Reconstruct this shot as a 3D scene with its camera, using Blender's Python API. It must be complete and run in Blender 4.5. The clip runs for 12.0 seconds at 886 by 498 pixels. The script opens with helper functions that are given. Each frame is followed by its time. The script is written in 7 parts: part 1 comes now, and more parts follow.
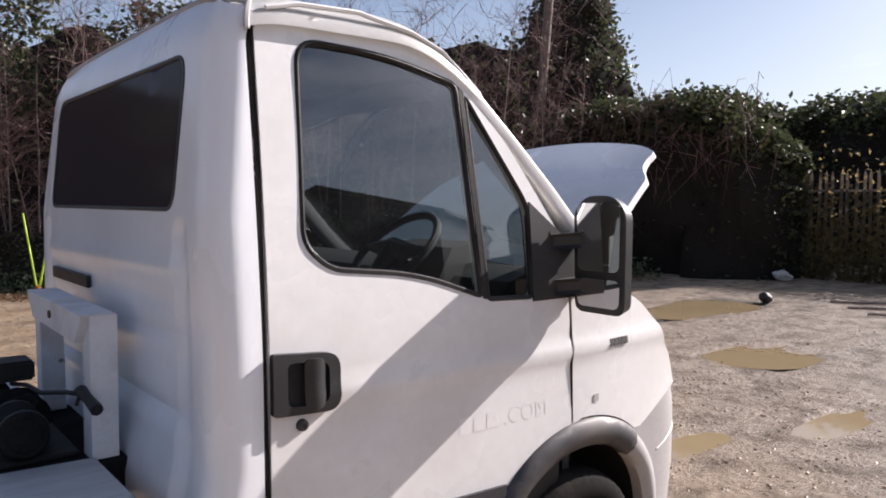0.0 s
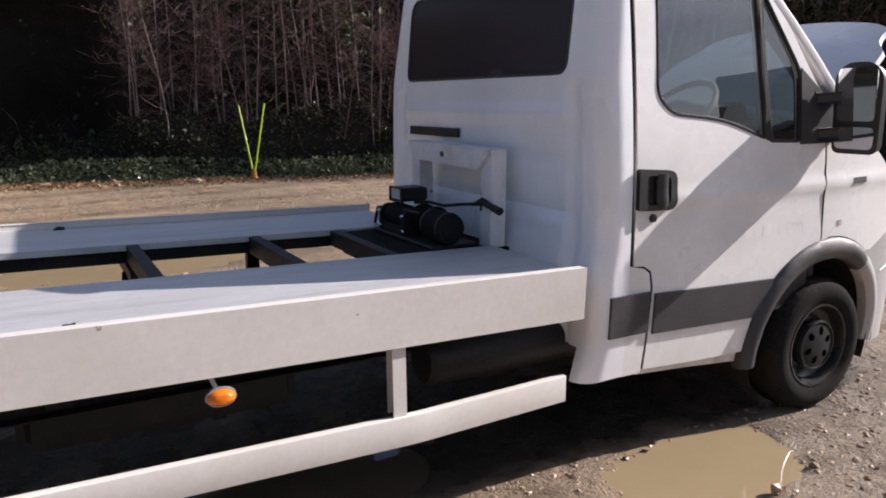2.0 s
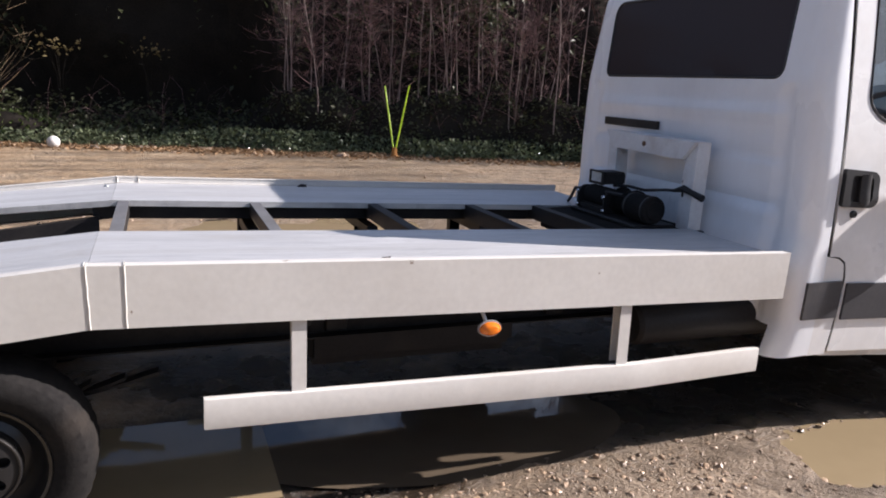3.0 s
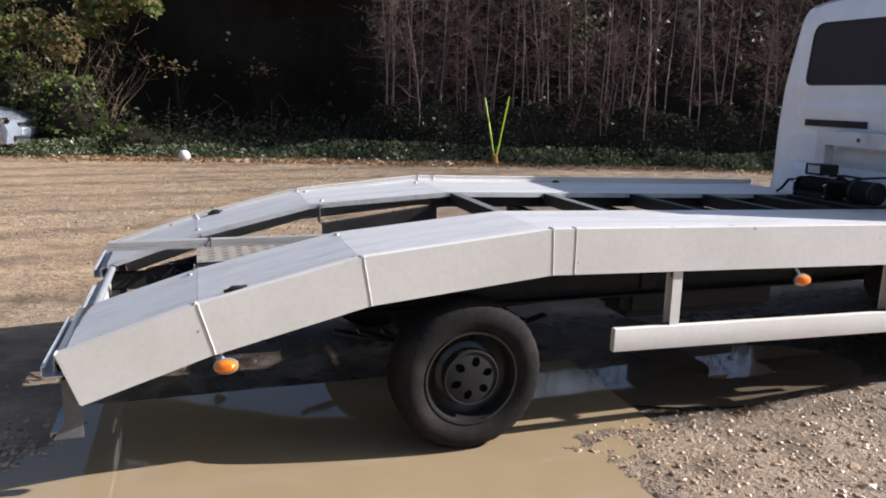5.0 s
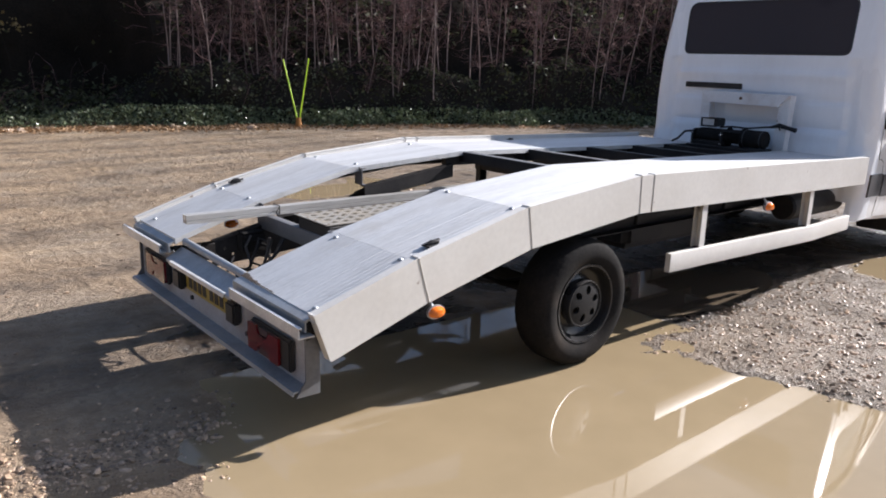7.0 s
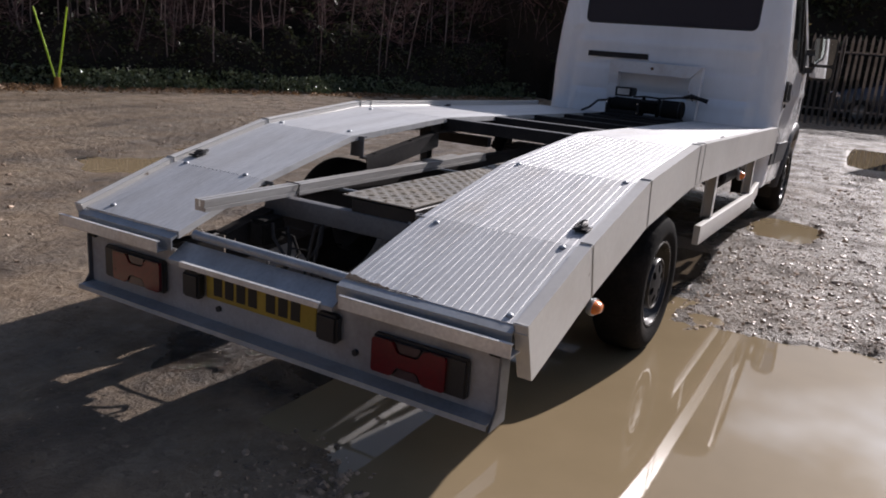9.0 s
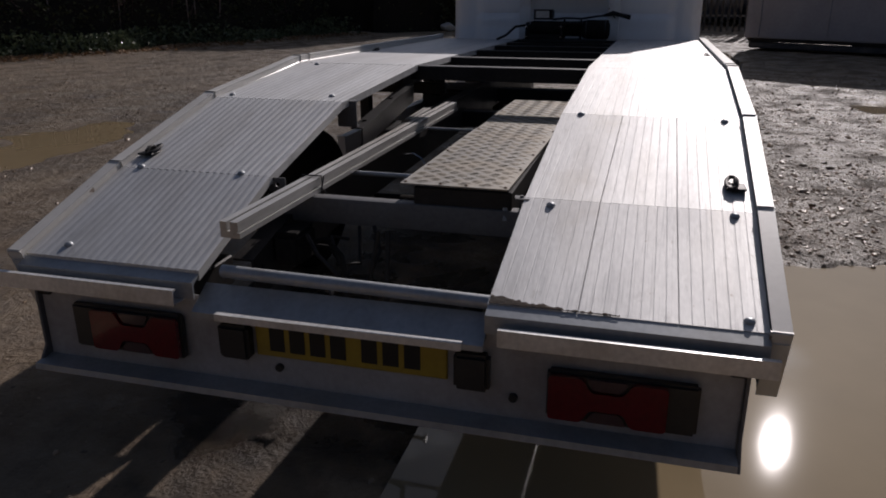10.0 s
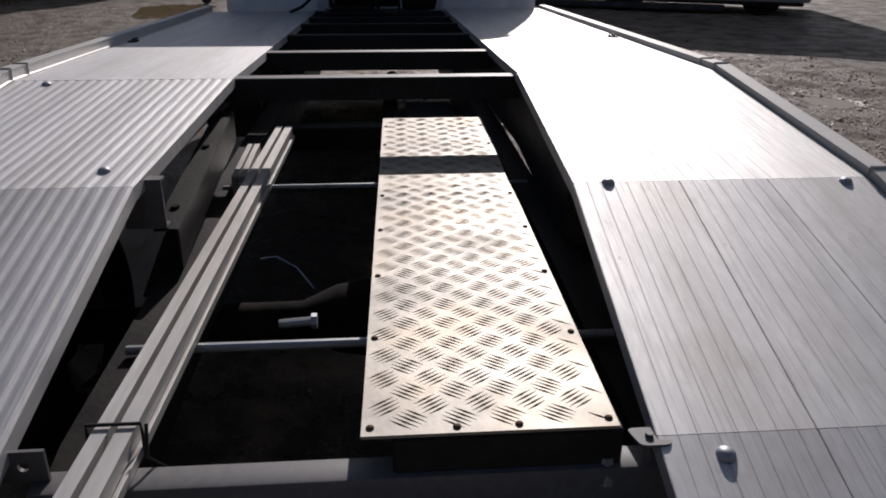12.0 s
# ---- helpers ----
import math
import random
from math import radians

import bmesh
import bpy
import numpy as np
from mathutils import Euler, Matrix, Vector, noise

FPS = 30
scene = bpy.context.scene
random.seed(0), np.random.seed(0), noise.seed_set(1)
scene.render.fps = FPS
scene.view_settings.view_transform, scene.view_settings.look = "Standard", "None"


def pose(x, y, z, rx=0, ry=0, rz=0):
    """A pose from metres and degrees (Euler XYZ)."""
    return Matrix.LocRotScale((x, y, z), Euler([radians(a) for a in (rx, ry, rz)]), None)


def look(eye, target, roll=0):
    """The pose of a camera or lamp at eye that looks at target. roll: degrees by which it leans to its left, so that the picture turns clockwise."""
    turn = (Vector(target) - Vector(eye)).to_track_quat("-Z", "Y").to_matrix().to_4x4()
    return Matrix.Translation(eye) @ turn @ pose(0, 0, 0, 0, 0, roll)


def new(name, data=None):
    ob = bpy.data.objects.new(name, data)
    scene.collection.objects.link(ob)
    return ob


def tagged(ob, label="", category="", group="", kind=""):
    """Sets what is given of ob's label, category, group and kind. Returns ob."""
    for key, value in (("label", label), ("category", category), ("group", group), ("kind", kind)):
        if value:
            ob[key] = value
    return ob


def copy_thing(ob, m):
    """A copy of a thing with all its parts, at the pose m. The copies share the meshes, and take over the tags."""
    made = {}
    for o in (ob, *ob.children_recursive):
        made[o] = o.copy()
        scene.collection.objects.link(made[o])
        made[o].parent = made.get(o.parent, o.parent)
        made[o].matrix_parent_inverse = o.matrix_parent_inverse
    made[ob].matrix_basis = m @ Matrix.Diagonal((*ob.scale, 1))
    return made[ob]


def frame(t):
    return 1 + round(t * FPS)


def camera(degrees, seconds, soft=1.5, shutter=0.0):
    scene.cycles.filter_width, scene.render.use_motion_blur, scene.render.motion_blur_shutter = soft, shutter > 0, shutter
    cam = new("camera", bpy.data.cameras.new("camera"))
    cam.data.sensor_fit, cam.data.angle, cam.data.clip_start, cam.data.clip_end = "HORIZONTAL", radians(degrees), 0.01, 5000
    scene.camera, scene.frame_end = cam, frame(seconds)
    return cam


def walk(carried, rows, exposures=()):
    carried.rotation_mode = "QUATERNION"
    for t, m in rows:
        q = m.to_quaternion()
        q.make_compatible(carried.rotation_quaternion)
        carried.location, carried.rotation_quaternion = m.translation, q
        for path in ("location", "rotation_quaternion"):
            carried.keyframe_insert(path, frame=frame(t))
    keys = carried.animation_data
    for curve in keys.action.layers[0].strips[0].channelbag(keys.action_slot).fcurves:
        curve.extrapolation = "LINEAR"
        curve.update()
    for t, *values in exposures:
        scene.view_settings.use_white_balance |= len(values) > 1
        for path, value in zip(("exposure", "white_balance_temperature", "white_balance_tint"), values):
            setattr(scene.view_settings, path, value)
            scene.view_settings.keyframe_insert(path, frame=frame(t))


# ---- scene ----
cam = camera(60.7, 12.0, 1.85)
PATH = [
    (0, (2.563, -2.899, 1.722), (3.813, -1.343, 1.596), 0.0),
    (0.5, (2.346, -3.159, 1.707), (3.573, -1.602, 1.439), -3.6),
    (1, (2.007, -3.274, 1.684), (3.248, -1.729, 1.418), -1.1),
    (1.5, (1.618, -3.359, 1.657), (2.732, -1.73, 1.333), 1.5),
    (2, (1.291, -3.356, 1.604), (2.23, -1.635, 1.212), -0.7),
    (2.5, (0.917, -3.445, 1.581), (1.664, -1.634, 1.178), 0.4),
    (3, (0.577, -3.59, 1.606), (1.273, -1.764, 1.179), 2.5),
    (3.5, (0.201, -3.586, 1.558), (0.732, -1.695, 1.178), -2.1),
    (3.7, (0.029, -3.622, 1.551), (0.457, -1.714, 1.13), -0.2),
    (5.3, (-1.417, -4.124, 1.579), (-0.737, -2.288, 1.168), 0.2),
    (5.5, (-1.619, -4.168, 1.572), (-0.861, -2.387, 1.072), -1.1),
    (6, (-2.069, -4.065, 1.573), (-1.161, -2.316, 1.234), 1.2),
    (6.5, (-2.535, -3.785, 1.567), (-1.538, -2.097, 1.171), 1.7),
    (7, (-3.029, -3.545, 1.582), (-1.806, -2.039, 1.097), 1.5),
    (7.5, (-3.375, -3.161, 1.535), (-2.0, -1.781, 1.086), -1.6),
    (7.7, (-3.495, -3.006, 1.541), (-2.065, -1.691, 1.063), 0.5),
    (9.3, (-3.663, -1.56, 1.365), (-1.911, -0.729, 0.873), 3.0),
    (9.5, (-3.618, -1.303, 1.345), (-1.803, -0.57, 0.932), 0.2),
    (10, (-3.391, -0.71, 1.373), (-1.574, -0.209, 0.705), -0.2),
    (10.5, (-2.897, -0.417, 1.384), (-1.052, -0.056, 0.7), -1.8),
    (11, (-2.527, -0.124, 1.375), (-0.675, -0.069, 0.622), 1.0),
    (11.5, (-2.184, -0.006, 1.38), (-0.333, -0.065, 0.623), -0.2),
    (12, (-1.983, 0.006, 1.38), (-0.144, -0.137, 0.607), 0.2),
]
EXPOSURES = [(0.0, 1.02, 6550, 20), (1.5, 0.75, 6500, 20), (2.6, 1.0, 6400, 19), (3.7, 1.02, 6350, 18), (5.3, 1.11, 6250, 15), (6.3, 1.21, 6200, 15), (7.7, 1.03, 6150, 15), (9.3, 0.05, 6350, 19), (9.6, -0.22, 6400, 19), (10.0, -0.92, 6450, 19), (10.5, -0.72, 6450, 19), (11.0, -0.78, 6500, 18), (12.0, -0.66, 6450, 18)]
walk(cam, [(t, look(eye, target, roll)) for t, eye, target, roll in PATH], EXPOSURES)

# ---- world and sun ----
SUN_DIR = Vector((0.839, -0.173, 0.515)).normalized()   # from the ground towards the sun
world = bpy.data.worlds.new("sky")
scene.world = world
world.use_nodes = True
wn, wl = world.node_tree.nodes, world.node_tree.links
wn.clear()
w_out = wn.new("ShaderNodeOutputWorld")
w_bg = wn.new("ShaderNodeBackground")
w_sky = wn.new("ShaderNodeTexSky")
w_sky.sky_type = "NISHITA"
w_sky.sun_disc = False
w_sky.sun_elevation = math.asin(SUN_DIR.z)
w_sky.sun_rotation = math.atan2(SUN_DIR.x, SUN_DIR.y)
w_sky.air_density, w_sky.dust_density, w_sky.ozone_density = 1.0, 2.6, 2.4
# broken fair-weather cloud over the whole dome
w_tc = wn.new("ShaderNodeTexCoord")
w_map = wn.new("ShaderNodeMapping")
w_map.inputs["Scale"].default_value = (1.5, 1.5, 4.0)
w_no = wn.new("ShaderNodeTexNoise")
w_no.inputs["Scale"].default_value, w_no.inputs["Detail"].default_value = 1.7, 7
w_no.inputs["Roughness"].default_value = 0.6
w_rp = wn.new("ShaderNodeValToRGB")
w_rp.color_ramp.elements[0].position, w_rp.color_ramp.elements[1].position = 0.52, 0.75
w_mx = wn.new("ShaderNodeMixRGB")
w_dir, w_glow, w_cl = wn.new("ShaderNodeVectorMath"), wn.new("ShaderNodeMath"), wn.new("ShaderNodeMixRGB")   # cloud edges shine towards the sun
w_dir.operation = "DOT_PRODUCT"
w_dir.inputs[1].default_value = SUN_DIR
w_glow.operation = "POWER"
w_glow.inputs[1].default_value = 14
w_cl.inputs["Color1"].default_value, w_cl.inputs["Color2"].default_value = (9.0, 9.4, 10.2, 1), (95, 95, 95, 1)
wl.new(w_tc.outputs["Generated"], w_dir.inputs[0])
wl.new(w_dir.outputs["Value"], w_glow.inputs[0])
wl.new(w_glow.outputs[0], w_cl.inputs["Fac"])
wl.new(w_cl.outputs["Color"], w_mx.inputs["Color2"])
wl.new(w_tc.outputs["Generated"], w_map.inputs["Vector"])
wl.new(w_map.outputs[0], w_no.inputs["Vector"])
wl.new(w_no.outputs["Fac"], w_rp.inputs["Fac"])
wl.new(w_rp.outputs["Color"], w_mx.inputs["Fac"])
wl.new(w_sky.outputs["Color"], w_mx.inputs["Color1"])
# pale haze towards the horizon
w_sep, w_hz, w_pow, w_hm = wn.new("ShaderNodeSeparateXYZ"), wn.new("ShaderNodeMapRange"), wn.new("ShaderNodeMath"), wn.new("ShaderNodeMixRGB")
w_hz.inputs["From Min"].default_value, w_hz.inputs["From Max"].default_value = 0.42, 0.0
w_hz.inputs["To Max"].default_value = 0.72
w_pow.operation = "POWER"
w_pow.inputs[1].default_value = 1.7
w_hm.inputs["Color2"].default_value = (11.0, 12.2, 13.6, 1)
wl.new(w_tc.outputs["Generated"], w_sep.inputs[0])
wl.new(w_sep.outputs["Z"], w_hz.inputs["Value"])
wl.new(w_hz.outputs[0], w_pow.inputs[0])
wl.new(w_pow.outputs[0], w_hm.inputs["Fac"])
wl.new(w_mx.outputs["Color"], w_hm.inputs["Color1"])
w_tint = wn.new("ShaderNodeMixRGB")
w_tint.blend_type = "MULTIPLY"
w_tint.inputs["Fac"].default_value = 1.0
w_tint.inputs["Color2"].default_value = (0.92, 1.0, 1.06, 1)
wl.new(w_hm.outputs["Color"], w_tint.inputs["Color1"])
wl.new(w_tint.outputs["Color"], w_bg.inputs["Color"])
w_bg.inputs["Strength"].default_value = 0.052
wl.new(w_bg.outputs[0], w_out.inputs["Surface"])

sun = new("sun", bpy.data.lights.new("sun", "SUN"))
sun.data.energy, sun.data.angle, sun.data.color = 5.0, radians(0.53), (1.0, 0.955, 0.89)
sun.matrix_world = look(SUN_DIR * 60, (0, 0, 0))

# ---- materials ----
def material(name, c1, c2=None, rough=0.6, metal=0.0, scale=6.0, fine=60.0, bump=0.0, bump_scale=80.0,
             stretch=(1, 1, 1), dirt=None, dirt_amount=0.0, dirt_scale=3.0, rough_var=0.12, coat=0.0, spec=0.5, random_tint=0.0, island=False, chips=None):
    """Two colours mixed by coarse and fine noise, optional dirt patches, bump and a varied gloss."""
    m = bpy.data.materials.new(name)
    m.use_nodes = True
    n, l = m.node_tree.nodes, m.node_tree.links
    b = n["Principled BSDF"]
    c2 = c2 or tuple(v * 0.8 for v in c1)
    tc = n.new("ShaderNodeTexCoord")
    mp = n.new("ShaderNodeMapping")
    mp.inputs["Scale"].default_value = stretch
    l.new(tc.outputs["Object"], mp.inputs["Vector"])

    def noise_of(s, detail=5.0):
        t = n.new("ShaderNodeTexNoise")
        t.inputs["Scale"].default_value, t.inputs["Detail"].default_value = s, detail
        l.new(mp.outputs[0], t.inputs["Vector"])
        return t.outputs["Fac"]

    coarse, small = noise_of(scale), noise_of(fine, 3.0)
    add = n.new("ShaderNodeMath")
    add.operation = "ADD"
    l.new(coarse, add.inputs[0])
    l.new(small, add.inputs[1])
    ramp = n.new("ShaderNodeMapRange")
    ramp.inputs["From Min"].default_value, ramp.inputs["From Max"].default_value = 0.7, 1.3
    l.new(add.outputs[0], ramp.inputs["Value"])
    mix = n.new("ShaderNodeMixRGB")
    mix.inputs["Color1"].default_value, mix.inputs["Color2"].default_value = (*c1, 1), (*c2, 1)
    l.new(ramp.outputs[0], mix.inputs["Fac"])
    colour = mix.outputs[0]
    if dirt:
        d = n.new("ShaderNodeMapRange")
        d.inputs["From Min"].default_value, d.inputs["From Max"].default_value = 0.48, 0.75
        d.inputs["To Max"].default_value = dirt_amount
        l.new(noise_of(dirt_scale, 8.0), d.inputs["Value"])
        mx = n.new("ShaderNodeMixRGB")
        mx.inputs["Color2"].default_value = (*dirt, 1)
        l.new(d.outputs[0], mx.inputs["Fac"])
        l.new(colour, mx.inputs["Color1"])
        colour = mx.outputs[0]
    if chips:
        ch = n.new("ShaderNodeMapRange")
        ch.inputs["From Min"].default_value, ch.inputs["From Max"].default_value = 0.715, 0.735
        ch.inputs["To Max"].default_value = 0.8
        l.new(noise_of(16.0, 6.0), ch.inputs["Value"])
        cx = n.new("ShaderNodeMixRGB")
        cx.inputs["Color2"].default_value = (*chips, 1)
        l.new(ch.outputs[0], cx.inputs["Fac"])
        l.new(colour, cx.inputs["Color1"])
        colour = cx.outputs[0]
    if random_tint:
        inf = n.new("ShaderNodeNewGeometry" if island else "ShaderNodeObjectInfo")
        hs = n.new("ShaderNodeHueSaturation")
        mr = n.new("ShaderNodeMapRange")
        mr.inputs["To Min"].default_value, mr.inputs["To Max"].default_value = 1 - random_tint, 1 + random_tint
        l.new(inf.outputs["Random Per Island" if island else "Random"], mr.inputs["Value"])
        l.new(mr.outputs[0], hs.inputs["Value"])
        l.new(colour, hs.inputs["Color"])
        colour = hs.outputs[0]
    l.new(colour, b.inputs["Base Color"])
    rr = n.new("ShaderNodeMapRange")
    rr.inputs["To Min"].default_value, rr.inputs["To Max"].default_value = max(0.02, rough - rough_var), min(1, rough + rough_var)
    l.new(coarse, rr.inputs["Value"])
    l.new(rr.outputs[0], b.inputs["Roughness"])
    b.inputs["Metallic"].default_value = metal
    b.inputs["Specular IOR Level"].default_value = spec
    b.inputs["Coat Weight"].default_value = coat
    if bump:
        bp = n.new("ShaderNodeBump")
        bp.inputs["Strength"].default_value, bp.inputs["Distance"].default_value = bump, 0.01
        l.new(noise_of(bump_scale, 4.0), bp.inputs["Height"])
        l.new(bp.outputs[0], b.inputs["Normal"])
    return m


def leaf_material(name, c1, c2, rough=0.35, through_light=0.25):
    """Leaves: a colour of its own for each leaf, glossy, with some light through them."""
    m = material(name, c1, c2, rough=rough, scale=3, fine=30, random_tint=0.45, island=True, spec=0.3)
    b = m.node_tree.nodes["Principled BSDF"]
    b.inputs["Transmission Weight"].default_value = 0.0
    b.inputs["Subsurface Weight"].default_value = 0.0
    n, l = m.node_tree.nodes, m.node_tree.links
    tr = n.new("ShaderNodeBsdfTranslucent")
    tr.inputs["Color"].default_value = (*[min(1, v * 1.6) for v in c1], 1)
    mx = n.new("ShaderNodeMixShader")
    mx.inputs[0].default_value = through_light
    l.new(b.outputs[0], mx.inputs[1])
    l.new(tr.outputs[0], mx.inputs[2])
    l.new(mx.outputs[0], n["Material Output"].inputs["Surface"])
    return m


def glass_material(name, tint, clear, rough=0.0, gloss=0.05, dust_amount=0.007, dust_colour=(0.45, 0.45, 0.46)):
    """Vehicle glass as one sheet: a mirror that strengthens at a slant over a tinted see-through pane."""
    m = bpy.data.materials.new(name)
    m.use_nodes = True
    n, l = m.node_tree.nodes, m.node_tree.links
    n.remove(n["Principled BSDF"])
    tr, gl, mx, fr = n.new("ShaderNodeBsdfTransparent"), n.new("ShaderNodeBsdfGlossy"), n.new("ShaderNodeMixShader"), n.new("ShaderNodeLayerWeight")
    tr.inputs["Color"].default_value = (*[v * clear for v in tint], 1)
    gl.inputs["Roughness"].default_value = rough
    pw, ad = n.new("ShaderNodeMath"), n.new("ShaderNodeMath")
    pw.operation, pw.inputs[1].default_value = "POWER", 5.0
    ad.operation, ad.inputs[1].default_value, ad.inputs[2].default_value = "MULTIPLY_ADD", 0.9, gloss
    fr.inputs["Blend"].default_value = 0.5
    l.new(fr.outputs["Facing"], pw.inputs[0])
    l.new(pw.outputs[0], ad.inputs[0])
    l.new(ad.outputs[0], mx.inputs[0])
    l.new(tr.outputs[0], mx.inputs[1])
    l.new(gl.outputs[0], mx.inputs[2])
    film, dust = n.new("ShaderNodeMixShader"), n.new("ShaderNodeBsdfDiffuse")   # a thin film of road dust
    dust.inputs["Color"].default_value = (*dust_colour, 1)
    film.inputs[0].default_value = dust_amount
    l.new(mx.outputs[0], film.inputs[1])
    l.new(dust.outputs[0], film.inputs[2])
    l.new(film.outputs[0], n["Material Output"].inputs["Surface"])
    return m


def runway_material():
    """Extruded aluminium, greyed by oxide: long rolling streaks, scuffs, pale blotches and a little rust."""
    m = material("worn_runway_aluminium", (0.69, 0.69, 0.685), (0.58, 0.58, 0.58), rough=0.60, metal=0.72, scale=5, fine=90, stretch=(0.10, 1, 1),
                 dirt=(0.42, 0.40, 0.37), dirt_amount=0.4, dirt_scale=7, rough_var=0.08, bump=0.06, bump_scale=140)
    n, l = m.node_tree.nodes, m.node_tree.links
    b = n["Principled BSDF"]
    tc = n.new("ShaderNodeTexCoord")
    colour = b.inputs["Base Color"].links[0].from_socket
    for seed, sc, lo, hi, amount, c in ((3.0, (1, 1, 1), 0.56, 0.74, 0.30, (0.74, 0.74, 0.73)), (9.0, (4, 9, 1), 0.60, 0.74, 0.38, (0.34, 0.33, 0.31)),
                                        (21.0, (0.7, 0.9, 1), 0.58, 0.74, 0.28, (0.42, 0.37, 0.30)), (44.0, (7, 12, 1), 0.66, 0.74, 0.55, (0.22, 0.15, 0.10)), (30.0, (1.2, 60, 1), 0.54, 0.66, 0.42, (0.33, 0.335, 0.34)), (52.0, (0.5, 5, 1), 0.52, 0.70, 0.45, (0.40, 0.41, 0.42))):
        mp, t, r, x = n.new("ShaderNodeMapping"), n.new("ShaderNodeTexNoise"), n.new("ShaderNodeMapRange"), n.new("ShaderNodeMixRGB")
        mp.inputs["Scale"].default_value, mp.inputs["Location"].default_value = sc, (seed, seed * 0.7, 0)
        t.inputs["Scale"].default_value, t.inputs["Detail"].default_value, t.inputs["Roughness"].default_value = 3.0, 7, 0.65
        r.inputs["From Min"].default_value, r.inputs["From Max"].default_value, r.inputs["To Max"].default_value = lo, hi, amount
        x.inputs["Color2"].default_value = (*c, 1)
        l.new(tc.outputs["Object"], mp.inputs["Vector"])
        l.new(mp.outputs[0], t.inputs["Vector"])
        l.new(t.outputs["Fac"], r.inputs["Value"])
        l.new(r.outputs[0], x.inputs["Fac"])
        l.new(colour, x.inputs["Color1"])
        colour = x.outputs[0]
    l.new(colour, b.inputs["Base Color"])
    return m


M_RUNWAY = runway_material()
M_BOARD = material("grimy_white_board", (0.42, 0.42, 0.425), (0.33, 0.325, 0.32), rough=0.6, scale=5, fine=60, dirt=(0.16, 0.13, 0.11), dirt_amount=0.6, dirt_scale=4)
M_HEAD = material("chalky_white_frame_paint", (0.80, 0.80, 0.80), (0.72, 0.715, 0.71), rough=0.55, scale=6, fine=60,
                  dirt=(0.40, 0.32, 0.27), dirt_amount=0.40, dirt_scale=7, bump=0.05, chips=(0.14, 0.08, 0.05))
# bluer and brighter than the other van paint: skylight put into the wall's colour
M_BACK = material("stained_skylit_white_paint", (0.85, 0.875, 0.90), (0.81, 0.835, 0.86), rough=0.30, scale=2.2, fine=25, coat=0.2, stretch=(1, 1, 0.35),
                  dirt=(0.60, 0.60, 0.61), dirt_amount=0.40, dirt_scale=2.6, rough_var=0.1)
M_PAINT = material("white_van_paint", (0.80, 0.80, 0.79), (0.74, 0.74, 0.73), rough=0.28, scale=2.2, fine=25, coat=0.25,
                   dirt=(0.50, 0.46, 0.40), dirt_amount=0.28, dirt_scale=2.2, rough_var=0.1)
M_SKIRT = material("off_white_deck_paint", (0.635, 0.615, 0.575), (0.57, 0.55, 0.515), rough=0.42, scale=3, fine=40,
                   dirt=(0.40, 0.36, 0.31), dirt_amount=0.30, dirt_scale=2.2, bump=0.03, chips=(0.16, 0.10, 0.06))
M_SILL = material("rust_edged_white_paint", (0.70, 0.685, 0.66), (0.60, 0.58, 0.55), rough=0.4, scale=4, fine=50, dirt=(0.26, 0.15, 0.09), dirt_amount=0.75, dirt_scale=6, chips=(0.16, 0.09, 0.05))
M_ALU = material("milled_aluminium", (0.80, 0.80, 0.80), (0.58, 0.59, 0.60), rough=0.44, metal=0.55, scale=4, fine=70, stretch=(0.16, 1, 1),
                 dirt=(0.36, 0.33, 0.29), dirt_amount=0.50, dirt_scale=9, rough_var=0.10, bump=0.04, bump_scale=120)
M_TREAD = material("tread_plate_aluminium", (0.36, 0.342, 0.31), (0.28, 0.264, 0.235), rough=0.56, metal=0.5, scale=6, fine=60,
                   dirt=(0.42, 0.33, 0.22), dirt_amount=0.45, dirt_scale=5, bump=0.04)
M_GALV = material("galvanised_steel", (0.44, 0.46, 0.48), (0.34, 0.36, 0.38), rough=0.5, metal=0.6, scale=9, fine=60,
                  dirt=(0.30, 0.27, 0.23), dirt_amount=0.4, dirt_scale=5)
M_BLACK = material("black_chassis_paint", (0.016, 0.015, 0.016), (0.028, 0.026, 0.026), rough=0.5, scale=8, fine=60,
                   dirt=(0.07, 0.057, 0.045), dirt_amount=0.28, dirt_scale=4, bump=0.1, spec=0.22)
M_PLASTIC = material("grey_black_plastic", (0.017, 0.017, 0.019), (0.027, 0.027, 0.028), rough=0.45, scale=5, fine=90, bump=0.05, bump_scale=300,
                     dirt=(0.12, 0.11, 0.09), dirt_amount=0.2, dirt_scale=3)
M_TRIM = material("faded_grey_trim", (0.031, 0.031, 0.036), (0.048, 0.047, 0.052), rough=0.55, scale=5, fine=90, bump=0.05, bump_scale=300,
                  dirt=(0.28, 0.25, 0.21), dirt_amount=0.3, dirt_scale=2.5)
M_BUMPER = material("light_grey_bumper_plastic", (0.36, 0.35, 0.345), (0.42, 0.41, 0.40), rough=0.5, scale=4, fine=60, bump=0.04, bump_scale=200)
M_RUBBER = material("tyre_rubber", (0.013, 0.0125, 0.0125), (0.023, 0.0215, 0.0205), rough=0.88, scale=7, fine=60,
                    dirt=(0.10, 0.078, 0.06), dirt_amount=0.28, dirt_scale=4, bump=0.12, spec=0.06)
M_WHEEL = material("black_wheel_paint", (0.012, 0.012, 0.013), (0.022, 0.021, 0.021), rough=0.30, scale=8, fine=60,
                   dirt=(0.08, 0.065, 0.05), dirt_amount=0.14, dirt_scale=9)
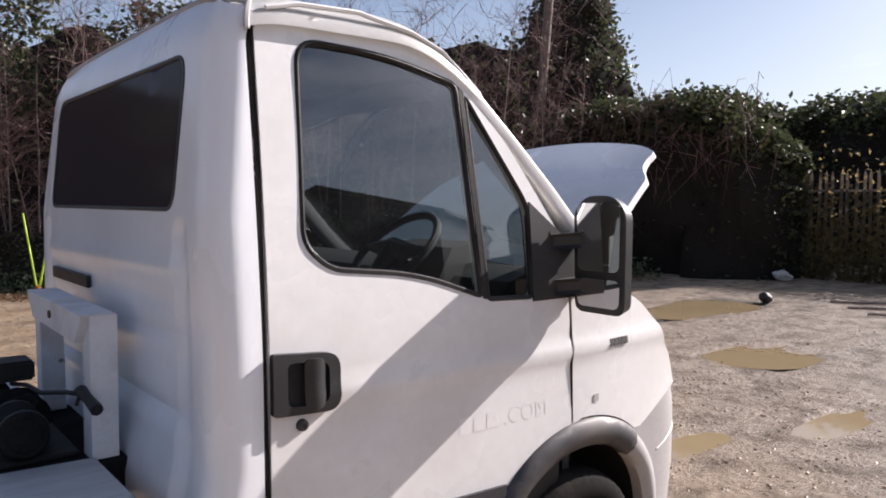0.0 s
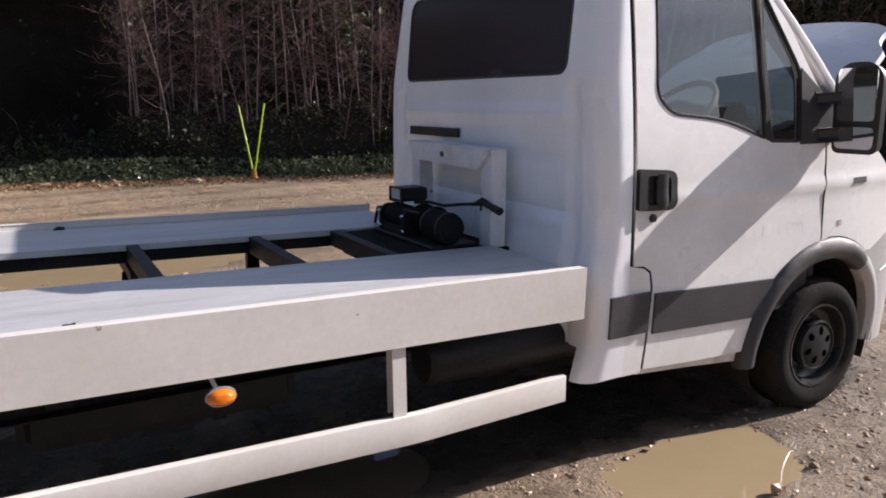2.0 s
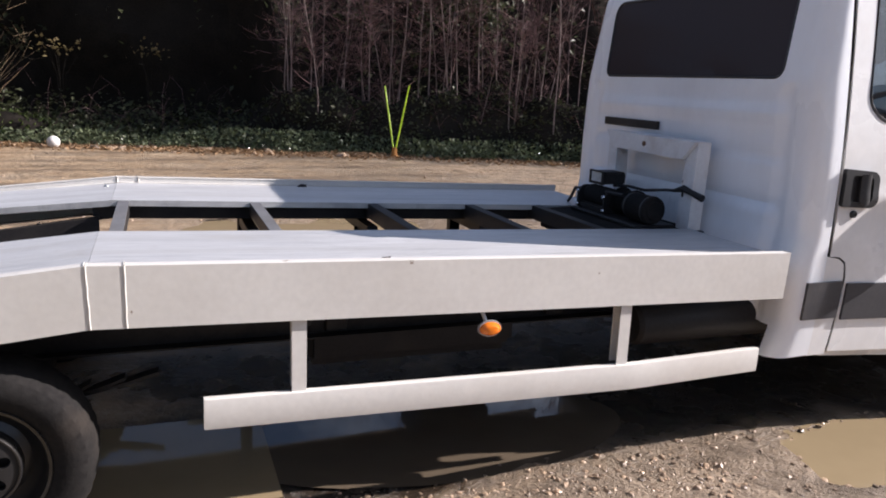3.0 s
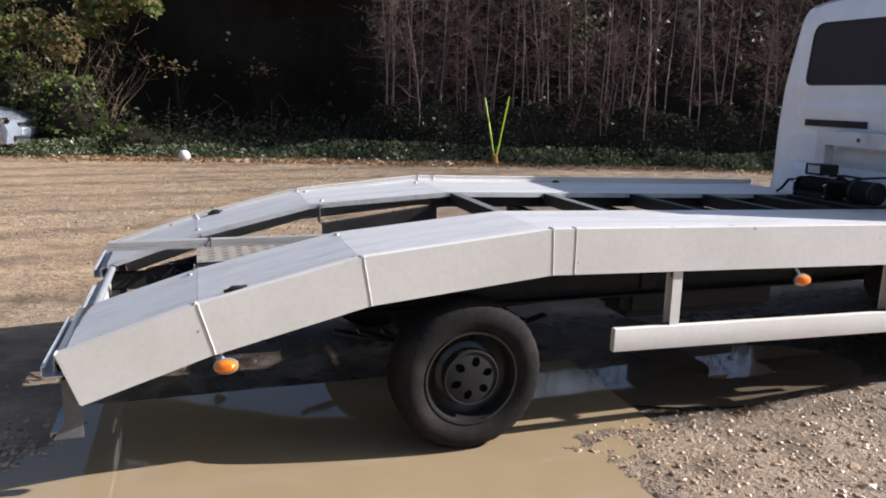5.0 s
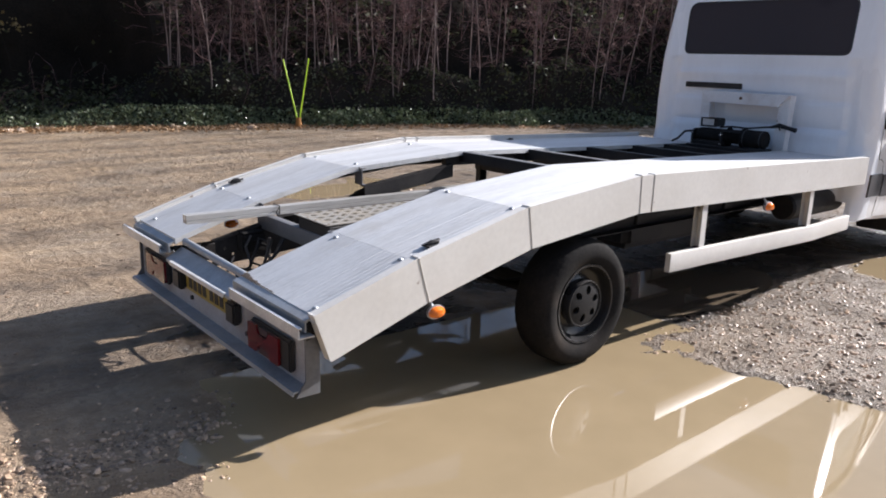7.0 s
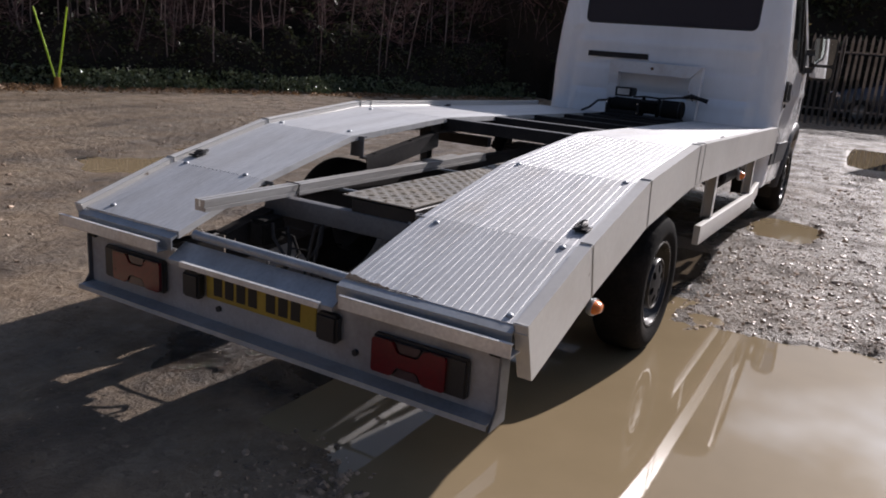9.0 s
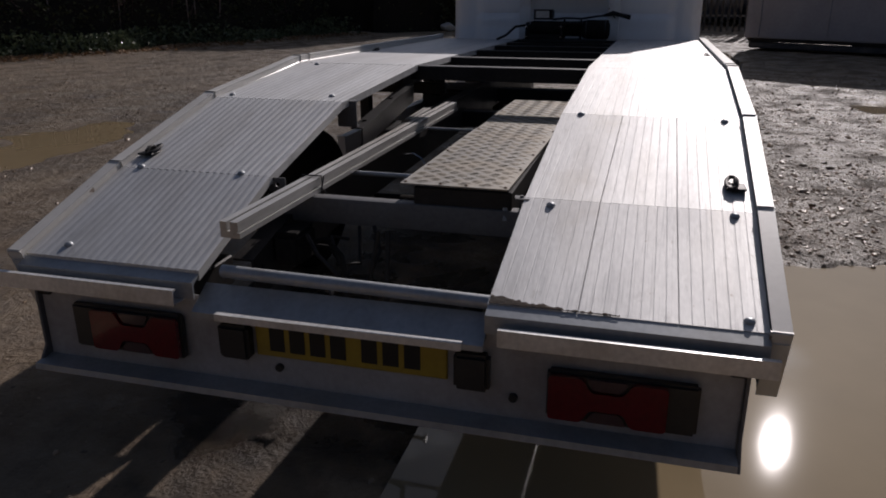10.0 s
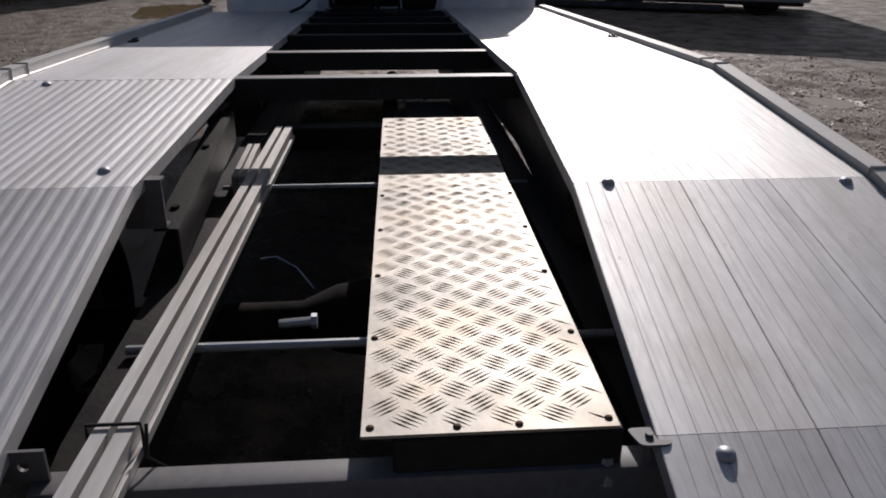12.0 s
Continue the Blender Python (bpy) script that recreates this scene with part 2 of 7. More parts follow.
M_CAP = material("matt_black_wheel_cap", (0.014, 0.014, 0.015), (0.022, 0.021, 0.021), rough=0.6, scale=8, fine=60, dirt=(0.05, 0.04, 0.032), dirt_amount=0.12, dirt_scale=9, spec=0.2)
M_CHROME = material("bright_steel", (0.75, 0.75, 0.76), (0.6, 0.6, 0.62), rough=0.16, metal=1.0)
M_DARK = material("dark_interior", (0.012, 0.012, 0.013), (0.020, 0.020, 0.020), rough=0.6, bump=0.05)
M_SEAT = material("grey_seat_cloth", (0.05, 0.052, 0.06), (0.075, 0.077, 0.085), rough=0.9, fine=200)
M_PROFILE = material("weathered_aluminium_profile", (0.56, 0.55, 0.53), (0.40, 0.39, 0.375), rough=0.5, metal=0.5, scale=5, fine=80, stretch=(0.15, 1, 1),
                    dirt=(0.24, 0.21, 0.18), dirt_amount=0.55, dirt_scale=8)
M_RUST = material("rusty_steel", (0.10, 0.055, 0.03), (0.16, 0.09, 0.05), rough=0.8, scale=12, bump=0.2)
M_MUD = material("dried_dark_mud", (0.045, 0.032, 0.024), (0.09, 0.062, 0.042), rough=0.9, scale=20, bump=0.3)
M_RED = material("red_lamp_lens", (0.15, 0.004, 0.009), (0.10, 0.003, 0.006), rough=0.18, coat=0.5)
M_CLEARLAMP = material("smoky_lamp_lens", (0.085, 0.048, 0.048), (0.065, 0.036, 0.036), rough=0.2, coat=0.4)
M_AMBER = material("amber_lamp_lens", (0.80, 0.19, 0.006), (0.62, 0.13, 0.005), rough=0.2, coat=0.5, fine=140)
M_YELLOW = material("yellow_plate", (0.42, 0.30, 0.035), (0.36, 0.25, 0.03), rough=0.4, dirt=(0.16, 0.12, 0.06), dirt_amount=0.5, dirt_scale=8)
M_INK = material("black_plate_ink", (0.015, 0.015, 0.015), rough=0.5)
M_GLASS = glass_material("cab_glass", (0.84, 0.95, 0.94), 0.66, 0.0, 0.165)
M_TINT = glass_material("dark_tinted_glass", (0.25, 0.22, 0.25), 0.03, 0.10, 0.022, 0.6, (0.072, 0.060, 0.066))
M_MIRROR = material("mirror_glass", (0.9, 0.9, 0.9), (0.88, 0.88, 0.88), rough=0.02, metal=1.0, rough_var=0.01)
M_STICK = material("fluorescent_yellow_rod", (0.62, 0.85, 0.04), (0.5, 0.72, 0.03), rough=0.45)
M_ORANGE = material("weathered_orange_plastic", (0.50, 0.20, 0.03), (0.35, 0.14, 0.03), rough=0.7)
M_BARK = material("grey_brown_bark", (0.12, 0.085, 0.078), (0.30, 0.24, 0.215), rough=0.85, scale=5, fine=50, bump=0.4, random_tint=0.3)
M_TWIG = material("reddish_bare_twigs", (0.080, 0.038, 0.038), (0.215, 0.130, 0.120), rough=0.8, scale=2, fine=20, random_tint=0.6, island=True)
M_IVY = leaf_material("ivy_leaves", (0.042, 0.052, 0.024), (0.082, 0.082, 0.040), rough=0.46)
# brighter copy of the ivy, with sunlight put into the leaf colour
M_BUSH = leaf_material("ivy_leaves_with_sun_colour", (0.085, 0.125, 0.034), (0.13, 0.16, 0.05), rough=0.40)
M_SCRUB = leaf_material("olive_brown_scrub_leaves", (0.15, 0.115, 0.050), (0.21, 0.165, 0.085), rough=0.6, through_light=0.5)
M_GRASS = leaf_material("low_green_leaves", (0.085, 0.110, 0.055), (0.19, 0.205, 0.125), rough=0.24)
M_DRY = leaf_material("dry_brown_leaves", (0.20, 0.12, 0.06), (0.28, 0.18, 0.10), rough=0.7)
# near-black: its colour carries the shade deep inside the growth
M_CORE = material("shade_painted_growth", (0.019, 0.017, 0.015), (0.033, 0.028, 0.023), rough=0.95, scale=1.5, fine=20, bump=0.5, bump_scale=10, spec=0.02)
M_FENCE = material("weathered_brown_grey_fence", (0.29, 0.262, 0.238), (0.20, 0.175, 0.155), rough=0.75, scale=4, dirt=(0.10, 0.075, 0.055), dirt_amount=0.5, dirt_scale=2)
M_POLE = material("tarred_wooden_pole", (0.13, 0.10, 0.08), (0.18, 0.145, 0.115), rough=0.85, scale=4, stretch=(6, 6, 0.4), bump=0.3)
# darker than the plate: dirt, plus the bars' shaded slopes put into colour
M_BARS = material("worn_shaded_tread_bars", (0.16, 0.13, 0.085), (0.28, 0.235, 0.165), rough=0.5, metal=0.3, scale=8, fine=90)
M_LINER = material("grey_headlining", (0.10, 0.10, 0.105), (0.13, 0.13, 0.135), rough=0.9, fine=200)
M_STONE = material("loose_stone", (0.43, 0.302, 0.200), (0.20, 0.140, 0.093), rough=0.42, scale=9, fine=60, bump=0.3, random_tint=0.6, island=True)
M_SILVER = material("silver_car_paint", (0.42, 0.47, 0.56), (0.36, 0.41, 0.50), rough=0.25, metal=0.55, coat=0.5)
M_LORRY = material("dull_grey_white_panel", (0.36, 0.36, 0.39), (0.30, 0.30, 0.33), rough=0.5, scale=2, fine=20, dirt=(0.2, 0.18, 0.17), dirt_amount=0.4, dirt_scale=1.2)
M_STEEL = material("dull_grey_painted_steel", (0.145, 0.145, 0.15), (0.10, 0.10, 0.105), rough=0.55, scale=6, fine=60, dirt=(0.07, 0.06, 0.05), dirt_amount=0.5, dirt_scale=5)
M_BALL = material("scuffed_white_ball", (0.72, 0.70, 0.66), (0.55, 0.52, 0.48), rough=0.6)

# ---- mesh helpers ----
from mathutils.geometry import delaunay_2d_cdt


def finish(name, bm, mat, smooth=35):
    me = bpy.data.meshes.new(name)
    bmesh.ops.recalc_face_normals(bm, faces=bm.faces)
    bm.to_mesh(me)
    bm.free()
    for p in me.polygons:
        p.use_smooth = bool(smooth)
    if smooth:
        me.set_sharp_from_angle(angle=radians(smooth))
    for one in (mat if isinstance(mat, (list, tuple)) else [mat]):
        me.materials.append(one)
    return me


def stand(ob):
    """Where an object stands in the world, before the scene has been updated."""
    own = Matrix.Translation(ob.location)
    return stand(ob.parent) @ ob.matrix_parent_inverse @ own if ob.parent else own


def part(name, bm, mat, parent, label="", smooth=35):
    """One mesh object under a thing or part; coordinates are the world's."""
    ob = new(name, finish(name, bm, mat, smooth))
    ob.parent = parent
    ob.matrix_parent_inverse = stand(parent).inverted()
    return tagged(ob, label=label)


def thing(name, at, label, category, group="", kind=""):
    ob = new(name)
    ob.location = at
    ob.empty_display_size = 0.1
    return tagged(ob, label, category, group, kind)


def single(name, bm, mat, label, category, group="", kind="", smooth=35):
    return tagged(new(name, finish(name, bm, mat, smooth)), label, category, group, kind)


def box(bm, x0, x1, y0, y1, z0, z1, bevel=0.004, seg=1):
    made = bmesh.ops.create_cube(bm, size=1)["verts"]
    for v in made:
        v.co = Vector(((x0 + x1) / 2 + v.co.x * (x1 - x0), (y0 + y1) / 2 + v.co.y * (y1 - y0), (z0 + z1) / 2 + v.co.z * (z1 - z0)))
    if bevel:
        edges = {e for v in made for e in v.link_edges}
        bmesh.ops.bevel(bm, geom=list(edges), offset=bevel, segments=seg, affect="EDGES")
    return bm


def beam(bm, p0, p1, w, h, bevel=0.003, up=(0, 0, 1)):
    """A bar of section w (sideways) by h (up) from p0 to p1, along the middle of its section."""
    p0, p1 = Vector(p0), Vector(p1)
    d = (p1 - p0).normalized()
    s = d.cross(Vector(up)).normalized()
    u = s.cross(d)
    made = bmesh.ops.create_cube(bm, size=1)["verts"]
    mid, ln = (p0 + p1) / 2, (p1 - p0).length
    for v in made:
        v.co = mid + d * (v.co.x * ln) + s * (v.co.y * w) + u * (v.co.z * h)
    if bevel:
        edges = {e for v in made for e in v.link_edges}
        bmesh.ops.bevel(bm, geom=list(edges), offset=bevel, segments=1, affect="EDGES")
    return bm


def tube(bm, pts, r, n=10, cap=True):
    """A round bar through pts; r is one radius or one for each point."""
    pts = [Vector(p) for p in pts]
    rs = r if isinstance(r, (list, tuple)) else [r] * len(pts)
    rings, side = [], None
    for i, p in enumerate(pts):
        d = (pts[min(i + 1, len(pts) - 1)] - pts[max(i - 1, 0)]).normalized()
        if side is None:
            side = d.orthogonal().normalized()
        side = (side - d * side.dot(d)).normalized()
        other = d.cross(side)
        rings.append([bm.verts.new(p + (side * math.cos(a) + other * math.sin(a)) * rs[i]) for a in (2 * math.pi * k / n for k in range(n))])
    for a, b in zip(rings, rings[1:]):
        for k in range(n):
            bm.faces.new((a[k], a[(k + 1) % n], b[(k + 1) % n], b[k]))
    if cap:
        bm.faces.new(rings[0])
        bm.faces.new(rings[-1][::-1])
    return bm


def sweep(bm, pts, section, up=(0, 0, 1)):
    """A flat section of (sideways, up) carried along pts, as one piece."""
    pts, up = [Vector(p) for p in pts], Vector(up)
    rings = []
    for i, p in enumerate(pts):
        d = (pts[min(i + 1, len(pts) - 1)] - pts[max(i - 1, 0)]).normalized()
        s = d.cross(up).normalized()
        u = s.cross(d)
        rings.append([bm.verts.new(p + s * a + u * b) for a, b in section])
    n = len(section)
    for a, b in zip(rings, rings[1:]):
        for k in range(n):
            bm.faces.new((a[k], a[(k + 1) % n], b[(k + 1) % n], b[k]))
    bm.faces.new(rings[0])
    bm.faces.new(rings[-1][::-1])
    return bm


def prism(bm, pts, axis, a, b, bevel=0.0):
    """A polygon of (u, v) pushed from a to b along an axis ('x': u,v = y,z; 'y': x,z; 'z': x,y)."""
    def at(u, v, w):
        return {"x": (w, u, v), "y": (u, w, v), "z": (u, v, w)}[axis]
    lo, hi = [bm.verts.new(at(u, v, a)) for u, v in pts], [bm.verts.new(at(u, v, b)) for u, v in pts]
    faces = [bm.faces.new(lo), bm.faces.new(hi[::-1])]
    n = len(pts)
    for k in range(n):
        faces.append(bm.faces.new((lo[k], hi[k], hi[(k + 1) % n], lo[(k + 1) % n])))
    if bevel:
        edges = {e for f in faces for e in f.edges}
        bmesh.ops.bevel(bm, geom=list(edges), offset=bevel, segments=1, affect="EDGES")
    return bm


def lathe(bm, profile, centre, axis="y", n=48, wobble=None):
    """A profile of (radius, along) turned round an axis through centre."""
    c = Vector(centre)
    rings = []
    for j, (r, w) in enumerate(profile):
        ring = []
        for k in range(n):
            a = 2 * math.pi * k / n
            rr = r * (wobble(j, k) if wobble else 1)
            u, v = rr * math.cos(a), rr * math.sin(a)
            ring.append(bm.verts.new(c + Vector({"y": (u, w, v), "x": (w, u, v), "z": (u, v, w)}[axis])))
        rings.append(ring)
    for a, b in zip(rings, rings[1:]):
        for k in range(n):
            bm.faces.new((a[k], a[(k + 1) % n], b[(k + 1) % n], b[k]))
    for ring in (rings[0], rings[-1]):
        if profile[0 if ring is rings[0] else -1][0] > 1e-4:
            continue
        bmesh.ops.pointmerge(bm, verts=ring, merge_co=sum((v.co for v in ring), Vector()) / n)
    return bm


def inside(p, poly):
    hit, n = False, len(poly)
    for i in range(n):
        (x0, y0), (x1, y1) = poly[i], poly[(i + 1) % n]
        if (y0 > p[1]) != (y1 > p[1]) and p[0] < (x1 - x0) * (p[1] - y0) / (y1 - y0) + x0:
            hit = not hit
    return hit


def rounded(pts, r, seg=4):
    """A polygon with its corners rounded; r is one radius or one for each corner."""
    out, n = [], len(pts)
    for i, p in enumerate(pts):
        p = Vector(p)
        a, b = Vector(pts[i - 1]) - p, Vector(pts[(i + 1) % n]) - p
        rr = r[i] if isinstance(r, (list, tuple)) else r
        rr = min(rr, a.length * 0.45, b.length * 0.45)
        if rr < 1e-4:
            out.append(tuple(p))
            continue
        s, e = p + a.normalized() * rr, p + b.normalized() * rr
        for k in range(seg + 1):
            t = k / seg
            out.append(tuple((s * (1 - t) + p * t) * (1 - t) + (p * (1 - t) + e * t) * t))
    return out


def sheet(bm, outline, place, holes=(), step=0.06, thick=0.0, inner=None):
    """A flat outline with holes, meshed and carried into space by place(u, v); with thick it gets a back, at place(u, v, thick)."""
    def dense(poly):
        out = []
        for i, p in enumerate(poly):
            q = poly[(i + 1) % len(poly)]
            k = max(1, int(math.dist(p, q) / step))
            out += [(p[0] + (q[0] - p[0]) * j / k, p[1] + (q[1] - p[1]) * j / k) for j in range(k)]
        return out
    outline, holes = dense(outline), [dense(h) for h in holes]
    pts, edges = [], []
    for loop in (outline, *holes):
        s = len(pts)
        pts += [Vector(p) for p in loop]
        edges += [(s + i, s + (i + 1) % len(loop)) for i in range(len(loop))]
    us, vs = [p[0] for p in outline], [p[1] for p in outline]
    u = min(us) + step / 2
    while u < max(us):
        v = min(vs) + step / 2
        while v < max(vs):
            if inside((u, v), outline) and not any(inside((u, v), h) for h in holes):
                pts.append(Vector((u, v)))
            v += step
        u += step
    co, _, tris, *_ = delaunay_2d_cdt(pts, edges, [], 0, 1e-6)
    keep = []
    for t in tris:
        c = (sum(co[i][0] for i in t) / len(t), sum(co[i][1] for i in t) / len(t))
        if inside(c, outline) and not any(inside(c, h) for h in holes):
            keep.append(t)
    front = [bm.verts.new(place(p[0], p[1], 0.0)) for p in co]
    made = [bm.faces.new([front[i] for i in t]) for t in keep]
    if thick:
        back = [bm.verts.new(place(p[0], p[1], thick)) for p in co]
        for t in keep:
            bm.faces.new([back[i] for i in reversed(t)])
        rim = [e for e in {e for f in made for e in f.edges} if len(e.link_faces) == 1]
        index = {v: i for i, v in enumerate(front)}
        for e in rim:
            a, b = e.verts
            bm.faces.new((a, b, back[index[b]], back[index[a]]))
    loose = [v for v in bm.verts if not v.link_faces]
    bmesh.ops.delete(bm, geom=loose, context="VERTS")
    return bm


def along(poly, x):
    """The height of a polyline of (x, z) at x."""
    for (x0, z0), (x1, z1) in zip(poly, poly[1:]):
        if x <= x1:
            return z0 + (z1 - z0) * (x - x0) / (x1 - x0)
    return poly[-1][1]


def ring_path(poly, place, off=0.0):
    """The closed path of a flat outline in space."""
    pts = [Vector(place(u, v, off)) for u, v in poly]
    return pts + [pts[0], pts[1]]

# ---- ground: one sheet of wet mud and gravel with shallow basins, and the water in them ----
WATER = -0.009
PUDDLES = [(-0.85, -2.75, 1.60, 2.34), (-0.85, -0.36, 0.36, 0.24), (1.78, -0.48, 0.72, 0.34), (3.74, -1.24, 0.54, 0.25), (8.60, -0.32, 0.48, 0.17),
           (13.3, 4.0, 1.0, 0.7), (10.65, 1.4, 0.60, 0.48), (7.30, 0.12, 0.36, 0.17), (2.0, 4.6, 1.2, 0.50), (11.7, -1.7, 1.7, 0.45), (6.1, -3.2, 0.38, 0.28), (4.5, -3.95, 0.30, 0.24), (-0.3, 7.5, 0.9, 0.35)]


def basin(x, y):
    """How deep a basin lies at a place: 0 outside, 1 well inside."""
    best = 0.0
    for cx, cy, rx, ry in PUDDLES:
        if abs(x - cx) > rx * 1.6 or abs(y - cy) > ry * 1.6:
            continue
        u, v = (x - cx) / rx, (y - cy) / ry
        e = 2.9 if ry > 2 else 2.6
        r = (abs(u) ** e + abs(v) ** e) ** (1 / e)
        r += (0.16 if ry > 2 else 0.30) * noise.noise((x * 1.3, y * 1.3, cx)) + (0.07 if ry > 2 else 0.22) * noise.noise((x * 4, y * 4, cy)) + 0.06 * noise.noise((x * 11, y * 11, cy))
        t = min(1, max(0, (1.10 - r) / 0.22 if ry > 2 else (1.16 - r) / 0.38))
        best = max(best, t * t * (3 - 2 * t))
    return best


def ground_z(x, y):
    far = max(0.0, math.hypot(x - 2, y) - 25)
    z = 0.010 * noise.noise((x * 0.9, y * 0.9, 3.1)) + 0.006 * noise.noise((x * 3.3, y * 3.3, 1.7)) + 0.006
    if far == 0:
        z += 0.0045 * noise.noise((x * 9, y * 9, 5.0)) + 0.003 * noise.noise((x * 21, y * 21, 8.0))
    if -14 < y < 13:
        z += 0.012 * math.exp(-((y - 8.3 - 0.25 * math.sin(x * 0.3)) / 0.18) ** 2) - 0.010 * math.exp(-((y - 7.9 - 0.25 * math.sin(x * 0.3)) / 0.22) ** 2)
    if 1.5 < y < 13 and far == 0:
        z += 0.012 * noise.noise((x * 0.35, y * 3.2, 11.0)) + 0.005 * noise.noise((x * 1.2, y * 7.0, 15.0))
    if -4.5 < x < 6.5 and abs(y) < 2:   # wet wheel ruts along the truck and a bed beneath, sunk to darken its shade
        run = min(1, (x + 4.5) / 1.8, (6.5 - x) / 1.2)
        near = max(0, min(1, (x + 2.2) / 0.9, (6.5 - x) / 1.2))
        z -= near * 0.024 * math.exp(-((y + 0.52 + 0.10 * math.sin(x * 1.3)) / 0.48) ** 2) + run * 0.017 * math.exp(-((y - 0.60 + 0.10 * math.sin(x * 1.1)) / 0.52) ** 2)
        z -= 0.013 * max(0, min(1, (x + 1.9) / 0.5, (5.6 - x) / 0.8)) * math.exp(-(y / 1.05) ** 6)
    b = basin(x, y)
    return z * (1 - 0.6 * b) - 0.045 * b


def steps(lo, hi, fine_lo, fine_hi, fine, mid):
    out = list(np.arange(fine_lo, fine_hi, fine))
    for sgn, start, end in ((-1, fine_lo, lo), (1, fine_hi, hi)):
        p, s = start, fine
        while (p - end) * sgn < 0:
            s = min(s * 1.25, max(mid, abs(p) * 0.12))
            p += sgn * s
            out.append(p)
    return sorted(out)


gx, gy = steps(-320, 320, -4.2, 7.0, 0.05, 0.22), steps(-320, 320, -4.6, 3.0, 0.05, 0.22)
verts = [(x, y, ground_z(x, y)) for y in gy for x in gx]
w = len(gx)
faces = [(j * w + i, j * w + i + 1, (j + 1) * w + i + 1, (j + 1) * w + i) for j in range(len(gy) - 1) for i in range(w - 1)]
me = bpy.data.meshes.new("ground")
me.from_pydata(verts, [], faces)
for p in me.polygons:
    p.use_smooth = True


def ground_material():
    m = bpy.data.materials.new("wet_mud_and_gravel")
    m.use_nodes = True
    n, l = m.node_tree.nodes, m.node_tree.links
    b = n["Principled BSDF"]
    tc = n.new("ShaderNodeTexCoord")

    def tex(kind, s, **more):
        t = n.new(kind)
        t.inputs["Scale"].default_value = s
        for k, v in more.items():
            t.inputs[k].default_value = v
        l.new(tc.outputs["Object"], t.inputs["Vector"])
        return t

    def mix(fac, a, b2, lo=0.0, hi=1.0, kind="MIX"):
        r = n.new("ShaderNodeMapRange")
        r.inputs["From Min"].default_value, r.inputs["From Max"].default_value = lo, hi
        l.new(fac, r.inputs["Value"])
        x = n.new("ShaderNodeMixRGB")
        x.blend_type = kind
        l.new(r.outputs[0], x.inputs["Fac"])
        for slot, c in (("Color1", a), ("Color2", b2)):
            if isinstance(c, tuple):
                x.inputs[slot].default_value = (*c, 1)
            else:
                l.new(c, x.inputs[slot])
        return x.outputs[0]

    big = tex("ShaderNodeTexNoise", 0.35, Detail=6.0).outputs["Fac"]
    mid = tex("ShaderNodeTexNoise", 2.6, Detail=8.0, Roughness=0.65).outputs["Fac"]
    fine = tex("ShaderNodeTexNoise", 38.0, Detail=5.0, Roughness=0.7).outputs["Fac"]
    cells = tex("ShaderNodeTexVoronoi", 34.0)
    cells2 = tex("ShaderNodeTexVoronoi", 75.0)
    tan = mix(big, (0.395, 0.278, 0.168), (0.325, 0.234, 0.147), 0.35, 0.65)
    mud = mix(mid, tan, (0.205, 0.140, 0.083), 0.42, 0.68)
    grit = mix(cells.outputs["Color"], (0.21, 0.155, 0.105), (0.39, 0.30, 0.205))
    stony = tex("ShaderNodeTexNoise", 1.1, Detail=5.0, Roughness=0.6).outputs["Fac"]
    col = mix(stony, mud, grit, 0.46, 0.62)
    col = mix(fine, col, (0.100, 0.074, 0.050), 0.60, 0.86)
    lane = n.new("ShaderNodeMapping")   # long smears left by wheels
    lane.inputs["Scale"].default_value = (0.30, 1.5, 1)
    lane.inputs["Rotation"].default_value = (0, 0, radians(4))
    smear = n.new("ShaderNodeTexNoise")
    smear.inputs["Scale"].default_value, smear.inputs["Detail"].default_value, smear.inputs["Roughness"].default_value = 1.6, 6.0, 0.62
    l.new(tc.outputs["Object"], lane.inputs["Vector"])
    l.new(lane.outputs[0], smear.inputs["Vector"])
    col = mix(smear.outputs["Fac"], col, (0.161, 0.113, 0.069), 0.54, 0.70)
    col = mix(smear.outputs["Fac"], (0.445, 0.330, 0.212), col, 0.30, 0.44)
    turn = n.new("ShaderNodeMapping")   # moist tyre tracks winding across the yard
    turn.inputs["Rotation"].default_value = (0, 0, radians(-9))
    track = n.new("ShaderNodeTexWave")
    track.bands_direction = "Y"
    track.inputs["Scale"].default_value, track.inputs["Distortion"].default_value = 0.21, 5.5
    track.inputs["Detail"].default_value, track.inputs["Detail Scale"].default_value, track.inputs["Detail Roughness"].default_value = 4.0, 0.55, 0.62
    l.new(tc.outputs["Object"], turn.inputs["Vector"])
    l.new(turn.outputs[0], track.inputs["Vector"])
    col = mix(track.outputs["Fac"], col, mix(mid, col, (0.150, 0.105, 0.066), 0.62, 0.40), 0.68, 0.96)
    geo = n.new("ShaderNodeNewGeometry")
    sep = n.new("ShaderNodeSeparateXYZ")
    l.new(geo.outputs["Position"], sep.inputs[0])

    def ramp_of(socket, lo, hi):
        q = n.new("ShaderNodeMapRange")
        q.interpolation_type = "SMOOTHSTEP"
        q.inputs["From Min"].default_value, q.inputs["From Max"].default_value = lo, hi
        l.new(socket, q.inputs["Value"])
        return q.outputs[0]

    def math_of(op, a, c):
        q = n.new("ShaderNodeMath")
        q.operation = op
        for k, v in enumerate((a, c)):
            if isinstance(v, (int, float)):
                q.inputs[k].default_value = v
            else:
                l.new(v, q.inputs[k])
        return q.outputs[0]
